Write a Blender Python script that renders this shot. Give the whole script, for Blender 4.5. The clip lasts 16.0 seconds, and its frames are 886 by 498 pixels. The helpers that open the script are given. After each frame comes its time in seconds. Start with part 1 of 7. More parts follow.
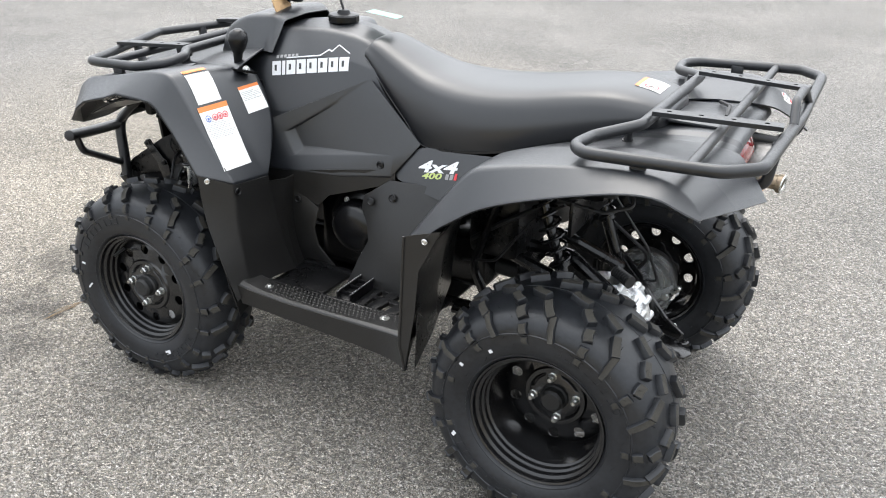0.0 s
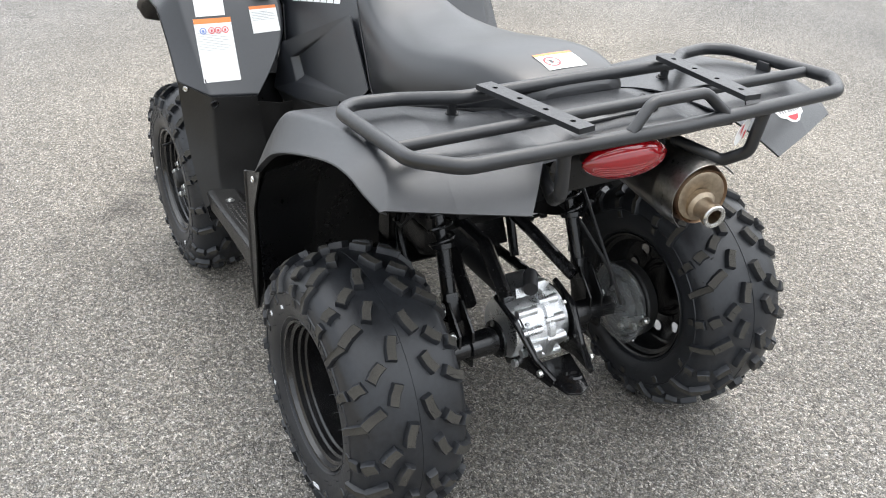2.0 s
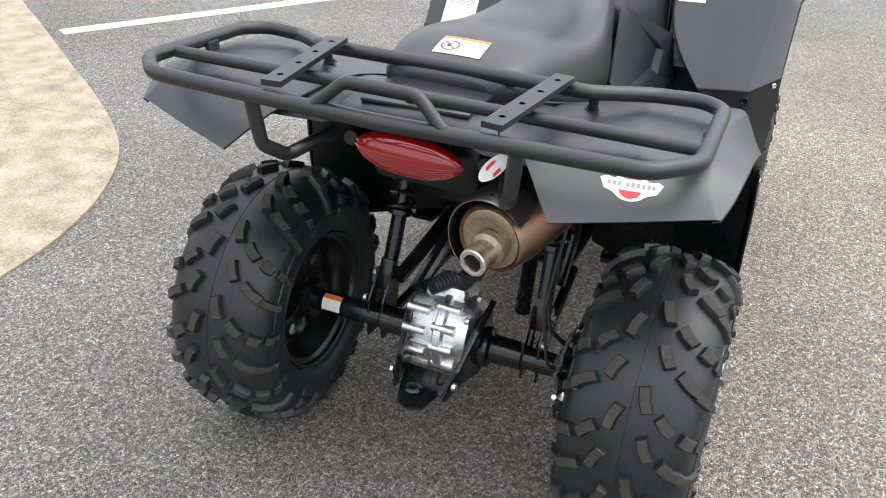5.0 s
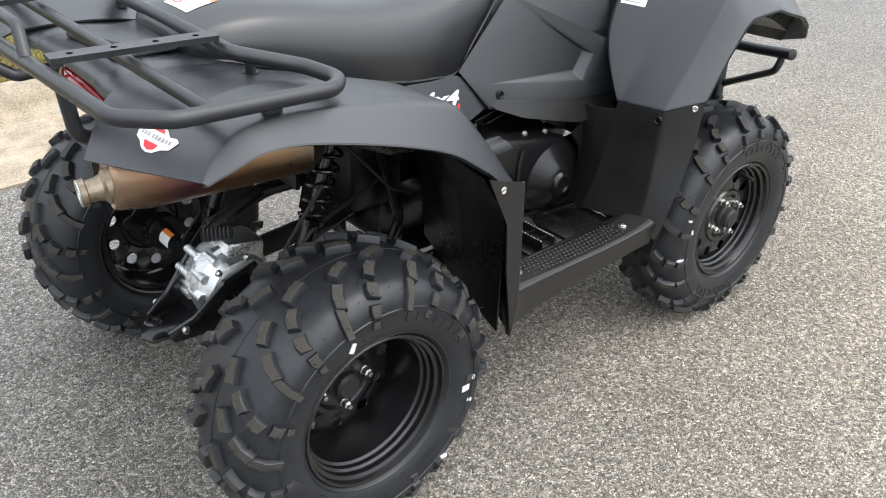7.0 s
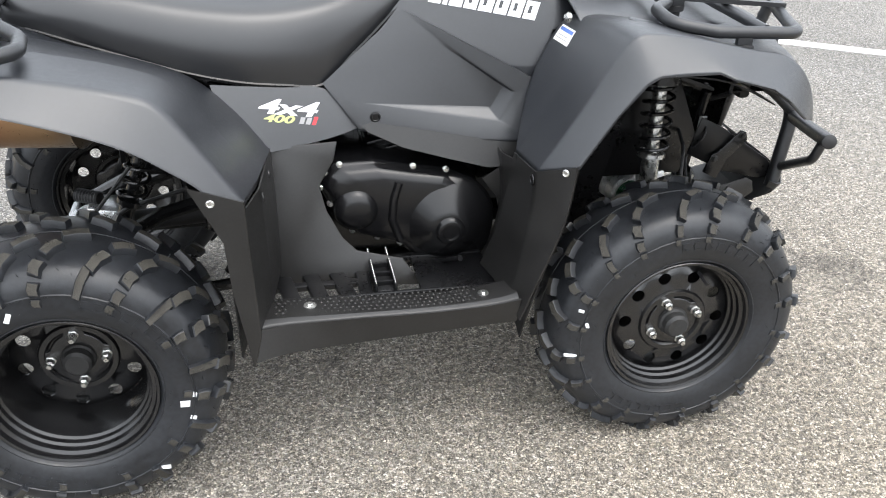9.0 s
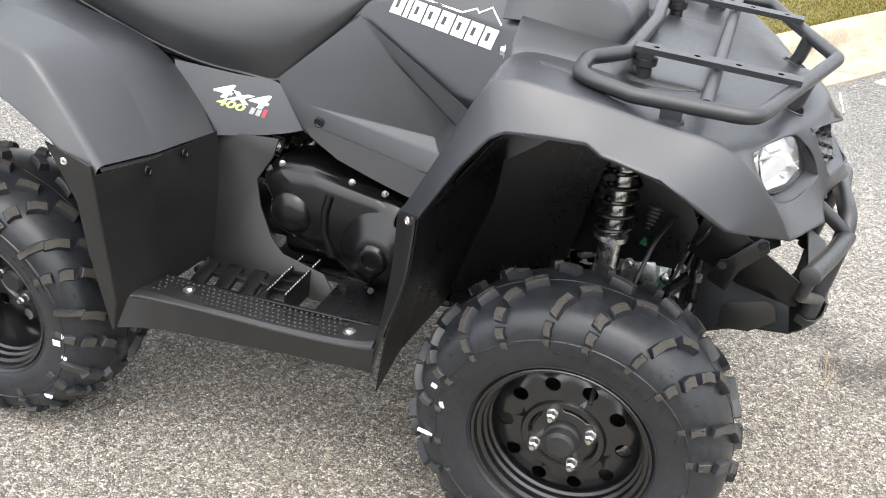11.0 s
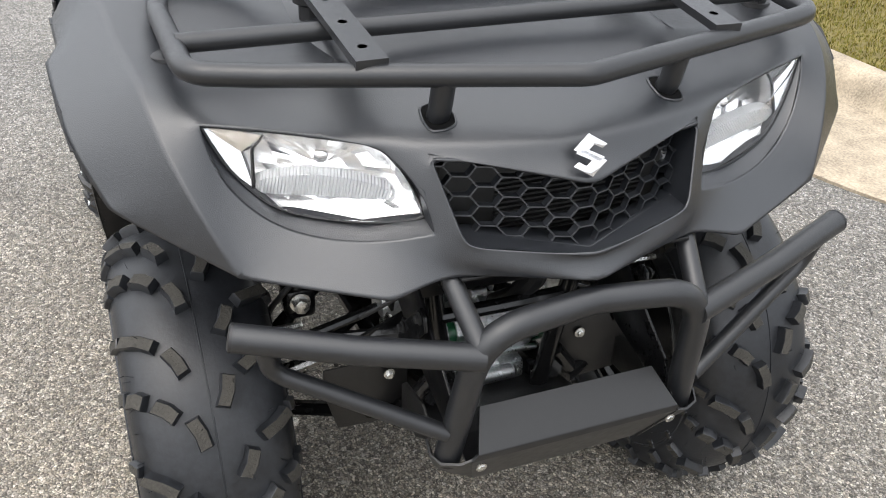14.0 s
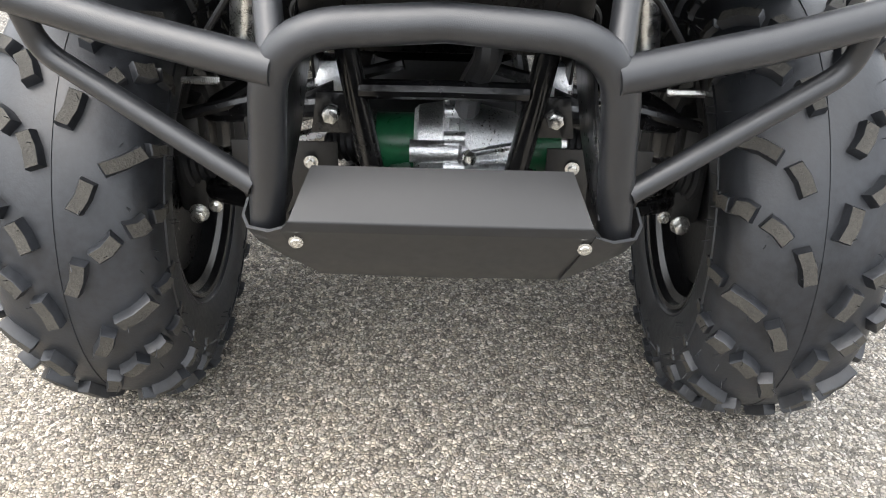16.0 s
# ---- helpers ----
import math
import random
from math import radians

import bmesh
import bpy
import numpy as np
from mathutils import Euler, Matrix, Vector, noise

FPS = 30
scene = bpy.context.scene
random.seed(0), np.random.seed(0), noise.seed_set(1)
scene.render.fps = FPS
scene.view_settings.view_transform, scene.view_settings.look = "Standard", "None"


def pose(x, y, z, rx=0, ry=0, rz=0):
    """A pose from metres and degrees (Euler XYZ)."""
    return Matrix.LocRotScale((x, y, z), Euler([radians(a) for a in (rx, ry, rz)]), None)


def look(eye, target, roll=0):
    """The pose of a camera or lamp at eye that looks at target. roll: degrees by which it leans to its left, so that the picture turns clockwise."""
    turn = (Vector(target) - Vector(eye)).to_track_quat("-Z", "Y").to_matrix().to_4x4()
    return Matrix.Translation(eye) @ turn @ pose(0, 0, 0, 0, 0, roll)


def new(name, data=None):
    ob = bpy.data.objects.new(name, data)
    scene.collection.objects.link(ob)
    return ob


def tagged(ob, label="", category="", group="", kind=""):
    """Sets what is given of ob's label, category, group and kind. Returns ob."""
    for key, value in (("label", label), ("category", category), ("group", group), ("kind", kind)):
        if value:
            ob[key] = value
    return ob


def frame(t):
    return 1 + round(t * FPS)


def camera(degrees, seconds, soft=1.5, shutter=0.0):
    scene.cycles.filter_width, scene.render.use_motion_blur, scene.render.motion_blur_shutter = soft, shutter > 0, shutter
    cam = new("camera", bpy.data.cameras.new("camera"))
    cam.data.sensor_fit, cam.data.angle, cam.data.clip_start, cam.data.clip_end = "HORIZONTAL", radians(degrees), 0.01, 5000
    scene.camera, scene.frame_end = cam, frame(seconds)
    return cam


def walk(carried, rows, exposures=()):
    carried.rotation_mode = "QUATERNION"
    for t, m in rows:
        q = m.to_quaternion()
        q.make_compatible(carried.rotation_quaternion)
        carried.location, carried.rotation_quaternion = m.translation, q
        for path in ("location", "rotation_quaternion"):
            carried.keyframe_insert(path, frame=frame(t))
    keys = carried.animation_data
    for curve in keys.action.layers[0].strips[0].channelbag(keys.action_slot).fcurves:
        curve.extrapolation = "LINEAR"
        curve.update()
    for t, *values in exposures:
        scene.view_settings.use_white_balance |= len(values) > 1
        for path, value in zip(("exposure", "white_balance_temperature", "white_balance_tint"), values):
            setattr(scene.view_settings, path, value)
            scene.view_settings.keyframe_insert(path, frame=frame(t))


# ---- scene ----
cam = camera(52.5, 16.0, soft=1.05)
PATH = [
    (0, (-0.591, 2.178, 1.535), (0.246, 0.57, 0.691), 1.7),
    (0.5, (-0.809, 1.949, 1.559), (0.212, 0.474, 0.675), 2.0),
    (1, (-1.063, 1.721, 1.474), (0.144, 0.412, 0.563), 2.0),
    (1.5, (-1.297, 1.454, 1.487), (0.079, 0.349, 0.545), 1.9),
    (2, (-1.467, 1.105, 1.51), (0.048, 0.216, 0.555), 1.7),
    (2.5, (-1.631, 0.731, 1.504), (-0.009, 0.086, 0.527), 1.5),
    (3, (-1.687, 0.42, 1.508), (0.003, 0.024, 0.514), 1.5),
    (3.2, (-1.688, 0.298, 1.495), (0.026, -0.007, 0.511), 1.7),
    (5.3, (-1.492, -0.773, 1.467), (0.053, 0.025, 0.48), 2.3),
    (5.5, (-1.448, -0.892, 1.464), (0.054, -0.015, 0.476), 2.2),
    (6, (-1.318, -1.2, 1.471), (0.061, -0.146, 0.477), 2.2),
    (6.5, (-1.075, -1.427, 1.45), (0.19, -0.243, 0.452), 2.0),
    (7, (-0.815, -1.628, 1.444), (0.346, -0.341, 0.446), 2.0),
    (7.5, (-0.567, -1.834, 1.444), (0.432, -0.415, 0.45), 2.2),
    (8, (-0.264, -1.922, 1.419), (0.555, -0.389, 0.428), 1.9),
    (8.5, (0.065, -1.983, 1.421), (0.7, -0.369, 0.424), 2.0),
    (8.7, (0.21, -2.035, 1.412), (0.736, -0.376, 0.426), 1.7),
    (10.8, (1.344, -1.879, 1.385), (0.877, -0.181, 0.437), 2.8),
    (11, (1.463, -1.776, 1.372), (0.899, -0.113, 0.414), 2.5),
    (11.5, (1.719, -1.555, 1.362), (0.964, 0.017, 0.384), 2.1),
    (12, (1.994, -1.361, 1.361), (1.032, 0.08, 0.361), 1.7),
    (12.5, (2.159, -1.119, 1.311), (1.001, 0.163, 0.303), 1.7),
    (13, (2.256, -0.868, 1.293), (0.951, 0.25, 0.269), 1.9),
    (13.5, (2.367, -0.661, 1.266), (0.897, 0.235, 0.249), 2.0),
    (14, (2.406, -0.484, 1.247), (0.82, 0.158, 0.212), 1.9),
    (14.5, (2.413, -0.296, 1.197), (0.777, 0.16, 0.142), 2.0),
    (15, (2.424, -0.138, 1.117), (0.755, 0.112, 0.043), 1.9),
    (15.5, (2.421, -0.048, 1.016), (0.743, 0.038, -0.069), 1.9),
    (16, (2.389, -0.003, 0.909), (0.712, 0.01, -0.18), 1.7),
]
walk(cam, [(t, look(eye, target, roll)) for t, eye, target, roll in PATH],
     exposures=[(0, 1.12, 6480, 9), (1.5, 1.08, 6480, 9), (3, 1.00, 6480, 9), (5.5, 0.88, 6490, 9), (8, 1.15, 6400, 9), (11, 1.46, 6600, 10), (12.5, 1.32, 6600, 10), (13.5, 1.08, 6600, 10), (14.5, 0.94, 6600, 10), (15, 0.98, 6600, 10), (15.5, 1.30, 6600, 10), (16, 1.76, 6600, 10)])

# ---- sky and sun ----
world = bpy.data.worlds.new("overcast")
scene.world = world
world.use_nodes = True
wn, wl = world.node_tree.nodes, world.node_tree.links
sky = wn.new("ShaderNodeTexSky")
sky.sky_type = "NISHITA"
sky.sun_disc = False
sky.sun_elevation, sky.sun_rotation = radians(66), radians(145)
sky.air_density, sky.dust_density = 1.0, 6.0
grey = wn.new("ShaderNodeHueSaturation")
grey.inputs["Saturation"].default_value = 0.38
wl.new(sky.outputs["Color"], grey.inputs["Color"])
# A thin even cloud layer over the sky.
cloud = wn.new("ShaderNodeMix")
cloud.data_type = "RGBA"
cloud.inputs["Factor"].default_value = 0.5
cloud.inputs["B"].default_value = (6.3, 6.65, 7.15, 1)
wl.new(grey.outputs["Color"], cloud.inputs["A"])
wl.new(cloud.outputs["Result"], wn["Background"].inputs["Color"])
wn["Background"].inputs["Strength"].default_value = 0.165

sun_data = bpy.data.lights.new("sun", "SUN")
sun_data.energy, sun_data.angle, sun_data.color = 1.3, radians(120), (0.98, 0.99, 1.0)
sun = new("sun", sun_data)
sun.matrix_world = look((0.6, -1.7, 6.0), (0.6, 0.0, 0.0))


# ---- materials ----
def material(name, color, rough=0.5, metal=0.0, bump=0.0, bump_scale=200.0, vary=0.0, vary_scale=8.0,
             rough_vary=0.0, spec=0.5, coat=0.0, obj_random=0.0):
    """A principled material with noise at two scales in colour, gloss and relief."""
    m = bpy.data.materials.new(name)
    m.use_nodes = True
    n, l = m.node_tree.nodes, m.node_tree.links
    b = n["Principled BSDF"]
    b.inputs["Base Color"].default_value = (*color, 1)
    b.inputs["Roughness"].default_value = rough
    b.inputs["Metallic"].default_value = metal
    b.inputs["Specular IOR Level"].default_value = spec
    b.inputs["Coat Weight"].default_value = coat
    tc = n.new("ShaderNodeTexCoord")
    if vary or rough_vary:
        big, fine, mix = n.new("ShaderNodeTexNoise"), n.new("ShaderNodeTexNoise"), n.new("ShaderNodeMath")
        big.inputs["Scale"].default_value, fine.inputs["Scale"].default_value = vary_scale, vary_scale * 14
        big.inputs["Detail"].default_value, fine.inputs["Detail"].default_value = 5, 3
        for t in (big, fine):
            l.new(tc.outputs["Object"], t.inputs["Vector"])
        mix.operation = "ADD"
        l.new(big.outputs["Fac"], mix.inputs[0])
        l.new(fine.outputs["Fac"], mix.inputs[1])
        if vary:
            r = n.new("ShaderNodeMapRange")
            r.inputs["From Min"].default_value, r.inputs["From Max"].default_value = 0.7, 1.3
            r.inputs["To Min"].default_value, r.inputs["To Max"].default_value = 1 - vary, 1 + vary
            l.new(mix.outputs[0], r.inputs["Value"])
            mul = n.new("ShaderNodeVectorMath")
            mul.operation = "SCALE"
            mul.inputs[0].default_value = color
            l.new(r.outputs["Result"], mul.inputs["Scale"])
            l.new(mul.outputs["Vector"], b.inputs["Base Color"])
        if rough_vary:
            q = n.new("ShaderNodeMapRange")
            q.inputs["From Min"].default_value, q.inputs["From Max"].default_value = 0.7, 1.3
            q.inputs["To Min"].default_value = max(0.03, rough - rough_vary)
            q.inputs["To Max"].default_value = min(1, rough + rough_vary)
            l.new(mix.outputs[0], q.inputs["Value"])
            l.new(q.outputs["Result"], b.inputs["Roughness"])
    if bump:
        t, h = n.new("ShaderNodeTexNoise"), n.new("ShaderNodeBump")
        t.inputs["Scale"].default_value, t.inputs["Detail"].default_value = bump_scale, 4
        h.inputs["Strength"].default_value, h.inputs["Distance"].default_value = bump, 0.002
        l.new(tc.outputs["Object"], t.inputs["Vector"])
        l.new(t.outputs["Fac"], h.inputs["Height"])
        l.new(h.outputs["Normal"], b.inputs["Normal"])
    return m


BLACK = material("matte_black_plastic", (0.0120, 0.0134, 0.0165), 0.345, spec=0.85, bump=0.2, bump_scale=900, vary=0.18, rough_vary=0.06)
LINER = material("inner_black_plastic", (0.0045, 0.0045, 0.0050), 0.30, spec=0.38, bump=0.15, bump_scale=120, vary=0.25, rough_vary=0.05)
BOARD = material("grained_black_plastic", (0.0105, 0.0101, 0.0098), 0.36, spec=0.5, bump=0.2, bump_scale=700, vary=0.3, vary_scale=14, rough_vary=0.05)
VINYL = material("seat_vinyl", (0.0125, 0.0132, 0.0150), 0.32, spec=0.7, vary=0.06, rough_vary=0.01)
RUBBER = material("tyre_rubber", (0.0140, 0.0153, 0.0180), 0.40, spec=0.45, bump=0.12, bump_scale=260, vary=0.45, vary_scale=7, rough_vary=0.08)
LUGTOP = material("tread_face_rubber", (0.036, 0.033, 0.027), 0.8, bump=0.6, bump_scale=300, vary=0.35, vary_scale=20)
RIM = material("rim_black_paint", (0.0065, 0.0065, 0.007), 0.24, spec=0.7, vary=0.1, rough_vary=0.03)
TUBE = material("powder_coated_steel", (0.0125, 0.0132, 0.0150), 0.36, spec=0.6, bump=0.14, bump_scale=1100, vary=0.15, rough_vary=0.07)
FRAME = material("gloss_black_frame_paint", (0.007, 0.007, 0.0075), 0.2, vary=0.3, rough_vary=0.1, bump=0.15, bump_scale=60)
ENGINE = material("engine_black_paint", (0.0045, 0.0045, 0.005), 0.24, spec=0.42, vary=0.1, rough_vary=0.03, bump=0.015, bump_scale=500)
DARK = material("dark_cavity_metal", (0.012, 0.012, 0.012), 0.6, vary=0.5, rough_vary=0.2, bump=0.5, bump_scale=80)
CAST = material("cast_aluminium", (0.80, 0.81, 0.82), 0.34, metal=1.0, bump=0.5, bump_scale=400, vary=0.2, vary_scale=20, rough_vary=0.1)
ZINC = material("zinc_plated_steel", (0.62, 0.62, 0.6), 0.28, metal=1.0, vary=0.25, vary_scale=60, rough_vary=0.1)
CHROME = material("chrome", (0.9, 0.9, 0.91), 0.08, metal=1.0)
REFLECTOR = material("aluminised_reflector", (0.96, 0.96, 0.96), 0.27, metal=1.0)
STEEL = material("brushed_stainless", (0.42, 0.41, 0.40), 0.3, metal=1.0, bump=0.2, bump_scale=600, vary=0.2, rough_vary=0.12)
BRONZE = material("heat_stained_steel", (0.42, 0.27, 0.15), 0.36, metal=1.0, bump=0.2, bump_scale=500, vary=0.35, vary_scale=7, rough_vary=0.12)
SHIELD = material("dulled_steel_shield", (0.27, 0.26, 0.25), 0.34, metal=1.0, bump=0.15, bump_scale=600, vary=0.25, vary_scale=11, rough_vary=0.08)
TAN = material("tan_stained_steel", (0.38, 0.31, 0.23), 0.45, metal=1.0, bump=0.2, bump_scale=500, vary=0.25, vary_scale=9, rough_vary=0.1)
GREEN = material("green_painted_joint", (0.01, 0.085, 0.035), 0.3, vary=0.2, rough_vary=0.08)
PLATE = material("matte_black_sheet_steel", (0.011, 0.0112, 0.0118), 0.42, spec=0.45, vary=0.15, vary_scale=6, rough_vary=0.05)
# Near-black colour that stands in for the shade inside open slots.
SLOT_SHADE = material("painted_slot_shade", (0.004, 0.004, 0.004), 0.95, spec=0.1)
BOOT = material("rubber_bellows", (0.011, 0.011, 0.012), 0.5, vary=0.2, bump=0.2, bump_scale=200)
PAPER = material("label_white", (0.78, 0.78, 0.76), 0.4, vary=0.04)
ORANGE = material("label_orange", (0.75, 0.22, 0.05), 0.4)
INK = material("label_ink_grey", (0.30, 0.30, 0.30), 0.5)
DARKINK = material("label_ink_dark", (0.05, 0.05, 0.05), 0.5)
RED = material("sticker_red", (0.60, 0.035, 0.045), 0.35)
LIME = material("decal_lime", (0.50, 0.58, 0.20), 0.4)
DECAL = material("decal_white", (0.72, 0.73, 0.75), 0.35, vary=0.05)
BLUE = material("label_blue", (0.08, 0.16, 0.45), 0.4)
CARD = material("cardboard", (0.55, 0.36, 0.19), 0.85, vary=0.15, bump=0.3, bump_scale=90)
TEAL = material("teal_paper", (0.30, 0.62, 0.50), 0.6, vary=0.05)



def heat_tint(m):
    """Straw, brown and purple oxide bands along the can, as heat leaves them."""
    n, l = m.node_tree.nodes, m.node_tree.links
    tc, sep, nz, add, rp = (n.new("ShaderNode" + k) for k in ("TexCoord", "SeparateXYZ", "TexNoise", "Math", "ValToRGB"))
    l.new(tc.outputs["Object"], sep.inputs["Vector"])
    l.new(tc.outputs["Object"], nz.inputs["Vector"])
    nz.inputs["Scale"].default_value = 9
    add.operation = "MULTIPLY_ADD"
    add.inputs[1].default_value = 0.10
    l.new(nz.outputs["Fac"], add.inputs[0])
    l.new(sep.outputs["X"], add.inputs[2])
    rg = n.new("ShaderNodeMapRange")
    rg.inputs["From Min"].default_value, rg.inputs["From Max"].default_value = -0.30, 0.12
    l.new(add.outputs[0], rg.inputs["Value"])
    l.new(rg.outputs["Result"], rp.inputs["Fac"])
    stops = ((0.0, (0.34, 0.26, 0.18)), (0.22, (0.29, 0.16, 0.10)), (0.36, (0.18, 0.075, 0.10)), (0.48, (0.30, 0.16, 0.085)), (0.8, (0.35, 0.23, 0.13)), (1.0, (0.24, 0.20, 0.16)))
    while len(rp.color_ramp.elements) < len(stops):
        rp.color_ramp.elements.new(0.5)
    for e, (p, c) in zip(rp.color_ramp.elements, stops):
        e.position, e.color = p, (*c, 1)
    l.new(rp.outputs["Color"], n["Principled BSDF"].inputs["Base Color"])


heat_tint(BRONZE)


def glass(name, color, rough, transmission, ior=1.49):
    m = material(name, color, rough)
    b = m.node_tree.nodes["Principled BSDF"]
    b.inputs["Transmission Weight"].default_value = transmission
    b.inputs["IOR"].default_value = ior
    return m


FLUTE = glass("fluted_reflector_glass", (0.62, 0.63, 0.64), 0.08, 0.5, 1.3)
LENS = glass("headlight_lens", (0.99, 0.99, 0.99), 0.01, 1.0, 1.25)
TAIL = glass("tail_lamp_lens", (0.30, 0.002, 0.006), 0.03, 0.15)
TAIL.node_tree.nodes["Principled BSDF"].inputs["Coat Weight"].default_value = 0.8
FILM = glass("clear_wrap_film", (0.86, 0.89, 0.89), 0.10, 0.88, 1.36)


def asphalt():
    """Worn asphalt: pale and dark aggregate in a grey binder, with stains."""
    m = bpy.data.materials.new("worn_asphalt")
    m.use_nodes = True
    n, l = m.node_tree.nodes, m.node_tree.links
    b = n["Principled BSDF"]
    b.inputs["Roughness"].default_value = 0.85
    tc = n.new("ShaderNodeTexCoord")
    warp = n.new("ShaderNodeTexNoise")
    warp.inputs["Scale"].default_value, warp.inputs["Detail"].default_value = 90, 2
    l.new(tc.outputs["Object"], warp.inputs["Vector"])
    shift = n.new("ShaderNodeVectorMath")
    shift.operation = "MULTIPLY_ADD"
    shift.inputs[1].default_value = (0.006, 0.006, 0.006)
    l.new(warp.outputs["Color"], shift.inputs[0])
    l.new(tc.outputs["Object"], shift.inputs[2])
    cell, cell2, gap = n.new("ShaderNodeTexVoronoi"), n.new("ShaderNodeTexVoronoi"), n.new("ShaderNodeTexVoronoi")
    for v, sc in ((cell, 150), (cell2, 330), (gap, 150)):
        v.inputs["Scale"].default_value = sc
        v.voronoi_dimensions = "2D"
        l.new(shift.outputs["Vector"], v.inputs["Vector"])
    gap.feature = "DISTANCE_TO_EDGE"
    stone, fine = n.new("ShaderNodeValToRGB"), n.new("ShaderNodeValToRGB")
    for ramp, stops in ((stone, ((0.0, (0.055, 0.053, 0.049)), (0.28, (0.162, 0.157, 0.146)), (0.55, (0.288, 0.280, 0.262)),
                                 (0.80, (0.50, 0.485, 0.46)), (1.0, (0.86, 0.84, 0.81)))),
                        (fine, ((0.0, (0.06, 0.059, 0.057)), (0.5, (0.237, 0.231, 0.217)), (1.0, (0.59, 0.582, 0.57))))):
        while len(ramp.color_ramp.elements) < len(stops):
            ramp.color_ramp.elements.new(0.5)
        for e, (p, c) in zip(ramp.color_ramp.elements, stops):
            e.position, e.color = p, (*c, 1)
    for v, ramp in ((cell, stone), (cell2, fine)):
        sep = n.new("ShaderNodeSeparateColor")
        l.new(v.outputs["Color"], sep.inputs["Color"])
        l.new(sep.outputs["Red"], ramp.inputs["Fac"])
    mix = n.new("ShaderNodeMix")
    mix.data_type = "RGBA"
    pick = n.new("ShaderNodeTexNoise")
    pick.inputs["Scale"].default_value, pick.inputs["Detail"].default_value = 210, 3
    l.new(tc.outputs["Object"], pick.inputs["Vector"])
    edge = n.new("ShaderNodeMapRange")
    edge.inputs["From Min"].default_value, edge.inputs["From Max"].default_value = 0.42, 0.58
    l.new(pick.outputs["Fac"], edge.inputs["Value"])
    l.new(edge.outputs["Result"], mix.inputs["Factor"])
    l.new(stone.outputs["Color"], mix.inputs["A"])
    l.new(fine.outputs["Color"], mix.inputs["B"])
    tint, hue = n.new("ShaderNodeMix"), n.new("ShaderNodeSeparateColor")
    tint.data_type, tint.blend_type = "RGBA", "MULTIPLY"
    tint.inputs["B"].default_value = (1.12, 0.99, 0.80, 1)
    curve = n.new("ShaderNodeMath")
    curve.operation, curve.inputs[1].default_value = "MULTIPLY", 0.42
    dust, near, both = n.new("ShaderNodeVectorMath"), n.new("ShaderNodeMapRange"), n.new("ShaderNodeMath")
    dust.operation, dust.inputs[1].default_value = "DISTANCE", (2.1, -1.1, 0)
    near.inputs["From Min"].default_value, near.inputs["From Max"].default_value = 0.6, 3.2
    near.inputs["To Min"].default_value, near.inputs["To Max"].default_value = 0.62, 0.0
    both.operation = "ADD"
    l.new(tc.outputs["Object"], dust.inputs[0])
    l.new(dust.outputs["Value"], near.inputs["Value"])
    l.new(cell.outputs["Color"], hue.inputs["Color"])
    l.new(hue.outputs["Green"], curve.inputs[0])
    l.new(curve.outputs[0], both.inputs[0])
    l.new(near.outputs["Result"], both.inputs[1])
    l.new(both.outputs[0], tint.inputs["Factor"])
    l.new(mix.outputs["Result"], tint.inputs["A"])
    binder = n.new("ShaderNodeMapRange")
    binder.inputs["From Min"].default_value, binder.inputs["From Max"].default_value = 0.0, 0.14
    binder.inputs["To Min"].default_value, binder.inputs["To Max"].default_value = 0.30, 1.06
    l.new(gap.outputs["Distance"], binder.inputs["Value"])
    stain = n.new("ShaderNodeTexNoise")
    stain.inputs["Scale"].default_value, stain.inputs["Detail"].default_value = 1.1, 7
    l.new(tc.outputs["Object"], stain.inputs["Vector"])
    soil = n.new("ShaderNodeMapRange")
    soil.inputs["From Min"].default_value, soil.inputs["From Max"].default_value = 0.3, 0.7
    soil.inputs["To Min"].default_value, soil.inputs["To Max"].default_value = 0.50, 0.70
    l.new(stain.outputs["Fac"], soil.inputs["Value"])
    warp2 = n.new("ShaderNodeTexNoise")
    warp2.inputs["Scale"].default_value, warp2.inputs["Detail"].default_value = 9, 6
    l.new(tc.outputs["Object"], warp2.inputs["Vector"])
    blot = n.new("ShaderNodeTexNoise")
    blot.inputs["Scale"].default_value, blot.inputs["Detail"].default_value = 2.6, 4
    l.new(tc.outputs["Object"], blot.inputs["Vector"])
    oil = n.new("ShaderNodeMapRange")
    oil.inputs["From Min"].default_value, oil.inputs["From Max"].default_value = 0.68, 0.76
    oil.inputs["To Min"].default_value, oil.inputs["To Max"].default_value = 1.0, 0.62
    l.new(blot.outputs["Fac"], oil.inputs["Value"])
    dark = oil.outputs["Result"]
    for cx, cy, r in ((1.72, 0.58, 0.13), (1.86, 0.47, 0.10), (1.57, 0.85, 0.07), (1.95, 0.40, 0.16), (2.15, 0.12, 0.14), (1.6, -1.2, 0.10), (-1.3, -0.6, 0.12)):
        dist, wob, rng, m2 = n.new("ShaderNodeVectorMath"), n.new("ShaderNodeMath"), n.new("ShaderNodeMapRange"), n.new("ShaderNodeMath")
        dist.operation, dist.inputs[1].default_value = "DISTANCE", (cx, cy, 0)
        l.new(tc.outputs["Object"], dist.inputs[0])
        wob.operation, wob.inputs[1].default_value = "MULTIPLY_ADD", 0.30
        l.new(warp2.outputs["Fac"], wob.inputs[0])
        l.new(dist.outputs["Value"], wob.inputs[2])
        rng.inputs["From Min"].default_value, rng.inputs["From Max"].default_value = r + 0.07, r + 0.16
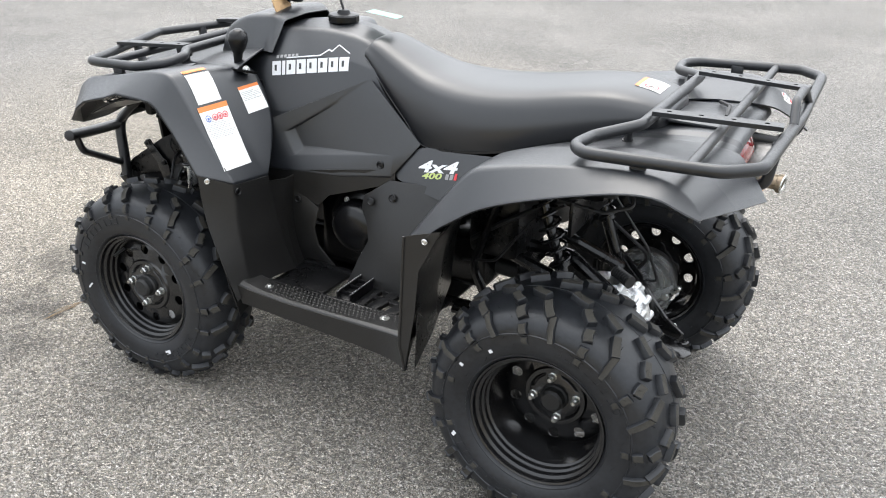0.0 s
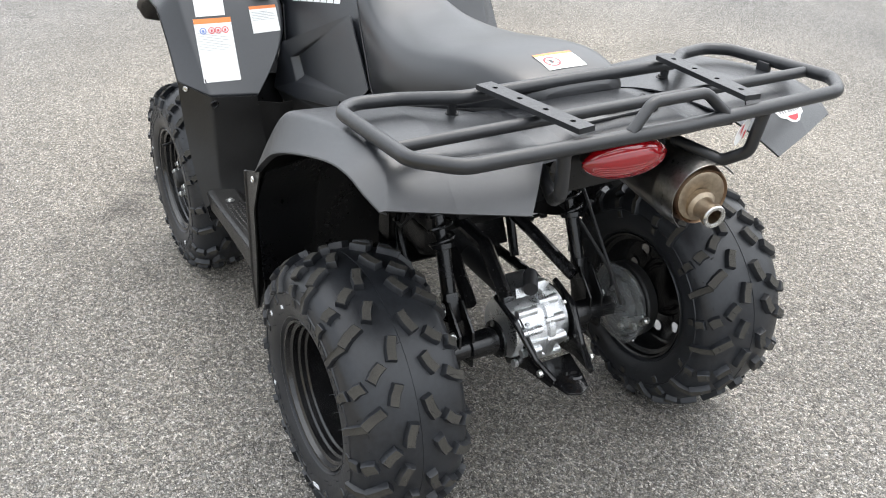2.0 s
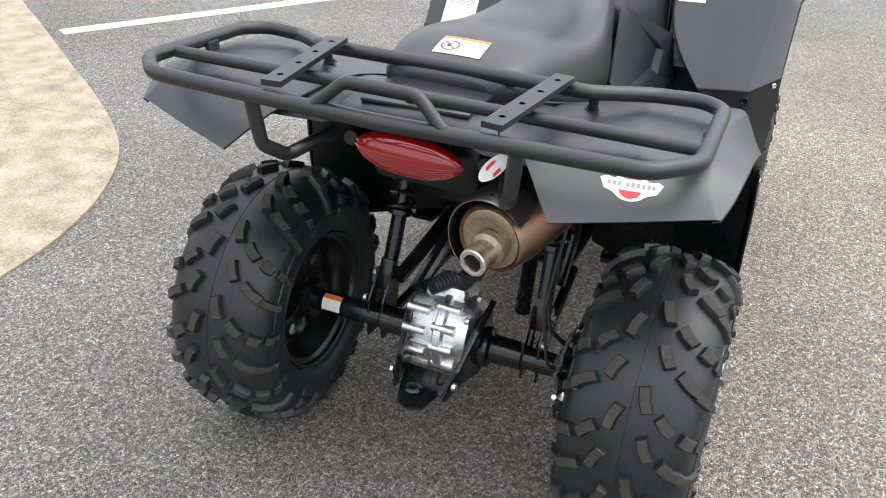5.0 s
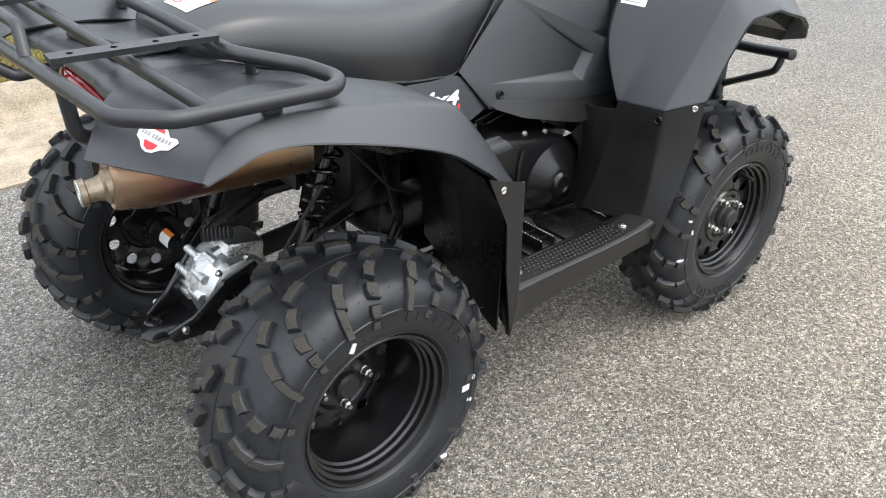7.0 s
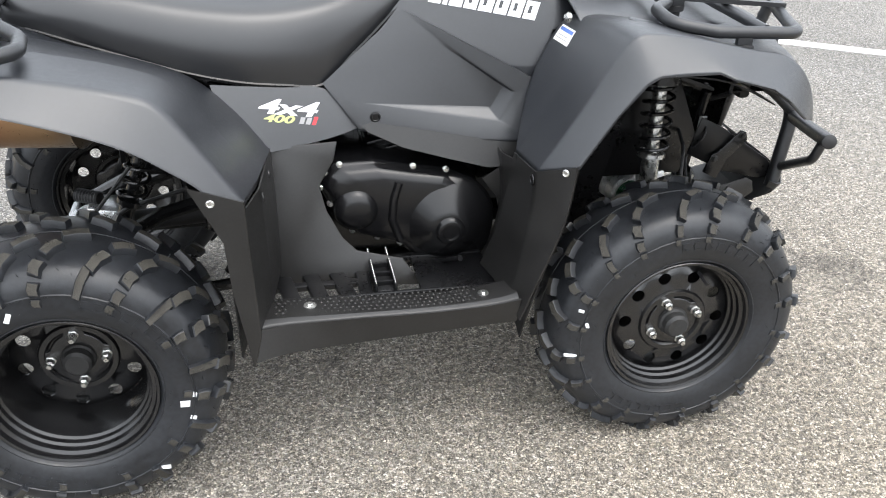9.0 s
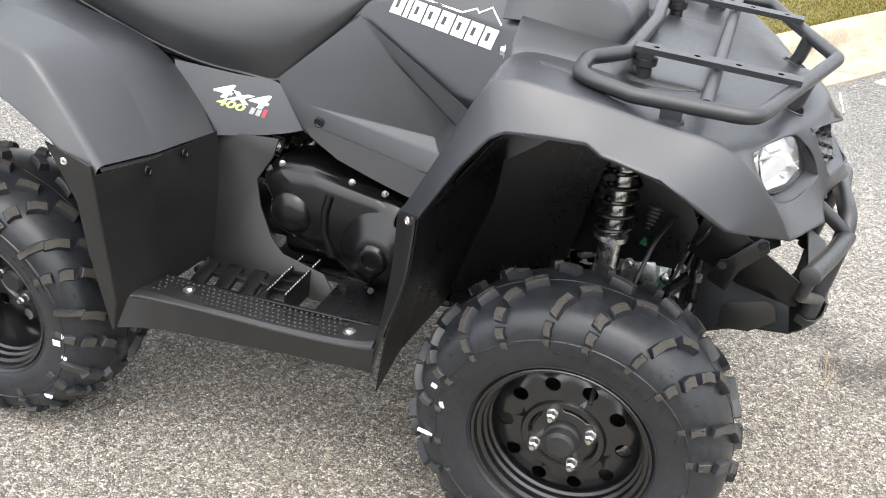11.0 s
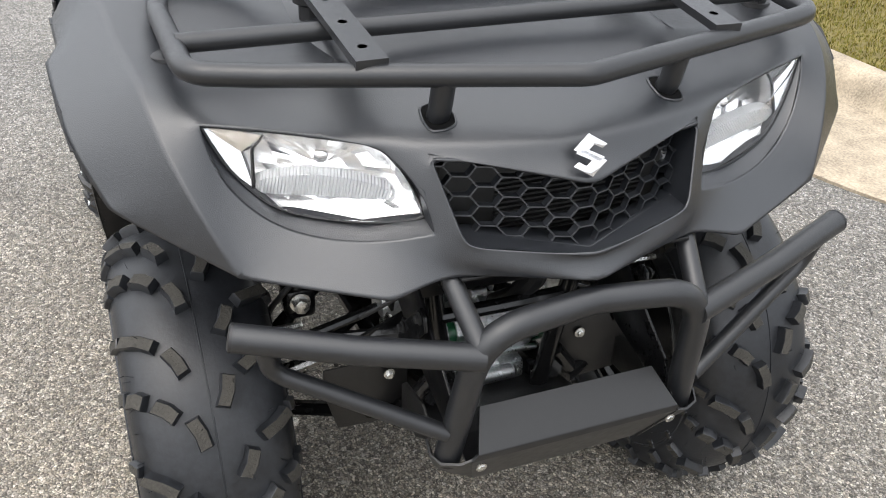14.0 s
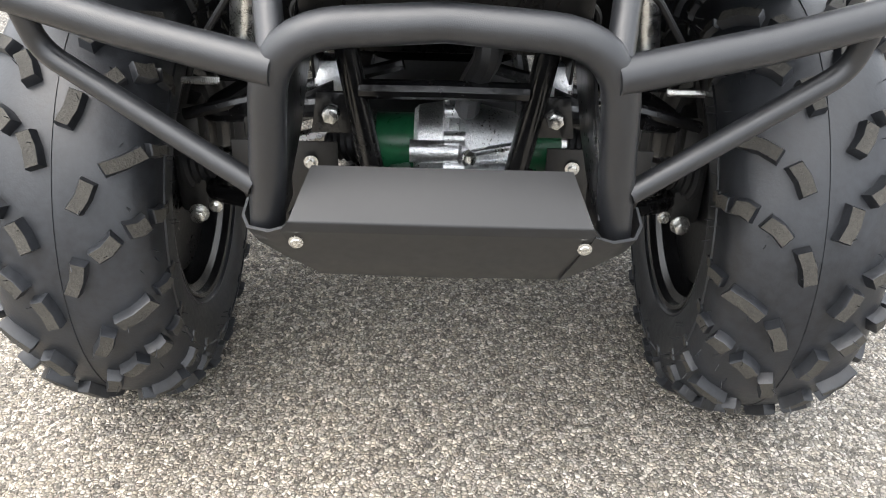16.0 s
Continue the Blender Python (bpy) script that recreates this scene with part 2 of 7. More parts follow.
        rng.inputs["To Min"].default_value, rng.inputs["To Max"].default_value = 0.62, 1.0
        l.new(wob.outputs[0], rng.inputs["Value"])
        m2.operation = "MULTIPLY"
        l.new(dark, m2.inputs[0])
        l.new(rng.outputs["Result"], m2.inputs[1])
        dark = m2.outputs[0]
    # Hairline cracks, broken up along their run.
    crack, bent, line, here = n.new("ShaderNodeTexVoronoi"), n.new("ShaderNodeVectorMath"), n.new("ShaderNodeMapRange"), n.new("ShaderNodeMapRange")
    crack.feature, crack.voronoi_dimensions = "DISTANCE_TO_EDGE", "2D"
    crack.inputs["Scale"].default_value = 0.42
    bent.operation, bent.inputs[1].default_value = "MULTIPLY_ADD", (0.28, 0.28, 0.28)
    l.new(warp2.outputs["Color"], bent.inputs[0])
    l.new(tc.outputs["Object"], bent.inputs[2])
    l.new(bent.outputs["Vector"], crack.inputs["Vector"])
    line.inputs["From Min"].default_value, line.inputs["From Max"].default_value = 0.0004, 0.0016
    here.inputs["From Min"].default_value, here.inputs["From Max"].default_value = 0.46, 0.56
    here.inputs["To Min"].default_value, here.inputs["To Max"].default_value = 0.45, 1.0
    l.new(stain.outputs["Fac"], here.inputs["Value"])
    l.new(here.outputs["Result"], line.inputs["To Min"])
    l.new(crack.outputs["Distance"], line.inputs["Value"])
    m3 = n.new("ShaderNodeMath")
    m3.operation = "MULTIPLY"
    l.new(dark, m3.inputs[0])
    l.new(line.outputs["Result"], m3.inputs[1])
    dark = m3.outputs[0]
    mul = [n.new("ShaderNodeMath") for _ in range(2)]
    for k in mul:
        k.operation = "MULTIPLY"
    l.new(binder.outputs["Result"], mul[0].inputs[0])
    l.new(soil.outputs["Result"], mul[0].inputs[1])
    l.new(mul[0].outputs[0], mul[1].inputs[0])
    l.new(dark, mul[1].inputs[1])
    # Pale dust lies thicker in the same patch.
    pale, dusty = n.new("ShaderNodeMath"), n.new("ShaderNodeMath")
    pale.operation, pale.inputs[1].default_value, pale.inputs[2].default_value = "MULTIPLY_ADD", 0.34, 1.0
    dusty.operation = "MULTIPLY"
    l.new(near.outputs["Result"], pale.inputs[0])
    l.new(pale.outputs[0], dusty.inputs[0])
    l.new(mul[1].outputs[0], dusty.inputs[1])
    out = n.new("ShaderNodeVectorMath")
    out.operation = "SCALE"
    l.new(tint.outputs["Result"], out.inputs[0])
    l.new(dusty.outputs[0], out.inputs["Scale"])
    l.new(out.outputs["Vector"], b.inputs["Base Color"])
    bmp = n.new("ShaderNodeBump")
    bmp.inputs["Strength"].default_value, bmp.inputs["Distance"].default_value = 1.0, 0.004
    l.new(gap.outputs["Distance"], bmp.inputs["Height"])
    l.new(bmp.outputs["Normal"], b.inputs["Normal"])
    return m


ASPHALT = asphalt()
CONCRETE = material("weathered_concrete", (0.31, 0.258, 0.190), 0.88, bump=1.0, bump_scale=160, vary=0.42, vary_scale=9)
PAINT = material("road_paint", (0.62, 0.62, 0.60), 0.7, vary=0.2, vary_scale=25, bump=0.5, bump_scale=200)
SOIL = material("lawn_soil", (0.120, 0.096, 0.026), 0.95, vary=0.4, vary_scale=12, bump=0.6, bump_scale=60)


def grass_material():
    m = material("grass_blades", (0.17, 0.17, 0.065), 0.9, spec=0.05)
    n, l = m.node_tree.nodes, m.node_tree.links
    g, r = n.new("ShaderNodeNewGeometry"), n.new("ShaderNodeValToRGB")
    r.color_ramp.elements.new(0.6)
    for e, (p, c) in zip(r.color_ramp.elements, ((0.0, (0.090, 0.096, 0.018)), (0.6, (0.135, 0.118, 0.024)), (1.0, (0.185, 0.140, 0.038)))):
        e.position, e.color = p, (*c, 1)
    l.new(g.outputs["Random Per Island"], r.inputs["Fac"])
    l.new(r.outputs["Color"], n["Principled BSDF"].inputs["Base Color"])
    return m


GRASS = grass_material()
FINS = material("dull_radiator_fins", (0.012, 0.012, 0.012), 0.5, vary=0.4, vary_scale=30)
STRAW = material("dry_pine_straw", (0.24, 0.17, 0.10), 0.8, vary=0.3)


# ---- mesh helpers ----
def link_mesh(name, bm, mat, parent=None, label="", angle=35, fix=True):
    """Links a bmesh as one mesh object, under a thing or a part."""
    if fix:
        bmesh.ops.recalc_face_normals(bm, faces=bm.faces)
    me = bpy.data.meshes.new(name)
    bm.to_mesh(me)
    bm.free()
    for m in mat if isinstance(mat, (list, tuple)) else (mat,):
        me.materials.append(m)
    me.polygons.foreach_set("use_smooth", [True] * len(me.polygons))
    me.set_sharp_from_angle(angle=radians(angle))
    ob = new(name, me)
    if parent is not None:
        ob.parent = parent
    if label:
        ob["label"] = label
    return ob


def part(name, bm, mat, parent, label="", angle=35):
    return link_mesh(name, bm, mat, parent, label, angle)


def V(p, s=1):
    return Vector((p[0], s * p[1], p[2]))


def rounded(pts, r, n=6, closed=False):
    """A polyline with its corners rounded to radius r (or each corner its own)."""
    pts = [Vector(p) for p in pts]
    out, count = [], len(pts)
    for i, p in enumerate(pts):
        if not closed and i in (0, count - 1):
            out.append(p)
            continue
        a, b = pts[i - 1] - p, pts[(i + 1) % count] - p
        la, lb = a.length, b.length
        ang = a.angle(b, math.pi)
        ri = r[i] if isinstance(r, (list, tuple)) else r
        if ang > math.pi - 0.02 or ri <= 0:
            out.append(p)
            continue
        d = min(ri / math.tan(ang / 2), 0.48 * la, 0.48 * lb)
        p0, p1 = p + a.normalized() * d, p + b.normalized() * d
        for k in range(n + 1):
            t = k / n
            out.append((1 - t) ** 2 * p0 + 2 * t * (1 - t) * p + t * t * p1)
    return out


def sweep(bm, pts, rad, seg=12, closed=False, caps=True):
    """Sweeps a round section along pts. rad: one radius or one a point."""
    pts = [Vector(p) for p in pts]
    n = len(pts)
    tang = []
    for i in range(n):
        a = pts[i - 1] if (i > 0 or closed) else pts[i]
        b = pts[(i + 1) % n] if (i < n - 1 or closed) else pts[i]
        tang.append((b - a).normalized())
    up = tang[0].orthogonal().normalized()
    rings = []
    for i, p in enumerate(pts):
        up = (up - tang[i] * up.dot(tang[i])).normalized()
        side = tang[i].cross(up)
        r = rad[i] if isinstance(rad, (list, tuple)) else rad
        rings.append([bm.verts.new(p + r * (math.cos(2 * math.pi * k / seg) * up + math.sin(2 * math.pi * k / seg) * side))
                      for k in range(seg)])
    for i in range(n if closed else n - 1):
        a, b = rings[i], rings[(i + 1) % n]
        off = 0
        if closed and i == n - 1:
            off = min(range(seg), key=lambda o: (a[0].co - b[o].co).length)
        for k in range(seg):
            bm.faces.new((a[k], a[(k + 1) % seg], b[(k + 1 + off) % seg], b[(k + off) % seg]))
    if caps and not closed:
        bm.faces.new(rings[0][::-1])
        bm.faces.new(rings[-1])
    return bm


def tube(pts, rad, r=0.0, seg=12, closed=False, bm=None, n=6):
    return sweep(bm or bmesh.new(), rounded(pts, r, n, closed) if r else pts, rad, seg, closed)


def spline(rows, n):
    """Catmull-Rom through rows of points, n steps a span."""
    out = []
    for i in range(len(rows) - 1):
        a, b, c, d = rows[max(i - 1, 0)], rows[i], rows[i + 1], rows[min(i + 2, len(rows) - 1)]
        for k in range(n):
            t = k / n
            out.append([0.5 * (2 * q + (r - p) * t + (2 * p - 5 * q + 4 * r - s) * t * t + (3 * q - p - 3 * r + s) * t ** 3)
                        for p, q, r, s in zip(a, b, c, d)])
    out.append(list(rows[-1]))
    return out


def skin(bm, rows, closed=False):
    vs = [[bm.verts.new(p) for p in row] for row in rows]
    for a, b in zip(vs, vs[1:]):
        m = len(a)
        for k in range(m if closed else m - 1):
            quad = (a[k], a[(k + 1) % m], b[(k + 1) % m], b[k])
            if len({tuple(round(c, 5) for c in v.co) for v in quad}) > 2:
                bm.faces.new(quad)
    return vs


def panel(rows, s=1, r=0.02, n=4, thick=0.004, span=4):
    """A moulded panel: sections with rounded creases, smooth along the rows, with a thickness."""
    sec = [rounded([V(p, s) for p in row], r, n) for row in rows]
    top = max(len(q) for q in sec)
    if any(len(q) != top for q in sec):
        sec = [[V(p, s) for p in row] for row in rows]
    bm = bmesh.new()
    skin(bm, spline(sec, span) if span > 1 else sec)
    bmesh.ops.remove_doubles(bm, verts=bm.verts, dist=1e-5)
    bmesh.ops.recalc_face_normals(bm, faces=bm.faces)
    if thick:
        bmesh.ops.solidify(bm, geom=bm.faces[:], thickness=thick)
    return bm


def lathe(profile, axis_at, axis=(0, 1, 0), seg=48, bm=None, close=False):
    """Turns (along, radius) pairs round an axis through a point."""
    bm = bm or bmesh.new()
    a = Vector(axis).normalized()
    u = a.orthogonal().normalized()
    w = a.cross(u)
    rows = []
    for al, r in profile:
        rows.append([Vector(axis_at) + a * al + r * (math.cos(2 * math.pi * k / seg) * u + math.sin(2 * math.pi * k / seg) * w)
                     for k in range(seg)])
    skin(bm, rows + ([rows[0]] if close else []), closed=True)
    bmesh.ops.remove_doubles(bm, verts=bm.verts, dist=1e-6)
    return bm


def block(size, m=None, bevel=0.004, bm=None, seg=2):
    """A box of that size with rounded edges, at the pose m."""
    bm = bm or bmesh.new()
    tmp = bmesh.new()
    bmesh.ops.create_cube(tmp, size=1, matrix=Matrix.Diagonal((*size, 1)))
    if bevel:
        bmesh.ops.bevel(tmp, geom=tmp.edges[:], offset=min(bevel, 0.45 * min(size)), segments=seg, affect="EDGES", profile=0.5)
    join(bm, tmp, m)
    return bm


def join(bm, other, m=None):
    """Adds another bmesh to bm, moved by m, and frees it."""
    got = {v: bm.verts.new((m @ v.co) if m else v.co) for v in other.verts}
    for f in other.faces:
        try:
            nf = bm.faces.new([got[v] for v in f.verts])
            nf.material_index = f.material_index
        except ValueError:
            pass
    other.free()
    return bm


def prism(outline, depth, m=None, bevel=0.003, bm=None, seg=2):
    """A plate with the given 2D outline (x, y), depth along z, bevelled, at the pose m."""
    tmp = bmesh.new()
    f = tmp.faces.new([tmp.verts.new((x, y, 0)) for x, y in outline])
    ext = bmesh.ops.extrude_face_region(tmp, geom=[f])
    bmesh.ops.translate(tmp, verts=[v for v in ext["geom"] if isinstance(v, bmesh.types.BMVert)], vec=(0, 0, depth))
    if bevel:
        bmesh.ops.bevel(tmp, geom=tmp.edges[:], offset=bevel, segments=seg, affect="EDGES", profile=0.5, clamp_overlap=True)
    return join(bm or bmesh.new(), tmp, m)


def basis(origin, ex, ey):
    """A pose with x along ex and y near ey."""
    ex = Vector(ex).normalized()
    ez = ex.cross(Vector(ey)).normalized()
    ey = ez.cross(ex)
    m = Matrix((ex, ey, ez)).transposed().to_4x4()
    m.translation = Vector(origin)
    return m


def bolt(at, axis, r=0.008, h=0.006, washer=1.5):
    """A hexagon bolt head on a washer."""
    bm = bmesh.new()
    a = Vector(axis).normalized()
    lathe([(0, 0.0), (0, r * washer), (0.0015, r * washer), (0.002, r), (0.002, 0)], at, a, 16, bm)
    lathe([(0.002, r), (h, r), (h + 0.001, r * 0.8), (h + 0.001, 0)], at, a, 6, bm)
    return bm


def rivet(at, axis, r=0.011):
    """A round plastic push rivet."""
    return lathe([(0, r), (0.0018, r * 0.95), (0.003, r * 0.7), (0.0025, r * 0.62), (0.001, r * 0.55), (0.0012, 0)], at, axis, 20)


# ---- ground ----
def offset_line(line, d):
    """A plan polyline moved sideways by d, to its left."""
    out = []
    for i, p in enumerate(line):
        a, b = line[max(i - 1, 0)], line[min(i + 1, len(line) - 1)]
        t = (Vector(b) - Vector(a)).normalized()
        out.append(Vector((p[0] - t.y * d, p[1] + t.x * d)))
    return out


def smooth_line(pts, n=8):
    return [Vector(p[0]) for p in spline([[Vector(q)] for q in pts], n)]


EDGE = smooth_line([(-40, -3.2), (-12, 0.5), (-4, 1.32), (-1.2, 1.49), (-0.05, 1.50), (0.38, 1.545), (0.73, 1.68), (1.04, 1.90), (1.38, 2.31),
                    (1.74, 2.83), (2.25, 3.56), (3.1, 4.85), (6, 9.4), (12, 18.8), (30, 47)])


def ground():
    bm = bmesh.new()
    rows = []
    for x in (-400, -60, -12, -6, -3, -1, 1, 3, 6, 12, 60, 400):
        rows.append([Vector((x, y, 0)) for y in (-400, -60, -12, -6, -3, -1, 1, 3, 6, 12, 60, 400)])
    skin(bm, rows)
    tagged(link_mesh("ground", bm, ASPHALT), "worn grey asphalt car park with pale exposed aggregate", "ground", kind="structure")


KERB = smooth_line([(-40, -1.6), (-12, 1.4), (-4, 1.95), (-1.2, 2.04), (-0.05, 2.09), (0.38, 2.135), (0.72, 2.305), (1.0, 2.52), (1.32, 2.85),
                    (1.65, 3.29), (2.12, 4.02), (2.98, 5.29), (5.85, 9.8), (11.8, 19.2), (29.8, 47.2)])


def kerb():
    sec = [(0.0, 0.014), (0.015, 0.02), (0.03, 0.05), (0.042, 0.085), (0.06, 0.112), (0.085, 0.125), (0.135, 0.128), (0.155, 0.122), (0.165, 0.09), (0.168, -0.02)]
    lines = [offset_line(KERB, d) for d, _ in sec]
    # The gutter pan and the kerb are cast in lengths with a joint between them.
    cuts, run = [0], 0.0
    for i in range(1, len(EDGE)):
        run += (KERB[i] - KERB[i - 1]).length
        if run > 2.3 or i == len(EDGE) - 1:
            cuts.append(i)
            run = 0.0
    home = new("kerb")
    tagged(home, "pale weathered concrete kerb and gutter with joints, beside grass", "kerb", kind="structure")

    def rough(p, z):
        return Vector((p.x, p.y, z + 0.002 * noise.noise((p.x * 2, p.y * 2, z * 9))))

    for a, b in zip(cuts, cuts[1:]):
        for name in ("kerb_length", "gutter_length"):
            bm = bmesh.new()
            rows = []
            for i in range(a, b + 1):
                sl = 0.0015 if i == a else (-0.0015 if i == b else 0)
                t = (KERB[min(i + 1, len(KERB) - 1)] - KERB[max(i - 1, 0)]).normalized() * sl
                if name == "kerb_length":
                    rows.append([rough(ln[i] + t, z) for ln, (_, z) in zip(lines, sec)])
                else:
                    pan = [rough(EDGE[i].lerp(KERB[i], f) + t, z) for f, z in ((0.0, 0.010), (0.02, 0.013), (0.3, 0.010), (0.6, 0.007), (1.0, 0.0135))]
                    rows.append([Vector((pan[0].x, pan[0].y, -0.02))] + pan)
            vs = skin(bm, rows)
            bm.faces.new(vs[0] + [bm.verts.new((vs[0][-1].co.x, vs[0][-1].co.y, -0.02))])
            part(name, bm, CONCRETE, home, angle=50)


def lawn():
    away = Vector((-0.50, 0.866))
    inner = offset_line(KERB, 0.16)
    outer = [p + away * 40 for p in inner]
    bm = bmesh.new()
    rows = []
    for k in range(13):
        f = (k / 12) ** 2.2
        rows.append([Vector((a.x + (b.x - a.x) * f, a.y + (b.y - a.y) * f, 0.104 + 0.006 * noise.noise((a.x, a.y, k))))
                     for a, b in zip(inner, outer)])
    skin(bm, rows)
    tagged(link_mesh("lawn_ground", bm, SOIL), "bare brown soil under thin grass behind the kerb", "soil", kind="structure")
    rng = random.Random(5)
    verts, faces = [], []
    near = [i for i, p in enumerate(inner[:-1]) if -2 < p.x < 4.2]
    spans = [(inner[i + 1] - inner[i]).length for i in near]
    for _ in range(150000):
        i = rng.choices(near, spans)[0]
        p = inner[i].lerp(inner[i + 1], rng.random()) + away * (0.002 + 2.8 * rng.random() ** 1.3)
        x, y = p.x, p.y
        h, w, yaw = rng.uniform(0.005, 0.017), rng.uniform(0.0012, 0.0026), rng.uniform(0, 6.28)
        lean = rng.uniform(0.5, 1.8) * h
        cx, cy = math.cos(yaw), math.sin(yaw)
        k = len(verts)
        verts += [(x - cy * w, y + cx * w, 0.10), (x + cy * w, y - cx * w, 0.10),
                  (x + cx * lean * 0.4 + cy * w * 0.7, y + cy * lean * 0.4 - cx * w * 0.7, 0.105 + h * 0.6),
                  (x + cx * lean * 0.4 - cy * w * 0.7, y + cy * lean * 0.4 + cx * w * 0.7, 0.105 + h * 0.6),
                  (x + cx * lean, y + cy * lean, 0.105 + h)]
        faces += [(k, k + 1, k + 2, k + 3), (k + 3, k + 2, k + 4)]
    me = bpy.data.meshes.new("grass")
    me.from_pydata(verts, [], faces)
    me.materials.append(GRASS)
    tagged(new("grass", me), "short yellowing green grass behind the kerb", "grass", kind="stuff")


def parking_line():
    a, b = Vector((2.10, 3.22)), Vector((8.4, -0.62))
    t = (b - a).normalized()
    nrm = Vector((-t.y, t.x)) * 0.05
    bm = bmesh.new()
    rows = []
    for k in range(41):
        p = a.lerp(b, k / 40)
        wob = 0.003 * noise.noise((k * 0.7, 0, 0))
        rows.append([Vector((*(p + nrm * (1 + wob)), 0.0)), Vector((*(p + nrm), 0.004)), Vector((*(p - nrm), 0.004)), Vector((*(p - nrm * (1 - wob)), 0.0))])
    skin(bm, rows)
    tagged(link_mesh("road_marking", bm, PAINT), "faded white painted parking line on asphalt", "road marking", kind="structure")


ground()
kerb()
lawn()
parking_line()


def pine_straw():
    """A few dry needles lying on the asphalt."""
    rng = random.Random(8)
    bm = bmesh.new()
    for _ in range(6):
        a = Vector((1.805 + rng.uniform(-0.012, 0.012), 0.319 + rng.uniform(-0.02, 0.02), 0.003))
        b = Vector((1.821 + rng.uniform(-0.02, 0.02), 0.445 + rng.uniform(-0.03, 0.02), 0.005))
        c = a.lerp(b, 0.5) + Vector((rng.uniform(-0.006, 0.006), 0, 0.003))
        sweep(bm, [p[0] for p in spline([[a], [c], [b]], 4)], 0.0008, 5)
    tagged(link_mesh("pine_straw", bm, STRAW), "dry tan pine needles lying on the asphalt", "pine straw", kind="stuff")


pine_straw()


# ---- quad bike ----
atv = new("quad_bike")
tagged(atv, "matte black all-terrain quad bike parked on asphalt", "quad bike")

TRACK_F, TRACK_R, BASE, HUB = 0.425, 0.447, 1.272, 0.305


# -- wheels --
def tyre_curve(width, crown, bead):
    """The tyre's outer section, from one bead over the crown to the other: (across, radius)."""
    h = width / 2
    half = [(h * 0.80, bead), (h * 0.91, bead + 0.012), (h * 0.985, bead + 0.034), (h * 1.0, bead + 0.056), (h * 0.985, crown - 0.054),
            (h * 0.92, crown - 0.034), (h * 0.78, crown - 0.018), (h * 0.54, crown - 0.007), (h * 0.27, crown - 0.0015), (0, crown)]
    pts = [Vector((-a, r, 0)) for a, r in half] + [Vector((a, r, 0)) for a, r in half[::-1][1:]]
    return [p[0] for p in spline([[p] for p in pts], 4)]


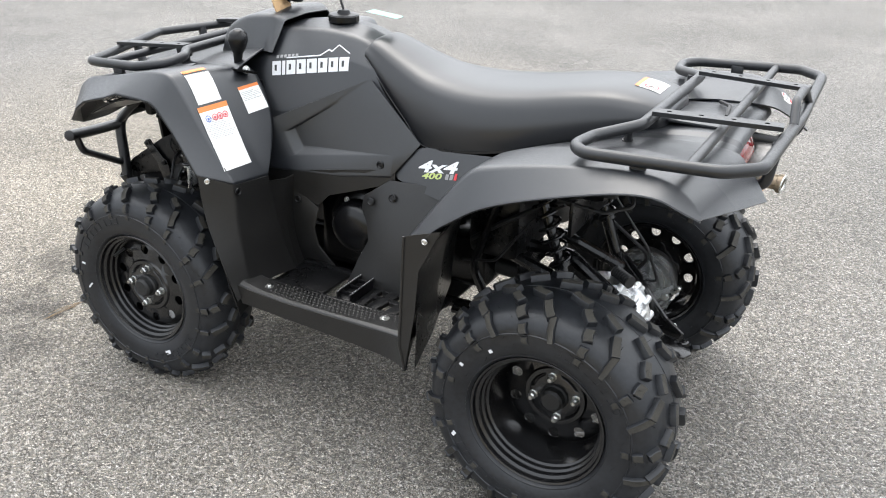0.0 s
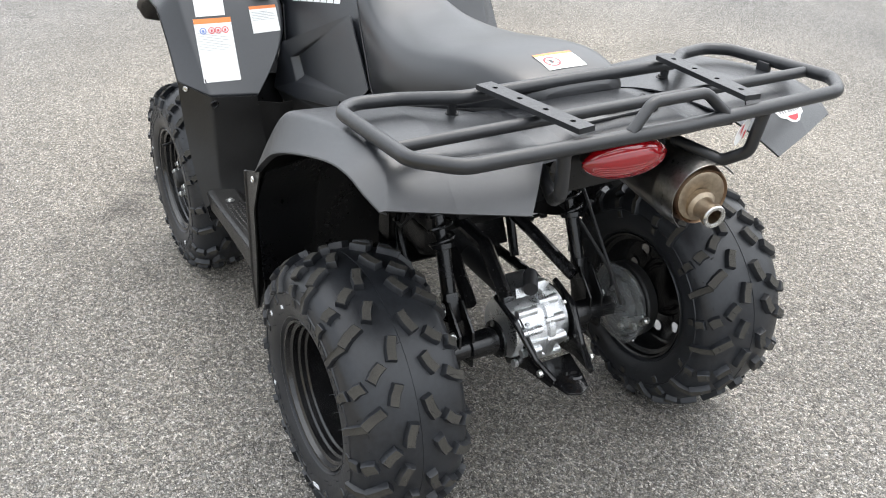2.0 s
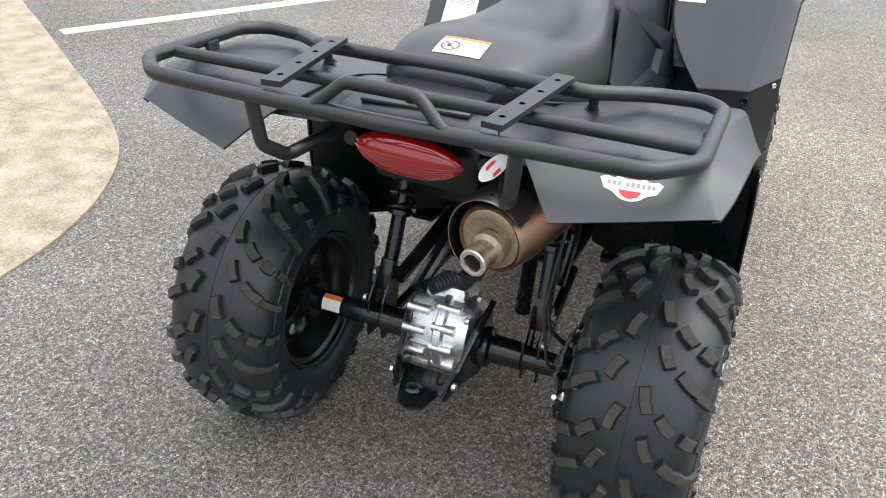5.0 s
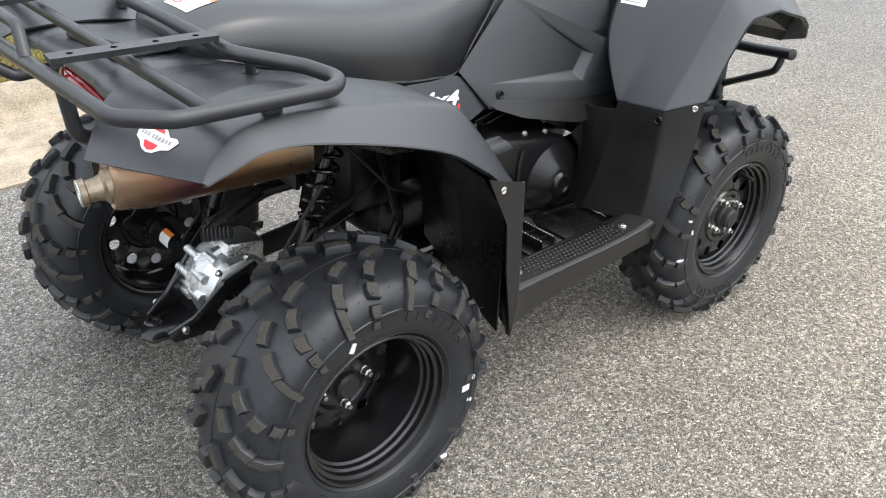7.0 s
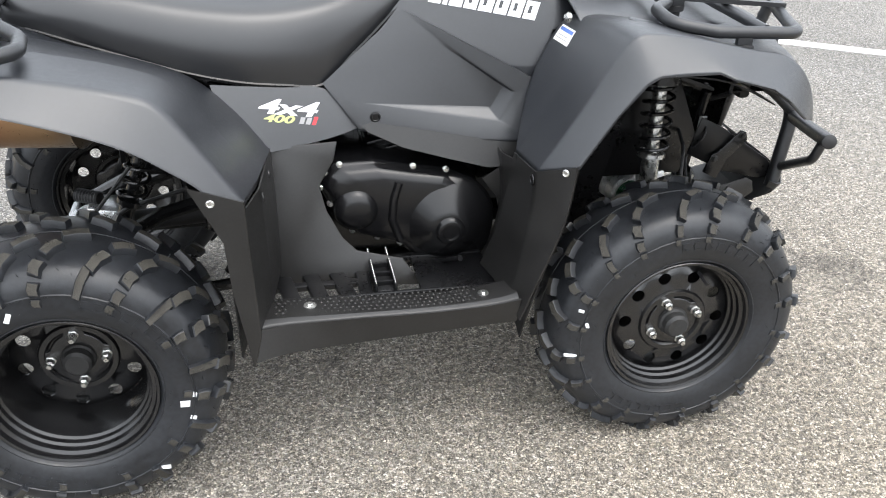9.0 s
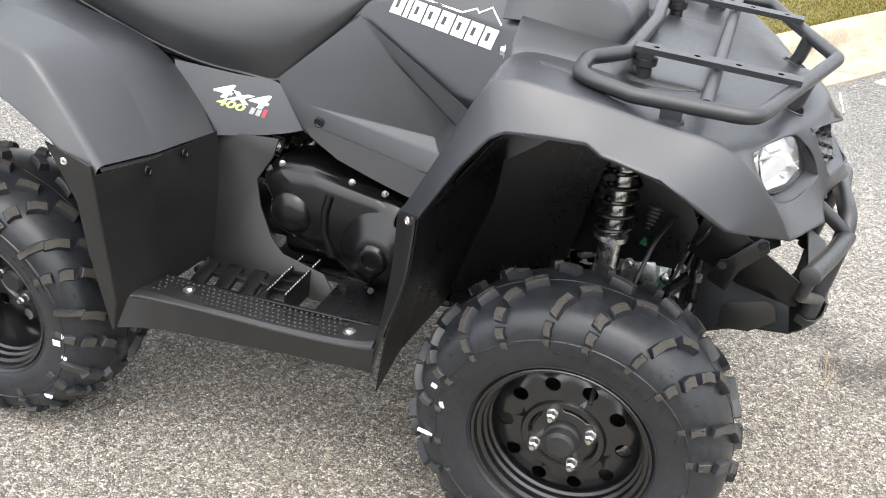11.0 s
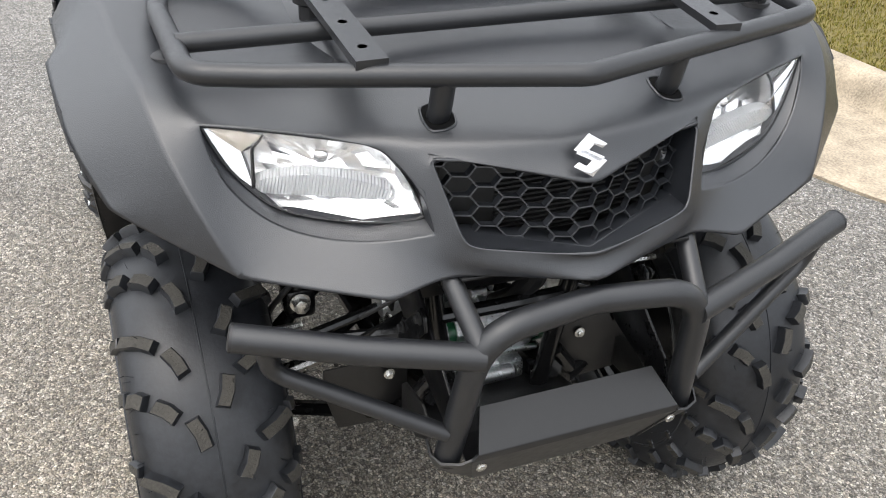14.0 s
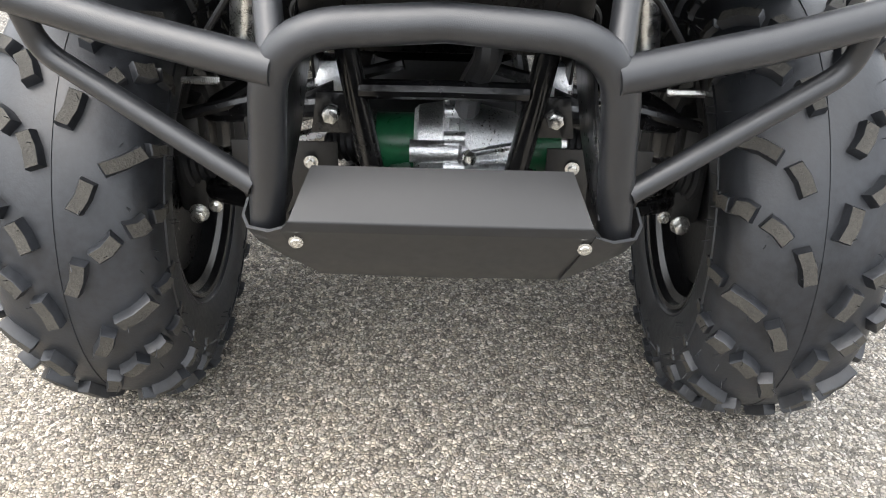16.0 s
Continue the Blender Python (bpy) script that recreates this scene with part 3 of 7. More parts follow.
def tyre(width, crown, bead, seed, flip):
    bm, tread = bmesh.new(), bmesh.new()
    curve = tyre_curve(width, crown, bead)
    lathe([(p.x, p.y) for p in curve] + [(width * 0.36, bead - 0.006), (-width * 0.36, bead - 0.006)], (0, 0, 0), (0, 1, 0), 96, bm, close=True)
    # Bead ring and moulding rings on the sidewalls.
    for sgn in (-1, 1):
        for rr, off in ((bead + 0.012, 0.915), (bead + 0.070, 1.003)):
            lathe([(sgn * width / 2 * off - sgn * 0.002, rr - 0.003), (sgn * width / 2 * off + sgn * 0.0012, rr - 0.001),
                   (sgn * width / 2 * off + sgn * 0.0012, rr + 0.001), (sgn * width / 2 * off - sgn * 0.002, rr + 0.003)], (0, 0, 0), (0, 1, 0), 72, tread)
    mid = len(curve) // 2
    arc = [0.0]
    for i in range(mid + 1, len(curve)):
        arc.append(arc[-1] + (curve[i] - curve[i - 1]).length)

    def at(s):
        a, sgn = abs(s), (1 if s >= 0 else -1)
        i = max(1, next((k for k, v in enumerate(arc) if v >= a), len(arc) - 1))
        f = (a - arc[i - 1]) / (arc[i] - arc[i - 1])
        p, q = curve[mid + i - 1], curve[mid + i]
        t = (q - p).normalized()
        c = p.lerp(q, f)
        return Vector((sgn * c.x, c.y)), Vector((sgn * -t.y, t.x))

    def place(s, a, h):
        c, n = at(s)
        r = c.y + n.y * h
        th = a / crown
        return Vector((r * math.sin(th), c.x + n.x * h, r * math.cos(th)))

    def lug(s, a, length, wide, ang, h):
        length, wide = length * fit, wide * fit
        ca, sa = math.cos(radians(ang)), math.sin(radians(ang))
        rings = [[], [], []]
        for u, v in ((-1, -1), (0, -1.0), (1, -1), (1, 1), (0, 1.0), (-1, 1)):
            bend = 0.14 * wide if u == 0 else 0
            for ring, k, hh in zip(rings, (1.22, 1.02, 0.88), (-0.002, h * 0.86, h)):
                x, y = u * length / 2 * (1 + (k - 1) * wide / length), (v * wide / 2) * k + bend
                ring.append(tread.verts.new(place(s + x * sa + y * ca, flip * (a + x * ca - y * sa), hh)))
        tread.faces.new(rings[2]).material_index = 1
        for lo, hi in zip(rings, rings[1:]):
            for k in range(6):
                tread.faces.new((lo[k], lo[(k + 1) % 6], hi[(k + 1) % 6], hi[k]))
        for _ in range(1 if h > 0.006 else 0):
            u, v = rng.uniform(-0.4, 0.4) * length, rng.choice((-0.4, 0.4)) * wide
            ss, aa = s + u * sa + v * ca, flip * (a + u * ca - v * sa)
            hairs.append((place(ss, aa, h - 0.001), place(ss + rng.uniform(-0.004, 0.004), aa + rng.uniform(-0.004, 0.004), h + rng.uniform(0.004, 0.011))))

    rng = random.Random(seed)
    hairs = []
    fit = 0.90 if width < 0.22 else 1.06
    w, n = width, 10 if width < 0.22 else 11
    pitch = 2 * math.pi * crown / n
    for k in range(n):
        for sgn in (-1, 1):
            a0 = k * pitch + (pitch / 4 if sgn > 0 else 0)
            j = lambda: rng.uniform(-0.0015, 0.0015)
            hh = 0.0145
            # First row: a bar by the middle, a slanted bar, then blocks that fade over the shoulder.
            lug(sgn * 0.095 * w, a0 + j(), 0.044, 0.0180, sgn * 18, hh)
            lug(sgn * 0.260 * w, a0 + 0.036 + j(), 0.035, 0.0190, sgn * 48, hh)
            lug(sgn * 0.420 * w, a0 + 0.058 + j(), 0.024, 0.0215, sgn * 68, hh * 0.92)
            lug(sgn * 0.555 * w, a0 + 0.066 + j(), 0.021, 0.0210, sgn * 80, hh * 0.55)
            lug(sgn * 0.665 * w, a0 + 0.070 + j(), 0.016, 0.0190, sgn * 84, 0.0025)
            # Second row: a bar, and a long curved bar that runs out on the shoulder.
            b0 = a0 + pitch / 2
            lug(sgn * 0.160 * w, b0 + j(), 0.040, 0.0180, sgn * 26, hh)
            if width < 0.22:
                lug(sgn * 0.355 * w, b0 + 0.038 + j(), 0.050, 0.0175, sgn * 60, hh)
                lug(sgn * 0.545 * w, b0 + 0.058 + j(), 0.026, 0.0170, sgn * 78, hh * 0.6)
                lug(sgn * 0.665 * w, b0 + 0.064 + j(), 0.016, 0.0160, sgn * 84, 0.0025)
            else:
                lug(sgn * 0.350 * w, b0 + 0.036 + j(), 0.044, 0.0190, sgn * 58, hh)
                lug(sgn * 0.515 * w, b0 + 0.058 + j(), 0.052, 0.0165, sgn * 76, hh * 0.75)
    # The mould's parting line round the crown.
    lathe([(-0.0015, crown - 0.001), (-0.0006, crown + 0.0012), (0.0006, crown + 0.0012), (0.0015, crown - 0.001)], (0, 0, 0), (0, 1, 0), 96, tread)
    # Little rubber whiskers left by the mould.
    for _ in range(150):
        s, a = rng.choice((-1, 1)) * rng.uniform(0.30, 0.80) * w, rng.uniform(0, 2 * math.pi * crown)
        hairs.append((place(s, a, 0.0), place(s + rng.uniform(-0.003, 0.003), a + rng.uniform(-0.003, 0.003), 0.010)))
    for p, q in hairs:
        sweep(tread, [p, q], [0.0007, 0.0004], 3, caps=False)
    return bm, tread


def settle(ob, m):
    """Presses the foot of a tyre flat on the ground."""
    inv = m.inverted()
    for v in ob.data.vertices:
        p = m @ v.co
        if p.z < 0.002:
            p.z = 0.002 + 0.12 * max(p.z, -0.03)
            v.co = inv @ p


def holed_disc(r0, r1, n, rc, rh, depth, seg=5):
    """A dished disc in the x-z plane with n round holes on the circle rc."""
    bm = bmesh.new()
    step = 2 * math.pi / n

    def at(r, th, y):
        return Vector((r * math.sin(th), y, r * math.cos(th)))

    def dish(r):
        return depth * ((r - r0) / (r1 - r0)) ** 2

    for k in range(n):
        c = k * step
        hole, box = [], []
        m = 24
        for i in range(m):
            a = 2 * math.pi * i / m
            dr, dt = math.cos(a), math.sin(a)
            hole.append(bm.verts.new(at(rc + rh * dr, c + rh * dt / rc, dish(rc))))
            big = 1 / max(abs(dr), abs(dt))
            rr = rc + dr * big * (r1 - rc if dr > 0 else rc - r0)
            box.append(bm.verts.new(at(rr, c + dt * big * step / 2, dish(rr))))
        inner = [bm.verts.new(v.co + Vector((0, -0.004, 0))) for v in hole]
        for i in range(m):
            bm.faces.new((hole[i], hole[(i + 1) % m], box[(i + 1) % m], box[i]))
            bm.faces.new((inner[i], inner[(i + 1) % m], hole[(i + 1) % m], hole[i]))
    bmesh.ops.remove_doubles(bm, verts=bm.verts, dist=2e-4)
    return bm


def rim(width, disc_at, out):
    """A pressed steel rim; out: +1 when its outer face looks to +y."""
    h = width * 0.42
    bm = bmesh.new()
    prof = [(h + 0.004, 0.168), (h + 0.006, 0.166), (h + 0.004, 0.161), (h - 0.006, 0.158), (h - 0.010, 0.151), (h - 0.022, 0.150),
            (h - 0.026, 0.145), (h - 0.036, 0.144), (h - 0.040, 0.139), (max(disc_at, -h + 0.07), 0.137), (-h + 0.05, 0.137), (-h + 0.04, 0.144),
            (-h + 0.012, 0.148), (-h + 0.006, 0.158), (-h - 0.004, 0.161), (-h - 0.006, 0.166), (-h - 0.004, 0.168)]
    lathe(prof, (0, 0, 0), (0, 1, 0), 72, bm)
    disc = holed_disc(0.080, 0.137, 10, 0.110, 0.0145, -0.016)
    join(bm, disc, Matrix.Translation((0, disc_at + 0.006, 0)))
    lathe([(disc_at + 0.006, 0.080), (disc_at + 0.012, 0.076), (disc_at + 0.012, 0.066), (disc_at + 0.004, 0.060),
           (disc_at + 0.004, 0.036), (disc_at + 0.004, 0.0)], (0, 0, 0), (0, 1, 0), 48, bm)
    if out < 0:
        bmesh.ops.scale(bm, vec=(1, -1, 1), verts=bm.verts)
    return bm


def tyre_marks(width, bead, out, parent, spots):
    """White chalk and paint marks on a sidewall: (angle, radius, length, width, lean)."""
    for ang, r, ln, wd, lean in spots:
        bm = bmesh.new()
        y = out * (width / 2 * 1.004)
        c = Vector((r * math.sin(radians(ang)), y, r * math.cos(radians(ang))))
        rad = Vector((math.sin(radians(ang)), 0, math.cos(radians(ang))))
        tan = Vector((rad.z, 0, -rad.x))
        d = (rad * math.cos(radians(lean)) + tan * math.sin(radians(lean))).normalized()
        e = Vector((d.z, 0, -d.x))
        vs = [bm.verts.new(c + d * a * ln / 2 + e * b * wd / 2 + Vector((0, out * k, 0))) for k in (-0.004, 0.0008) for a, b in ((-1, -1), (1, -0.8), (1, 1), (-1, 0.9))]
        bm.faces.new(vs[4:])
        for i in range(4):
            bm.faces.new((vs[i], vs[(i + 1) % 4], vs[4 + (i + 1) % 4], vs[4 + i]))
        part("chalk_mark", bm, DECAL, parent, "white chalk mark")


def raised_bars(width, bead, out, parent):
    """Moulded sidewall lettering as plain raised bars."""
    bm = bmesh.new()
    h = width / 2
    for start in (-28, 150):
        for k in range(8):
            th = radians(start + k * 7)
            r0, r1 = bead + 0.042, bead + 0.062
            for ra, rb, t0, t1 in ((r0, r1, 0, 0.018), (r1 - 0.004, r1, 0.018, 0.07), (r0, r0 + 0.004, 0.018, 0.07)):
                ring = []
                for r, t in ((ra, t0), (ra, t1), (rb, t1), (rb, t0)):
                    ring.append((r * math.sin(th + t), r * math.cos(th + t)))
                yb = out * (h * 0.992)
                lo = [bm.verts.new((x, yb - out * 0.004, z)) for x, z in ring]
                hi = [bm.verts.new((x, yb + out * 0.0022, z)) for x, z in ring]
                bm.faces.new(hi)
                for i in range(4):
                    bm.faces.new((lo[i], lo[(i + 1) % 4], hi[(i + 1) % 4], hi[i]))
    tagged(part("sidewall_lettering", bm, RUBBER, parent), kind="stuff")


def wheel(x, y, hub, width, disc_in, label, spin, spots, seed):
    out = 1 if y > 0 else -1
    h = width / 2
    crown = 0.2955
    disc_at = h - disc_in
    body = part("wheel", rim(width, disc_at, out), RIM, atv, label, 40)
    at = pose(x, y, hub, 0, spin, 0)
    body.matrix_basis = at
    carcass, lugs = tyre(width, crown, 0.163, seed, -1)
    settle(part("tyre", carcass, RUBBER, body, "black rubber off-road tyre", 30), at)
    settle(tagged(part("tread", lugs, [RUBBER, LUGTOP], body, "angled rubber tread lugs with worn brown faces", 30), kind="stuff"), at)
    raised_bars(width, 0.163, out, body)
    tyre_marks(width, 0.163, out, body, spots)
    fy = out * (disc_at + 0.004)
    cap = lathe([(0, 0.036), (0.012, 0.034), (0.016, 0.030), (0.030, 0.028), (0.036, 0.022), (0.037, 0)], (0, fy, 0), (0, out, 0), 32)
    part("hub_cap", cap, DARK, body)
    # Pressed cross of the disc, with an arm out to each nut.
    arms = []
    for k in range(64):
        th = 2 * math.pi * k / 64
        r = 0.058 + 0.019 * max(0.0, math.cos(4 * (th - radians(45)))) ** 0.7
        arms.append((r * math.sin(th), r * math.cos(th)))
    part("disc_cross", prism(arms, 0.007, basis((0, fy - out * 0.001, 0), (out, 0, 0), (0, 0, 1)) @ Matrix.Diagonal((1, 1, -1, 1)), 0.003), RIM, body, angle=50)
    for k in range(4):
        a = radians(45 + 90 * k)
        c = (0.055 * math.sin(a), fy + out * 0.0065, 0.055 * math.cos(a))
        nut = lathe([(0, 0.0115), (0.003, 0.0115), (0.004, 0.0095), (0.016, 0.0095), (0.019, 0.006), (0.024, 0.0055), (0.0245, 0)], c, (0, out, 0), 6)
        part("lug_nut", nut, ZINC, body, "bright zinc lug nut")
    valve = tube([(0.0, fy + out * 0.005, 0.128), (0.004, fy + out * 0.045, 0.122)], 0.004, seg=8)
    part("valve_stem", valve, BOOT, body)


wheel(BASE, -TRACK_F, 0.290, 0.208, 0.054, "front wheel with black steel rim", 20,
      [(-118, 0.255, 0.030, 0.006, 20), (-100, 0.225, 0.014, 0.008, 60), (-92, 0.25, 0.012, 0.006, 0), (-86, 0.232, 0.010, 0.010, 30)], 1)
wheel(BASE, TRACK_F, 0.290, 0.208, 0.054, "front wheel with black steel rim", 40,
      [(168, 0.205, 0.020, 0.012, 90), (60, 0.20, 0.02, 0.005, 40), (40, 0.215, 0.012, 0.006, 0)], 2)
wheel(0, -TRACK_R, HUB, 0.255, 0.150, "rear wheel with deep-dished black steel rim", 42,
      [(58, 0.215, 0.014, 0.020, 80), (52, 0.23, 0.016, 0.012, 20), (66, 0.235, 0.012, 0.008, 0), (100, 0.245, 0.030, 0.007, -50), (-62, 0.205, 0.02, 0.01, 40)], 3)
wheel(0, TRACK_R, HUB, 0.255, 0.150, "rear wheel with deep-dished black steel rim", -35,
      [(-135, 0.222, 0.034, 0.010, 100), (95, 0.215, 0.010, 0.008, 0), (70, 0.20, 0.008, 0.008, 0), (150, 0.22, 0.012, 0.01, 30)], 4)


# -- racks --
def flat_bar(a, b, wide, thick, holes, name, parent):
    """A flat steel bar from a to b with round holes, in one mesh."""
    a, b = Vector(a), Vector(b)
    ex = (b - a).normalized()
    m = basis(a, ex, (0, 1, 0))
    ln = (b - a).length
    bm = bmesh.new()
    n = holes
    step = ln / n
    seg = 16
    for z in (0, -thick):
        for k in range(n):
            c = (k + 0.5) * step
            ring, box = [], []
            for i in range(seg):
                t = 2 * math.pi * i / seg
                u, v = math.cos(t), math.sin(t)
                ring.append(bm.verts.new(m @ Vector((c + 0.0055 * u, 0.0055 * v, z))))
                big = 1 / max(abs(u), abs(v))
                box.append(bm.verts.new(m @ Vector((c + u * big * step / 2, v * big * wide / 2, z))))
            for i in range(seg):
                bm.faces.new((ring[i], ring[(i + 1) % seg], box[(i + 1) % seg], box[i]))
    h = wide / 2
    for p, q in (((0, -h), (ln, -h)), ((ln, -h), (ln, h)), ((ln, h), (0, h)), ((0, h), (0, -h))):
        bm.faces.new([bm.verts.new(m @ Vector(c)) for c in ((*p, 0), (*q, 0), (*q, -thick), (*p, -thick))])
    bmesh.ops.remove_doubles(bm, verts=bm.verts, dist=3e-4)
    return part(name, bm, TUBE, parent, angle=30)


def rear_rack():
    rk = part("rear_rack", tube([(-0.385, 0.0, 0.954), (-0.375, 0.43, 0.957), (-0.31, 0.492, 0.957), (-0.03, 0.487, 0.943), (0.008, 0.445, 0.941), (-0.005, 0.36, 0.941),
                                 (-0.085, 0.265, 0.955), (-0.088, 0.0, 0.957), (-0.088, -0.265, 0.955), (-0.005, -0.36, 0.941), (0.008, -0.445, 0.941), (-0.03, -0.487, 0.943),
                                 (-0.31, -0.492, 0.957), (-0.375, -0.43, 0.957)], 0.0135, 0.055, 14, closed=True), TUBE, atv,
              "black tubular steel rear luggage rack")
    part("cross_tube", tube([(-0.245, -0.49, 0.952), (-0.245, 0.49, 0.952)], 0.0115, seg=12), TUBE, rk)
    for s in (-1, 1):
        flat_bar((-0.095, s * 0.222, 0.971), (-0.372, s * 0.192, 0.973), 0.036, 0.010, 4, "flat_bar", rk)
        part("stay", tube([(-0.372, s * 0.235, 0.954), (-0.36, s * 0.225, 0.86), (-0.315, s * 0.205, 0.828), (-0.215, s * 0.165, 0.845)], 0.0125, 0.03, 12), TUBE, rk)
        part("bracket", block((0.034, 0.012, 0.04), pose(-0.143, s * 0.478, 0.927), 0.003), TUBE, rk)
        part("front_stay", tube([(-0.06, s * 0.27, 0.951), (-0.055, s * 0.265, 0.885)], 0.009, seg=10), TUBE, rk)
        part("rack_bolt", bolt((-0.055, s * 0.265, 0.914), (0, 0, 1), 0.009), DARK, rk)
    part("grab_handle", tube([(-0.382, 0.105, 0.961), (-0.372, 0.055, 1.005), (-0.372, -0.07, 1.005), (-0.382, -0.118, 0.961)], 0.0105, 0.035, 12), TUBE, rk)


rear_rack()


def front_rack():
    rk = part("front_rack", tube([(1.612, 0.0, 0.915), (1.508, 0.33, 0.912), (1.485, 0.405, 0.914), (1.30, 0.412, 0.925), (1.206, 0.402, 0.942), (1.208, 0.315, 0.947), (1.262, 0.25, 0.945), (1.275, 0.0, 0.945),
                                  (1.262, -0.25, 0.945), (1.208, -0.315, 0.947), (1.206, -0.402, 0.942), (1.30, -0.412, 0.925), (1.485, -0.405, 0.914), (1.508, -0.33, 0.912)],
                                 0.0130, 0.042, 14, closed=True), TUBE, atv, "black tubular steel front luggage rack")
    part("cross_tube", tube([(1.41, -0.405, 0.922), (1.41, 0.405, 0.922)], 0.0115, seg=12), TUBE, rk)
    for s in (-1, 1):
        flat_bar((1.272, s * 0.23, 0.958), (1.548, s * 0.222, 0.932), 0.036, 0.010, 4, "flat_bar", rk)
        part("post", tube([(1.563, s * 0.147, 0.912), (1.552, s * 0.147, 0.872), (1.53, s * 0.147, 0.83)], 0.0135, 0.03, 12), TUBE, rk)
        part("bracket", block((0.034, 0.014, 0.045), pose(1.362, s * 0.411, 0.906), 0.003), TUBE, rk)
        part("bracket_foot", lathe([(0, 0.022), (0.006, 0.021), (0.008, 0.014), (0.012, 0.0)], (1.362, s * 0.411, 0.889), (0, 0, 1), 20), BOOT, rk)
        part("rear_stay", block((0.030, 0.040, 0.020), pose(1.290, s * 0.226, 0.943, 0, 5, 0), 0.004), TUBE, rk)
        part("stay_pad", lathe([(-0.012, 0.014), (0.006, 0.014), (0.010, 0.021), (0.022, 0.022), (0.024, 0.018), (0.026, 0.0)], (1.290, s * 0.226, 0.912), (0, 0, 1), 20), BOOT, rk, "black rubber pad")


front_rack()


# -- rear bodywork --
from mathutils.bvhtree import BVHTree

PANELS = {}


def keep_panel(key, ob):
    PANELS[key] = ob
    return ob


def rear_fender(s):
    rows = [
        [(-0.378, 0.294, 0.844), (-0.338, 0.415, 0.857), (-0.294, 0.528, 0.868), (-0.291, 0.534, 0.866)],
        [(-0.329, 0.248, 0.889), (-0.292, 0.410, 0.900), (-0.258, 0.508, 0.900), (-0.252, 0.545, 0.884)],
        [(-0.270, 0.212, 0.916), (-0.236, 0.390, 0.928), (-0.198, 0.500, 0.924), (-0.200, 0.552, 0.902)],
        [(-0.100, 0.200, 0.910), (-0.100, 0.360, 0.930), (-0.100, 0.495, 0.924), (-0.115, 0.554, 0.894)],
        [(0.060, 0.180, 0.870), (0.050, 0.350, 0.904), (0.040, 0.498, 0.906), (0.050, 0.554, 0.847)],
        [(0.190, 0.180, 0.832), (0.180, 0.350, 0.872), (0.165, 0.504, 0.882), (0.165, 0.554, 0.803)],
        [(0.270, 0.190, 0.798), (0.245, 0.350, 0.836), (0.222, 0.510, 0.860), (0.235, 0.554, 0.758)],
        [(0.340, 0.200, 0.738), (0.312, 0.360, 0.756), (0.288, 0.521, 0.780), (0.290, 0.554, 0.714)],
        [(0.412, 0.235, 0.652), (0.385, 0.400, 0.662), (0.357, 0.536, 0.680), (0.347, 0.554, 0.640)],
    ]
    ob = part("rear_fender", panel(rows, s, 0.022, 4, 0.004), BLACK, atv, "matte black plastic rear fender")
    keep_panel(("rear", s), ob)
    # Lip turned in under the wheel arch.
    lip = [[row[3], (row[3][0], row[3][1] - 0.012, row[3][2] - 0.006)] for row in rows]
    part("fender_lip", panel(lip, s, 0, 2, 0.003), BLACK, ob)
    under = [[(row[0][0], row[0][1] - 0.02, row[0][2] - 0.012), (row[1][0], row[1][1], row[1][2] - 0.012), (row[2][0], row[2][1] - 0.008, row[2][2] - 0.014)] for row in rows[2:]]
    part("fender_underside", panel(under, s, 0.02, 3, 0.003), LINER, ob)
    # Guard plate behind the foot well, with its lug at the top.
    guard = [
        [(0.412, 0.225, 0.652), (0.388, 0.430, 0.656), (0.358, 0.553, 0.668)],
        [(0.420, 0.225, 0.540), (0.392, 0.430, 0.540), (0.362, 0.555, 0.540)],
        [(0.425, 0.225, 0.430), (0.395, 0.430, 0.420), (0.366, 0.555, 0.420)],
        [(0.425, 0.225, 0.385), (0.392, 0.430, 0.375), (0.352, 0.555, 0.334)],
    ]
    g = part("mud_guard", panel(guard, s, 0.03, 4, 0.004), BOARD, atv, "black plastic mud guard behind the footwell")
    lug = [V(p, s) for p in ((0.262, 0.5535, 0.722), (0.356, 0.556, 0.690), (0.366, 0.556, 0.400), (0.350, 0.556, 0.330), (0.324, 0.556, 0.500), (0.316, 0.556, 0.610))]
    bm = bmesh.new()
    bm.faces.new([bm.verts.new(p) for p in lug])
    bm.normal_update()
    bmesh.ops.solidify(bm, geom=bm.faces[:], thickness=0.004)
    part("guard_lug", bm, BOARD, g)
    part("guard_rivet", rivet(V((0.300, 0.558, 0.690), s), (0, s, 0), 0.008), ZINC, g)
    edge = [V(p, s) for p in ((0.356, 0.556, 0.690), (0.363, 0.556, 0.48), (0.366, 0.556, 0.40), (0.350, 0.556, 0.330))]
    part("guard_edge", tube(edge, 0.004, seg=8), BOARD, g)
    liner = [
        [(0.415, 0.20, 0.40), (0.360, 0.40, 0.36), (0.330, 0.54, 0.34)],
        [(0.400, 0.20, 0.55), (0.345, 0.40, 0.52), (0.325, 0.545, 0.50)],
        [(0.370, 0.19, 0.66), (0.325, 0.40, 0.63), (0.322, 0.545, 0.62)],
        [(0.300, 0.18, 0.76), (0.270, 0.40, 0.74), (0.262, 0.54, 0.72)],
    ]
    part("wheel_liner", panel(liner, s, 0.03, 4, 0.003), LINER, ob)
    for x, y, z in ((0.386, 0.44, 0.640), (0.400, 0.335, 0.640)):
        part("push_rivet", rivet(V((x + 0.006, y, z), s), (1, 0, 0.1), 0.010), LINER, g)


for side in (-1, 1):
    rear_fender(side)


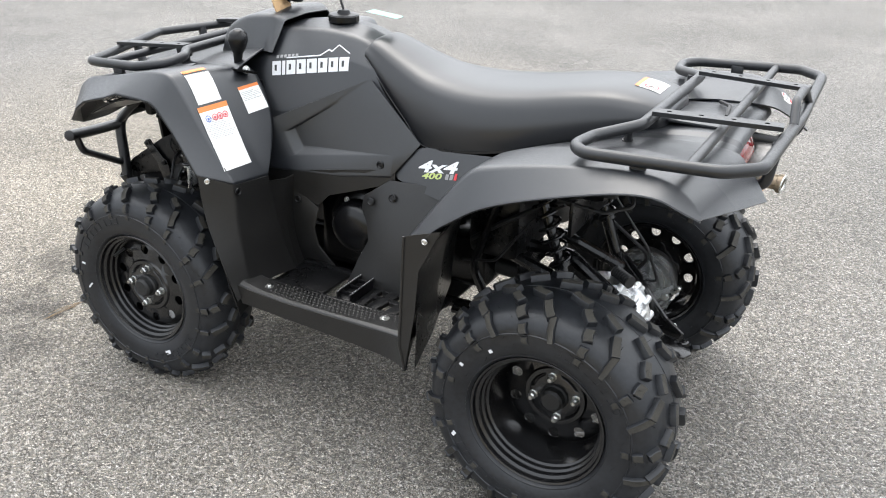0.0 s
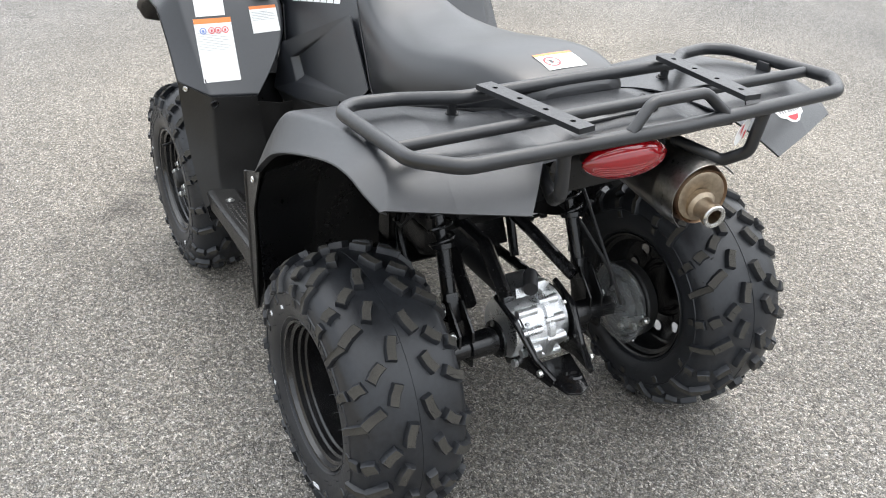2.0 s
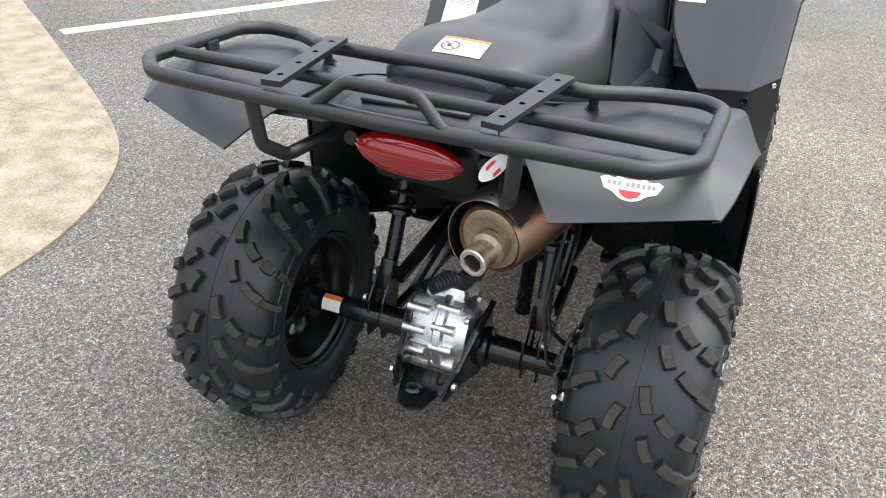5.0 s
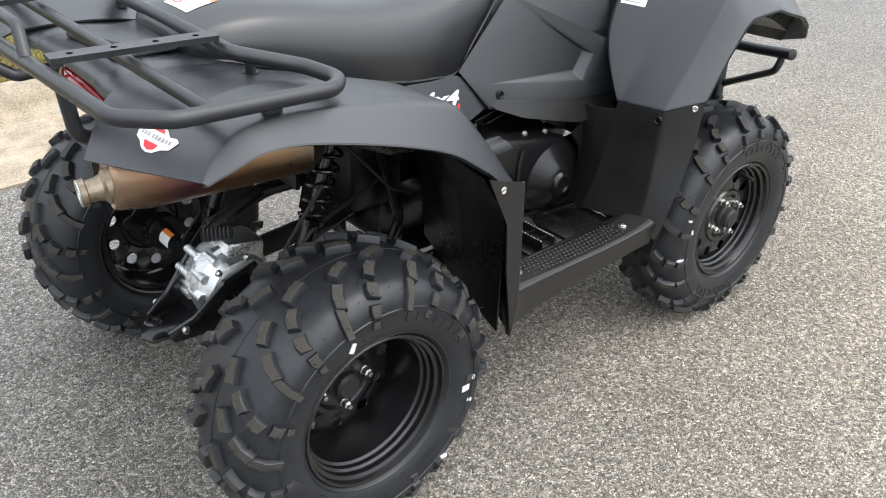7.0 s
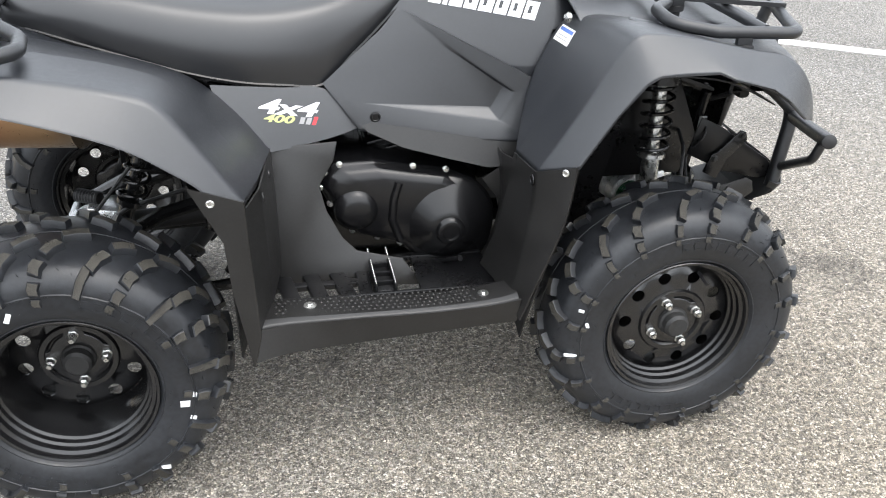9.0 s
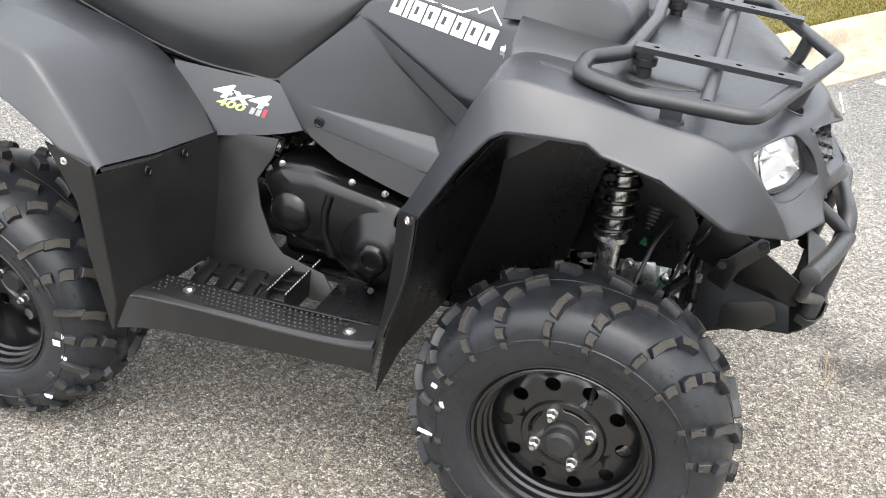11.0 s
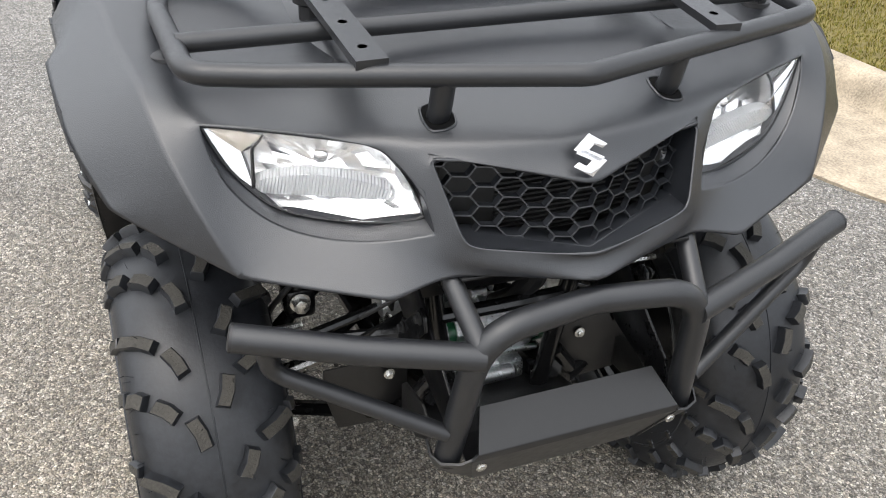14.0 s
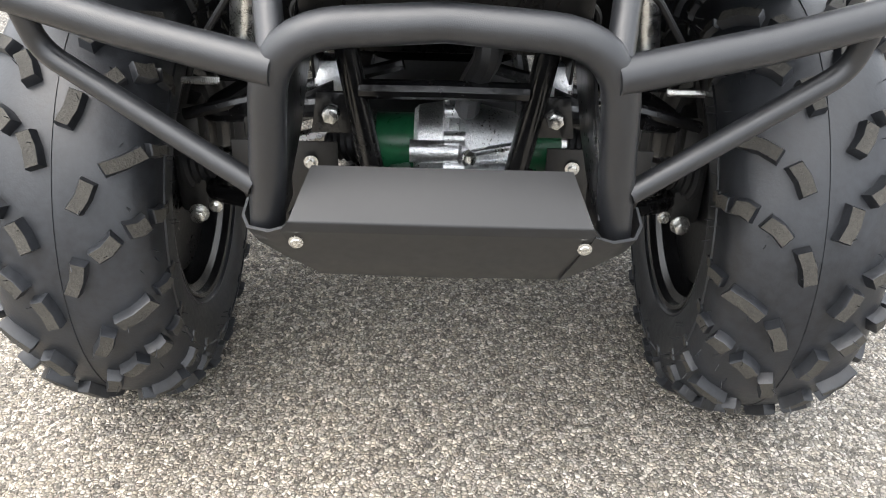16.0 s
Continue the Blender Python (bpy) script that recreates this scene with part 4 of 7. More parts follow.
def tail_deck():
    rows = []
    for x, z, zc in ((-0.286, 0.890, 0.897), (-0.272, 0.908, 0.914), (-0.20, 0.915, 0.922), (-0.10, 0.905, 0.912), (-0.03, 0.895, 0.90), (0.06, 0.862, 0.868)):
        w = 0.25 if x < -0.25 else 0.235
        rows.append([Vector((x, -w, z - 0.004)), Vector((x, -0.15, z)), Vector((x, -0.13, zc)), Vector((x, 0.0, zc + 0.004)), Vector((x, 0.13, zc)), Vector((x, 0.15, z)), Vector((x, w, z - 0.004))])
    bm = panel(rows, 1, 0.012, 3, 0.004)
    deck = part("tail_deck", bm, BLACK, atv, "matte black plastic deck below the rear rack")
    lid = prism([(-0.06, -0.10), (0.06, -0.10), (0.07, 0.10), (-0.07, 0.10)], 0.008, pose(-0.17, 0, 0.922), 0.003)
    part("storage_lid", lid, BLACK, deck)
    part("lid_strap", tube([(-0.22, 0.02, 0.934), (-0.21, -0.06, 0.940), (-0.18, -0.10, 0.936)], 0.005, 0.02, 8), BOOT, deck, "black rubber strap")
    catch = block((0.03, 0.075, 0.022), pose(-0.075, -0.005, 0.925), 0.003)
    part("seat_catch", catch, PAPER, deck, "white plastic seat catch")


tail_deck()


def tail_lamp():
    bm = bmesh.new()
    rows = []
    for k in range(25):
        u = -1 + 2 * k / 24
        w = max(0.02, (1 - abs(u) ** 2.3)) ** 0.62
        row = []
        for i in range(20):
            a = 2 * math.pi * i / 20
            row.append(Vector((-0.258 - 0.030 * w * math.cos(a) * (1.0 if math.cos(a) > 0 else 0.7), -0.004 + 0.104 * u, 0.849 + 0.004 * u + 0.039 * w * math.sin(a))))
        rows.append(row)
    skin(bm, rows, closed=True)
    lamp = part("tail_lamp", bm, TAIL, atv, "glossy red oval tail lamp lens", 60)
    rib = bmesh.new()
    for k in range(6):
        z = -0.85 + 0.15 * k
        pts = []
        for i in range(17):
            u = -0.85 + 1.7 * i / 16
            w = (1 - abs(u) ** 2.3) ** 0.62
            pts.append((-0.258 - 0.0302 * w * math.sqrt(max(0.02, 1 - z * z)), -0.004 + 0.104 * u, 0.849 + 0.004 * u + 0.039 * w * z))
        sweep(rib, pts, 0.0004, 5)
    part("lens_rib", rib, TAIL, lamp)
    part("lamp_bracket", block((0.06, 0.12, 0.05), pose(-0.225, 0, 0.855), 0.006), LINER, lamp)


tail_lamp()


def seat():
    rows = []
    # x, top, half width, side foot, crown drop at the shoulder
    for x, top, w, low, sh in ((-0.105, 0.945, 0.085, 0.918, 0.010), (-0.085, 0.962, 0.125, 0.905, 0.014), (-0.03, 0.979, 0.150, 0.897, 0.022), (0.05, 0.986, 0.166, 0.873, 0.028),
                               (0.15, 0.976, 0.178, 0.842, 0.036), (0.26, 0.957, 0.186, 0.808, 0.040), (0.36, 0.945, 0.187, 0.785, 0.042), (0.45, 0.942, 0.178, 0.772, 0.044),
                               (0.535, 0.949, 0.160, 0.764, 0.044), (0.60, 0.966, 0.142, 0.820, 0.042), (0.66, 0.988, 0.126, 0.873, 0.040), (0.708, 1.006, 0.112, 0.920, 0.034), (0.738, 1.012, 0.103, 0.95, 0.026), (0.752, 0.998, 0.098, 0.96, 0.012)):
        half = [(0, top), (0.50 * w, top - 0.12 * sh), (0.78 * w, top - 0.50 * sh), (0.91 * w, top - 1.15 * sh), (0.985 * w, top - 1.2 * sh - 0.35 * (top - low - 1.2 * sh)), (w, top - 1.2 * sh - 0.65 * (top - low - 1.2 * sh)), (0.97 * w, low)]
        rows.append([Vector((x, -a, z)) for a, z in half[::-1]] + [Vector((x, a, z)) for a, z in half[1:]])
    fine = spline(rows, 5)
    cross = [[p[0] for p in spline([[q] for q in r], 4)] for r in fine]
    bm = bmesh.new()
    vs = skin(bm, cross)
    bm.faces.new(vs[0])
    bm.faces.new(vs[-1][::-1])
    ob = part("seat", bm, VINYL, atv, "padded black vinyl seat", 60)
    keep_panel("seat", ob)
    base = bmesh.new()
    for s in (-1, 1):
        sweep(base, [Vector((r[0].x, s * abs(r[0].y) * 0.985, r[0].z - 0.002)) for r in fine[6:-3]], 0.006, 6)
    part("seat_welt", base, LINER, ob)


seat()


# -- middle bodywork --
def faceted(lines, s, thick):
    """A skin over a few plan lines, its folds kept but softened, with wall thickness."""
    bm = bmesh.new()
    skin(bm, [[V(p, s) for p in ln] for ln in lines])
    bmesh.ops.recalc_face_normals(bm, faces=bm.faces)
    folds = [e for e in bm.edges if len(e.link_faces) == 2 and e.calc_face_angle(0) > radians(7)]
    bmesh.ops.bevel(bm, geom=folds, offset=0.005, segments=2, affect="EDGES", profile=0.5)
    bmesh.ops.solidify(bm, geom=bm.faces[:], thickness=thick)
    return bm


def folded(facets, s, thick):
    """Facets that share corners, their folds softened, with wall thickness."""
    bm, got = bmesh.new(), {}
    for f in facets:
        for p in f:
            if p not in got:
                got[p] = bm.verts.new(V(p, s))
        bm.faces.new([got[p] for p in f])
    bmesh.ops.recalc_face_normals(bm, faces=bm.faces)
    folds = [e for e in bm.edges if len(e.link_faces) == 2 and e.calc_face_angle(0) > radians(12)]
    bmesh.ops.bevel(bm, geom=folds, offset=0.004, segments=3, affect="EDGES", profile=0.5)
    bmesh.ops.recalc_face_normals(bm, faces=bm.faces)
    bmesh.ops.solidify(bm, geom=bm.faces[:], thickness=thick)
    return bm


def tank_cover():
    rows = []
    for x, prof in ((0.560, ((0, 0.93), (0.06, 0.925), (0.100, 0.88), (0.138, 0.79), (0.150, 0.745))),
                    (0.640, ((0, 0.965), (0.06, 0.955), (0.104, 0.91), (0.150, 0.79), (0.165, 0.700))),
                    (0.720, ((0, 0.998), (0.07, 0.985), (0.110, 0.935), (0.160, 0.79), (0.176, 0.685))),
                    (0.800, ((0, 1.026), (0.08, 1.012), (0.120, 0.952), (0.168, 0.80), (0.184, 0.680))),
                    (0.900, ((0, 1.034), (0.09, 1.022), (0.138, 0.955), (0.180, 0.80), (0.194, 0.672))),
                    (1.000, ((0, 1.028), (0.10, 1.015), (0.158, 0.940), (0.196, 0.80), (0.206, 0.668))),
                    (1.060, ((0, 1.010), (0.11, 0.995), (0.164, 0.935), (0.206, 0.82), (0.214, 0.70))),
                    (1.150, ((0, 0.970), (0.10, 0.955), (0.150, 0.905), (0.190, 0.83), (0.206, 0.76)))):
        rows.append([Vector((x, -a, z)) for a, z in prof[::-1]] + [Vector((x, a, z)) for a, z in prof[1:]])
    ob = part("tank_cover", panel(rows, 1, 0.030, 4, 0.004), BLACK, atv, "matte black plastic fuel tank cover", 50)
    keep_panel("tank", ob)
    for s in (-1, 1):
        # Flank of the cover: a flat face with a pocket pressed in that deepens towards its front corner.
        tip, peak, notch, front, mid, rear = (0.534, 0.162, 0.768), (0.712, 0.130, 0.915), (0.985, 0.226, 0.783), (1.020, 0.240, 0.640), (0.780, 0.216, 0.648), (0.610, 0.194, 0.672)
        p1, p2, p3, p4 = (0.790, 0.163, 0.852), (0.952, 0.213, 0.748), (0.917, 0.212, 0.682), (0.661, 0.188, 0.722)
        q2, q3 = (0.930, 0.193, 0.758), (0.900, 0.190, 0.703)
        lip = [(x, y - 0.012, z - 0.004) for x, y, z in (front, mid, rear)]
        facets = ((tip, peak, p1, p4), (peak, notch, p2, p1), (notch, front, p3, p2), (front, mid, rear, p4, p3), (rear, tip, p4), (p1, q2, q3, p4),
                  (p1, p2, q2), (p2, p3, q3, q2), (p3, p4, q3), (front, lip[0], lip[1], mid), (mid, lip[1], lip[2], rear))
        fl = part("flank_panel", folded(facets, s, 0.004), BLACK, ob, angle=40)
        skirt = [[(0.600, 0.190, 0.692), (0.690, 0.206, 0.680), (0.800, 0.220, 0.662), (0.915, 0.232, 0.642), (1.030, 0.240, 0.640)],
                 [(0.594, 0.196, 0.657), (0.690, 0.208, 0.622), (0.800, 0.220, 0.585), (0.835, 0.224, 0.548), (0.965, 0.234, 0.606)] if s > 0 else
                 [(0.625, 0.204, 0.668), (0.700, 0.226, 0.636), (0.800, 0.242, 0.610), (0.885, 0.250, 0.588), (1.010, 0.256, 0.590)]]
        part("lower_skirt", faceted(skirt, s, 0.004), BOARD, ob, angle=40)
        part("push_rivet", rivet(V((0.643, 0.195, 0.698), s), (0, s, 0), 0.012), LINER, fl)
        # Badge panel between the seat and the fender.
        badge = [[(0.300, 0.192, 0.785), (0.315, 0.212, 0.730), (0.365, 0.238, 0.640)],
                 [(0.440, 0.176, 0.768), (0.440, 0.194, 0.725), (0.455, 0.216, 0.645)],
                 [(0.535, 0.164, 0.758), (0.535, 0.180, 0.720), (0.560, 0.196, 0.660)],
                 [(0.625, 0.178, 0.695), (0.625, 0.179, 0.690), (0.628, 0.180, 0.680)]]
        keep_panel(("badge", s), part("badge_panel", panel(badge, s, 0, 3, 0.004), BLACK, ob))


tank_cover()


def centre_shroud():
    """The engine's side panels below the tank, cut out round the covers."""
    plates = {-1: ([(0.402, 0.646), (0.556, 0.652), (0.546, 0.612), (0.512, 0.560), (0.525, 0.505), (0.557, 0.444), (0.587, 0.414), (0.690, 0.389), (0.721, 0.344), (0.735, 0.325), (0.64, 0.330), (0.405, 0.345)],
                   [(0.955, 0.600), (0.980, 0.604), (0.978, 0.576), (0.915, 0.310), (0.905, 0.345), (0.932, 0.42), (0.916, 0.505), (0.879, 0.552)]),
              1: ([(0.683, 0.609), (0.606, 0.665), (0.402, 0.675), (0.405, 0.36), (0.705, 0.345), (0.693, 0.381), (0.672, 0.440), (0.650, 0.490), (0.662, 0.538), (0.684, 0.574)],
                  [(0.985, 0.620), (0.955, 0.611), (0.831, 0.540), (0.850, 0.474), (0.838, 0.422), (0.745, 0.335), (0.888, 0.310), (0.93, 0.42)])}
    for s in (-1, 1):
        for name, outline, y in (("side_shroud", plates[s][0], 0.208), ("front_shroud", plates[s][1], 0.226)):
            # The rear panel leans out towards the floor.
            lean = 0.27 if name == "side_shroud" else 0.0
            bm = prism([(x, (z - 0.65) * (1 + lean * 0.13)) for x, z in outline], 0.006, basis((0, s * y, 0.65), (1, 0, 0), (0, -s * lean, 1)), 0.0025)
            ob = part(name, bm, BOARD, atv, "black plastic engine side panel", 30)
            spots = ((0.655, 0.600), (0.588, 0.622)) if name == "side_shroud" and s > 0 else ((0.90, 0.556),) if s > 0 else ((0.945, 0.575),) if name == "front_shroud" else ()
            for x, z in spots:
                part("push_rivet", rivet((x, s * (y + 0.006 + lean * (0.65 - z)), z), (0, s, lean), 0.012), LINER, ob)
        front = [[(0.915, 0.225, 0.630), (0.915, 0.270, 0.630), (0.925, 0.330, 0.640)],
                 [(0.930, 0.225, 0.520), (0.922, 0.270, 0.520), (0.910, 0.325, 0.520)],
                 [(0.920, 0.225, 0.430), (0.908, 0.270, 0.430), (0.890, 0.315, 0.430)],
                 [(0.885, 0.225, 0.335), (0.878, 0.270, 0.345), (0.870, 0.300, 0.365)]]
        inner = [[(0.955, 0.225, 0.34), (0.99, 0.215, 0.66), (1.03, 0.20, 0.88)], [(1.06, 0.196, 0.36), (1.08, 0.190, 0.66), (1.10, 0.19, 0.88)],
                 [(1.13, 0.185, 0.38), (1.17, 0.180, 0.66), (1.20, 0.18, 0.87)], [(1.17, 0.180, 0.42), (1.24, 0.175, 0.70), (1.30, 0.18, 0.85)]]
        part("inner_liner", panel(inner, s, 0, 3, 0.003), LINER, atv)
        part("foot_wall", panel(front, s, 0.02, 4, 0.004), BOARD, atv)


centre_shroud()


def footwell(s):
    top = [[(0.356, 0.530, 0.384), (0.356, 0.529, 0.394), (0.356, 0.508, 0.398), (0.356, 0.43, 0.395), (0.356, 0.415, 0.385)],
           [(0.40, 0.516, 0.380), (0.40, 0.514, 0.394), (0.40, 0.498, 0.398), (0.40, 0.42, 0.394), (0.40, 0.405, 0.384)],
           [(0.55, 0.506, 0.378), (0.55, 0.505, 0.388), (0.55, 0.495, 0.392), (0.55, 0.425, 0.389), (0.55, 0.41, 0.380)],
           [(0.72, 0.503, 0.372), (0.72, 0.502, 0.384), (0.72, 0.492, 0.388), (0.72, 0.432, 0.386), (0.72, 0.42, 0.376)],
           [(0.84, 0.505, 0.376), (0.84, 0.504, 0.390), (0.84, 0.492, 0.394), (0.84, 0.430, 0.392), (0.84, 0.415, 0.380)],
           [(0.90, 0.508, 0.388), (0.90, 0.507, 0.402), (0.90, 0.492, 0.406), (0.90, 0.430, 0.402), (0.90, 0.415, 0.39)]]
    board = part("footboard", panel(top, s, 0.006, 3, 0.005), BOARD, atv, "black plastic footboard with bumps and slots")
    skirt = [[(0.354, 0.530, 0.392), (0.350, 0.552, 0.330)], [(0.42, 0.513, 0.388), (0.42, 0.524, 0.328)], [(0.55, 0.508, 0.386), (0.55, 0.506, 0.325)],
             [(0.72, 0.505, 0.382), (0.72, 0.500, 0.330)], [(0.84, 0.507, 0.388), (0.84, 0.500, 0.336)], [(0.905, 0.510, 0.398), (0.90, 0.502, 0.340)]]
    part("skirt", panel(skirt, s, 0, 2, 0.005), BOARD, board)
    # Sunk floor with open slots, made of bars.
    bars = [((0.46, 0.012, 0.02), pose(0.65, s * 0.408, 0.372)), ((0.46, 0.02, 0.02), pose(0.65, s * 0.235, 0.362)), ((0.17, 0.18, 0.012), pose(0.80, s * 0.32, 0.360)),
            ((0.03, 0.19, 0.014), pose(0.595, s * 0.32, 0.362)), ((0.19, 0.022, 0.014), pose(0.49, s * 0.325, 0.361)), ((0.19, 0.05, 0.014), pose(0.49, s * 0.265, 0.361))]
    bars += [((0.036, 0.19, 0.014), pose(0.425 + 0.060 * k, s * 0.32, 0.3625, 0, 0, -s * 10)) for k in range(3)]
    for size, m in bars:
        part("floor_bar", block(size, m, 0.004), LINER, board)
    bumps = bmesh.new()
    for i in range(34):
        for j in range(5):
            x = 0.40 + 0.0125 * i + (0.006 if j % 2 else 0)
            y = 0.430 + 0.0125 * j
            if math.hypot(x - 0.469, y - 0.455) < 0.024 or math.hypot(x - 0.835, y - 0.463) < 0.024 or x > 0.80 and j < 1:
                continue
            z = 0.3965 if x < 0.42 else 0.3925 - 0.022 * (x - 0.42) if x < 0.72 else 0.3865 + 0.05 * (x - 0.72)
            lathe([(-0.003, 0.0042), (0.0015, 0.0036), (0.0028, 0.0018), (0.003, 0)], (x, s * y, z), (0, 0, 1), 6, bumps)
    tagged(part("grip_texture", bumps, BOARD, board), kind="stuff")
    for x, y, z in ((0.469, 0.455, 0.394), (0.835, 0.463, 0.392)):
        part("board_bolt", bolt((x, s * y, z), (0, 0, 1), 0.007, 0.005, 1.9), ZINC, board, "zinc bolt with dark washer")
    base = block((0.044, 0.165, 0.040), pose(0.636, s * 0.3145, 0.358), 0.004)
    for dx in (-0.021, 0.021):
        block((0.005, 0.165, 0.056), pose(0.636 + dx, s * 0.3145, 0.366), 0.001, base)
    for k in range(4):
        block((0.040, 0.004, 0.014), pose(0.636, s * (0.255 + 0.039 * k), 0.382), 0.001, base)
    peg = part("foot_peg", base, LINER, atv, "black steel foot peg with serrated edges")
    teeth = bmesh.new()
    for k in range(16):
        for dx in (-0.021, 0.021):
            y = s * (0.238 + 0.0101 * k)
            vs = [teeth.verts.new((0.636 + dx + a, y + 0.7 * b, 0.3935 + 0.9 * c)) for a, b, c in ((-0.0014, -0.0046, 0), (0.0014, -0.0046, 0), (0.0014, 0.0046, 0), (-0.0014, 0.0046, 0), (0, 0, 0.0045))]
            for f in ((0, 1, 4), (1, 2, 4), (2, 3, 4), (3, 0, 4)):
                teeth.faces.new([vs[i] for i in f])
    tagged(part("peg_serration", teeth, STEEL, peg, "worn bright serrated teeth"), kind="stuff")
    # Leg shield in front of the footwell.
    shield = [[(0.925, 0.332, 0.656), (0.932, 0.462, 0.668), (0.992, 0.533, 0.705)],
              [(0.915, 0.325, 0.560), (0.925, 0.465, 0.560), (0.975, 0.532, 0.580)],
              [(0.895, 0.312, 0.450), (0.908, 0.468, 0.450), (0.935, 0.528, 0.455)],
              [(0.870, 0.300, 0.370), (0.892, 0.470, 0.385), (0.905, 0.515, 0.350)]]
    sh = part("leg_shield", panel(shield, s, 0.03, 4, 0.004), BOARD, atv, "black grained plastic leg shield")
    for x, y, z, ax in ((0.924, 0.345, 0.646, (-1, 0, 0)), (0.926, 0.455, 0.648, (-1, 0, 0))):
        part("push_rivet", rivet(V((x, y, z), s), ax, 0.012), LINER, sh)
    part("shield_bolt", rivet(V((0.972, 0.520, 0.688), s), V((-0.7, 0.7, 0), s), 0.008), ZINC, sh, "small zinc screw")
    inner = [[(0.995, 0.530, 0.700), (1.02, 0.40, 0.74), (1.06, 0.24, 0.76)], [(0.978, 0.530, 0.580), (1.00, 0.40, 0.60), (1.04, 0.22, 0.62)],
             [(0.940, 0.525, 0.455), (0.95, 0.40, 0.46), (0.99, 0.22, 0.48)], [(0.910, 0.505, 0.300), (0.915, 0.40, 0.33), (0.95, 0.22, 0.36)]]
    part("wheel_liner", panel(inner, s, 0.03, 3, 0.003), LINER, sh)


for side in (-1, 1):
    footwell(side)


# -- front bodywork --
FENDER = [
    [(0.925, 0.330, 0.655), (0.926, 0.338, 0.657), (0.932, 0.462, 0.668), (0.992, 0.534, 0.702)],
    [(0.975, 0.215, 0.785), (1.000, 0.345, 0.790), (1.012, 0.480, 0.800), (1.060, 0.536, 0.808)],
    [(1.040, 0.205, 0.895), (1.060, 0.362, 0.920), (1.076, 0.492, 0.926), (1.108, 0.538, 0.866)],
    [(1.070, 0.205, 0.922), (1.090, 0.362, 0.954), (1.106, 0.490, 0.954), (1.134, 0.538, 0.882)],
    [(1.200, 0.210, 0.905), (1.210, 0.365, 0.934), (1.220, 0.478, 0.934), (1.258, 0.532, 0.881)],
    [(1.300, 0.225, 0.890), (1.305, 0.365, 0.897), (1.310, 0.468, 0.912), (1.284, 0.546, 0.871)],
    [(1.375, 0.236, 0.889), (1.378, 0.365, 0.882), (1.380, 0.458, 0.895), (1.372, 0.540, 0.846)],
    [(1.425, 0.228, 0.890), (1.425, 0.350, 0.878), (1.432, 0.450, 0.890), (1.418, 0.532, 0.815)],
]

FACE = {
    "t0": (1.425, 0.0, 0.896), "t1": (1.425, 0.228, 0.890), "n0": (1.600, 0.0, 0.864), "n1": (1.545, 0.200, 0.852),
    "g0": (1.650, 0.0, 0.803), "g1": (1.587, 0.172, 0.834), "m0": (1.638, 0.0, 0.845), "m1": (1.570, 0.192, 0.842),
    "a1": (1.486, 0.400, 0.868), "a2": (1.520, 0.344, 0.873), "a3": (1.550, 0.285, 0.871), "a4": (1.572, 0.220, 0.843), "a5": (1.596, 0.180, 0.796), "a6": (1.613, 0.174, 0.751),
    "a7": (1.588, 0.245, 0.736), "a8": (1.549, 0.338, 0.749), "a9": (1.512, 0.390, 0.806),
    "c1": (1.492, 0.442, 0.852), "c2": (1.545, 0.414, 0.785), "k6": (1.455, 0.513, 0.782), "f2": (1.480, 0.502, 0.765),
    "p1": (1.578, 0.383, 0.714), "p2": (1.638, 0.230, 0.690), "p3": (1.630, 0.157, 0.706), "p4": (1.684, 0.0, 0.697),
    "g2": (1.635, 0.144, 0.740), "g3": (1.674, 0.0, 0.724), "q3": (1.642, 0.150, 0.722),
}


PINS = {"a1": 1.0, "a4": 0.4, "a6": 0.7, "r4c3": 1.0, "r5c3": 1.0, "r0c3": 0.8, "r0c0": 1.0, "t1": 0.4, "n1": 0.5, "m1": 0.3, "g1": 0.8, "g2": 0.5, "p3": 0.3,
        "p2": 0.75, "p1": 0.6, "p4": 0.7, "f2": 0.4, "g0": 0.7, "g3": 0.8}


# Corners of the lamp's outline.
LAMP = ((1.488, 0.396, 0.856), (1.509, 0.338, 0.853), (1.530, 0.278, 0.846), (1.554, 0.217, 0.833), (1.574, 0.188, 0.796), (1.586, 0.177, 0.759), (1.568, 0.240, 0.753), (1.533, 0.325, 0.766), (1.506, 0.372, 0.808))

for i in (1, 2, 3, 4):
    FACE["a%d" % i] = tuple(Vector(LAMP[i - 1]) + Vector((0.004, 0.002 if i == 1 else 0.0, 0.002)))


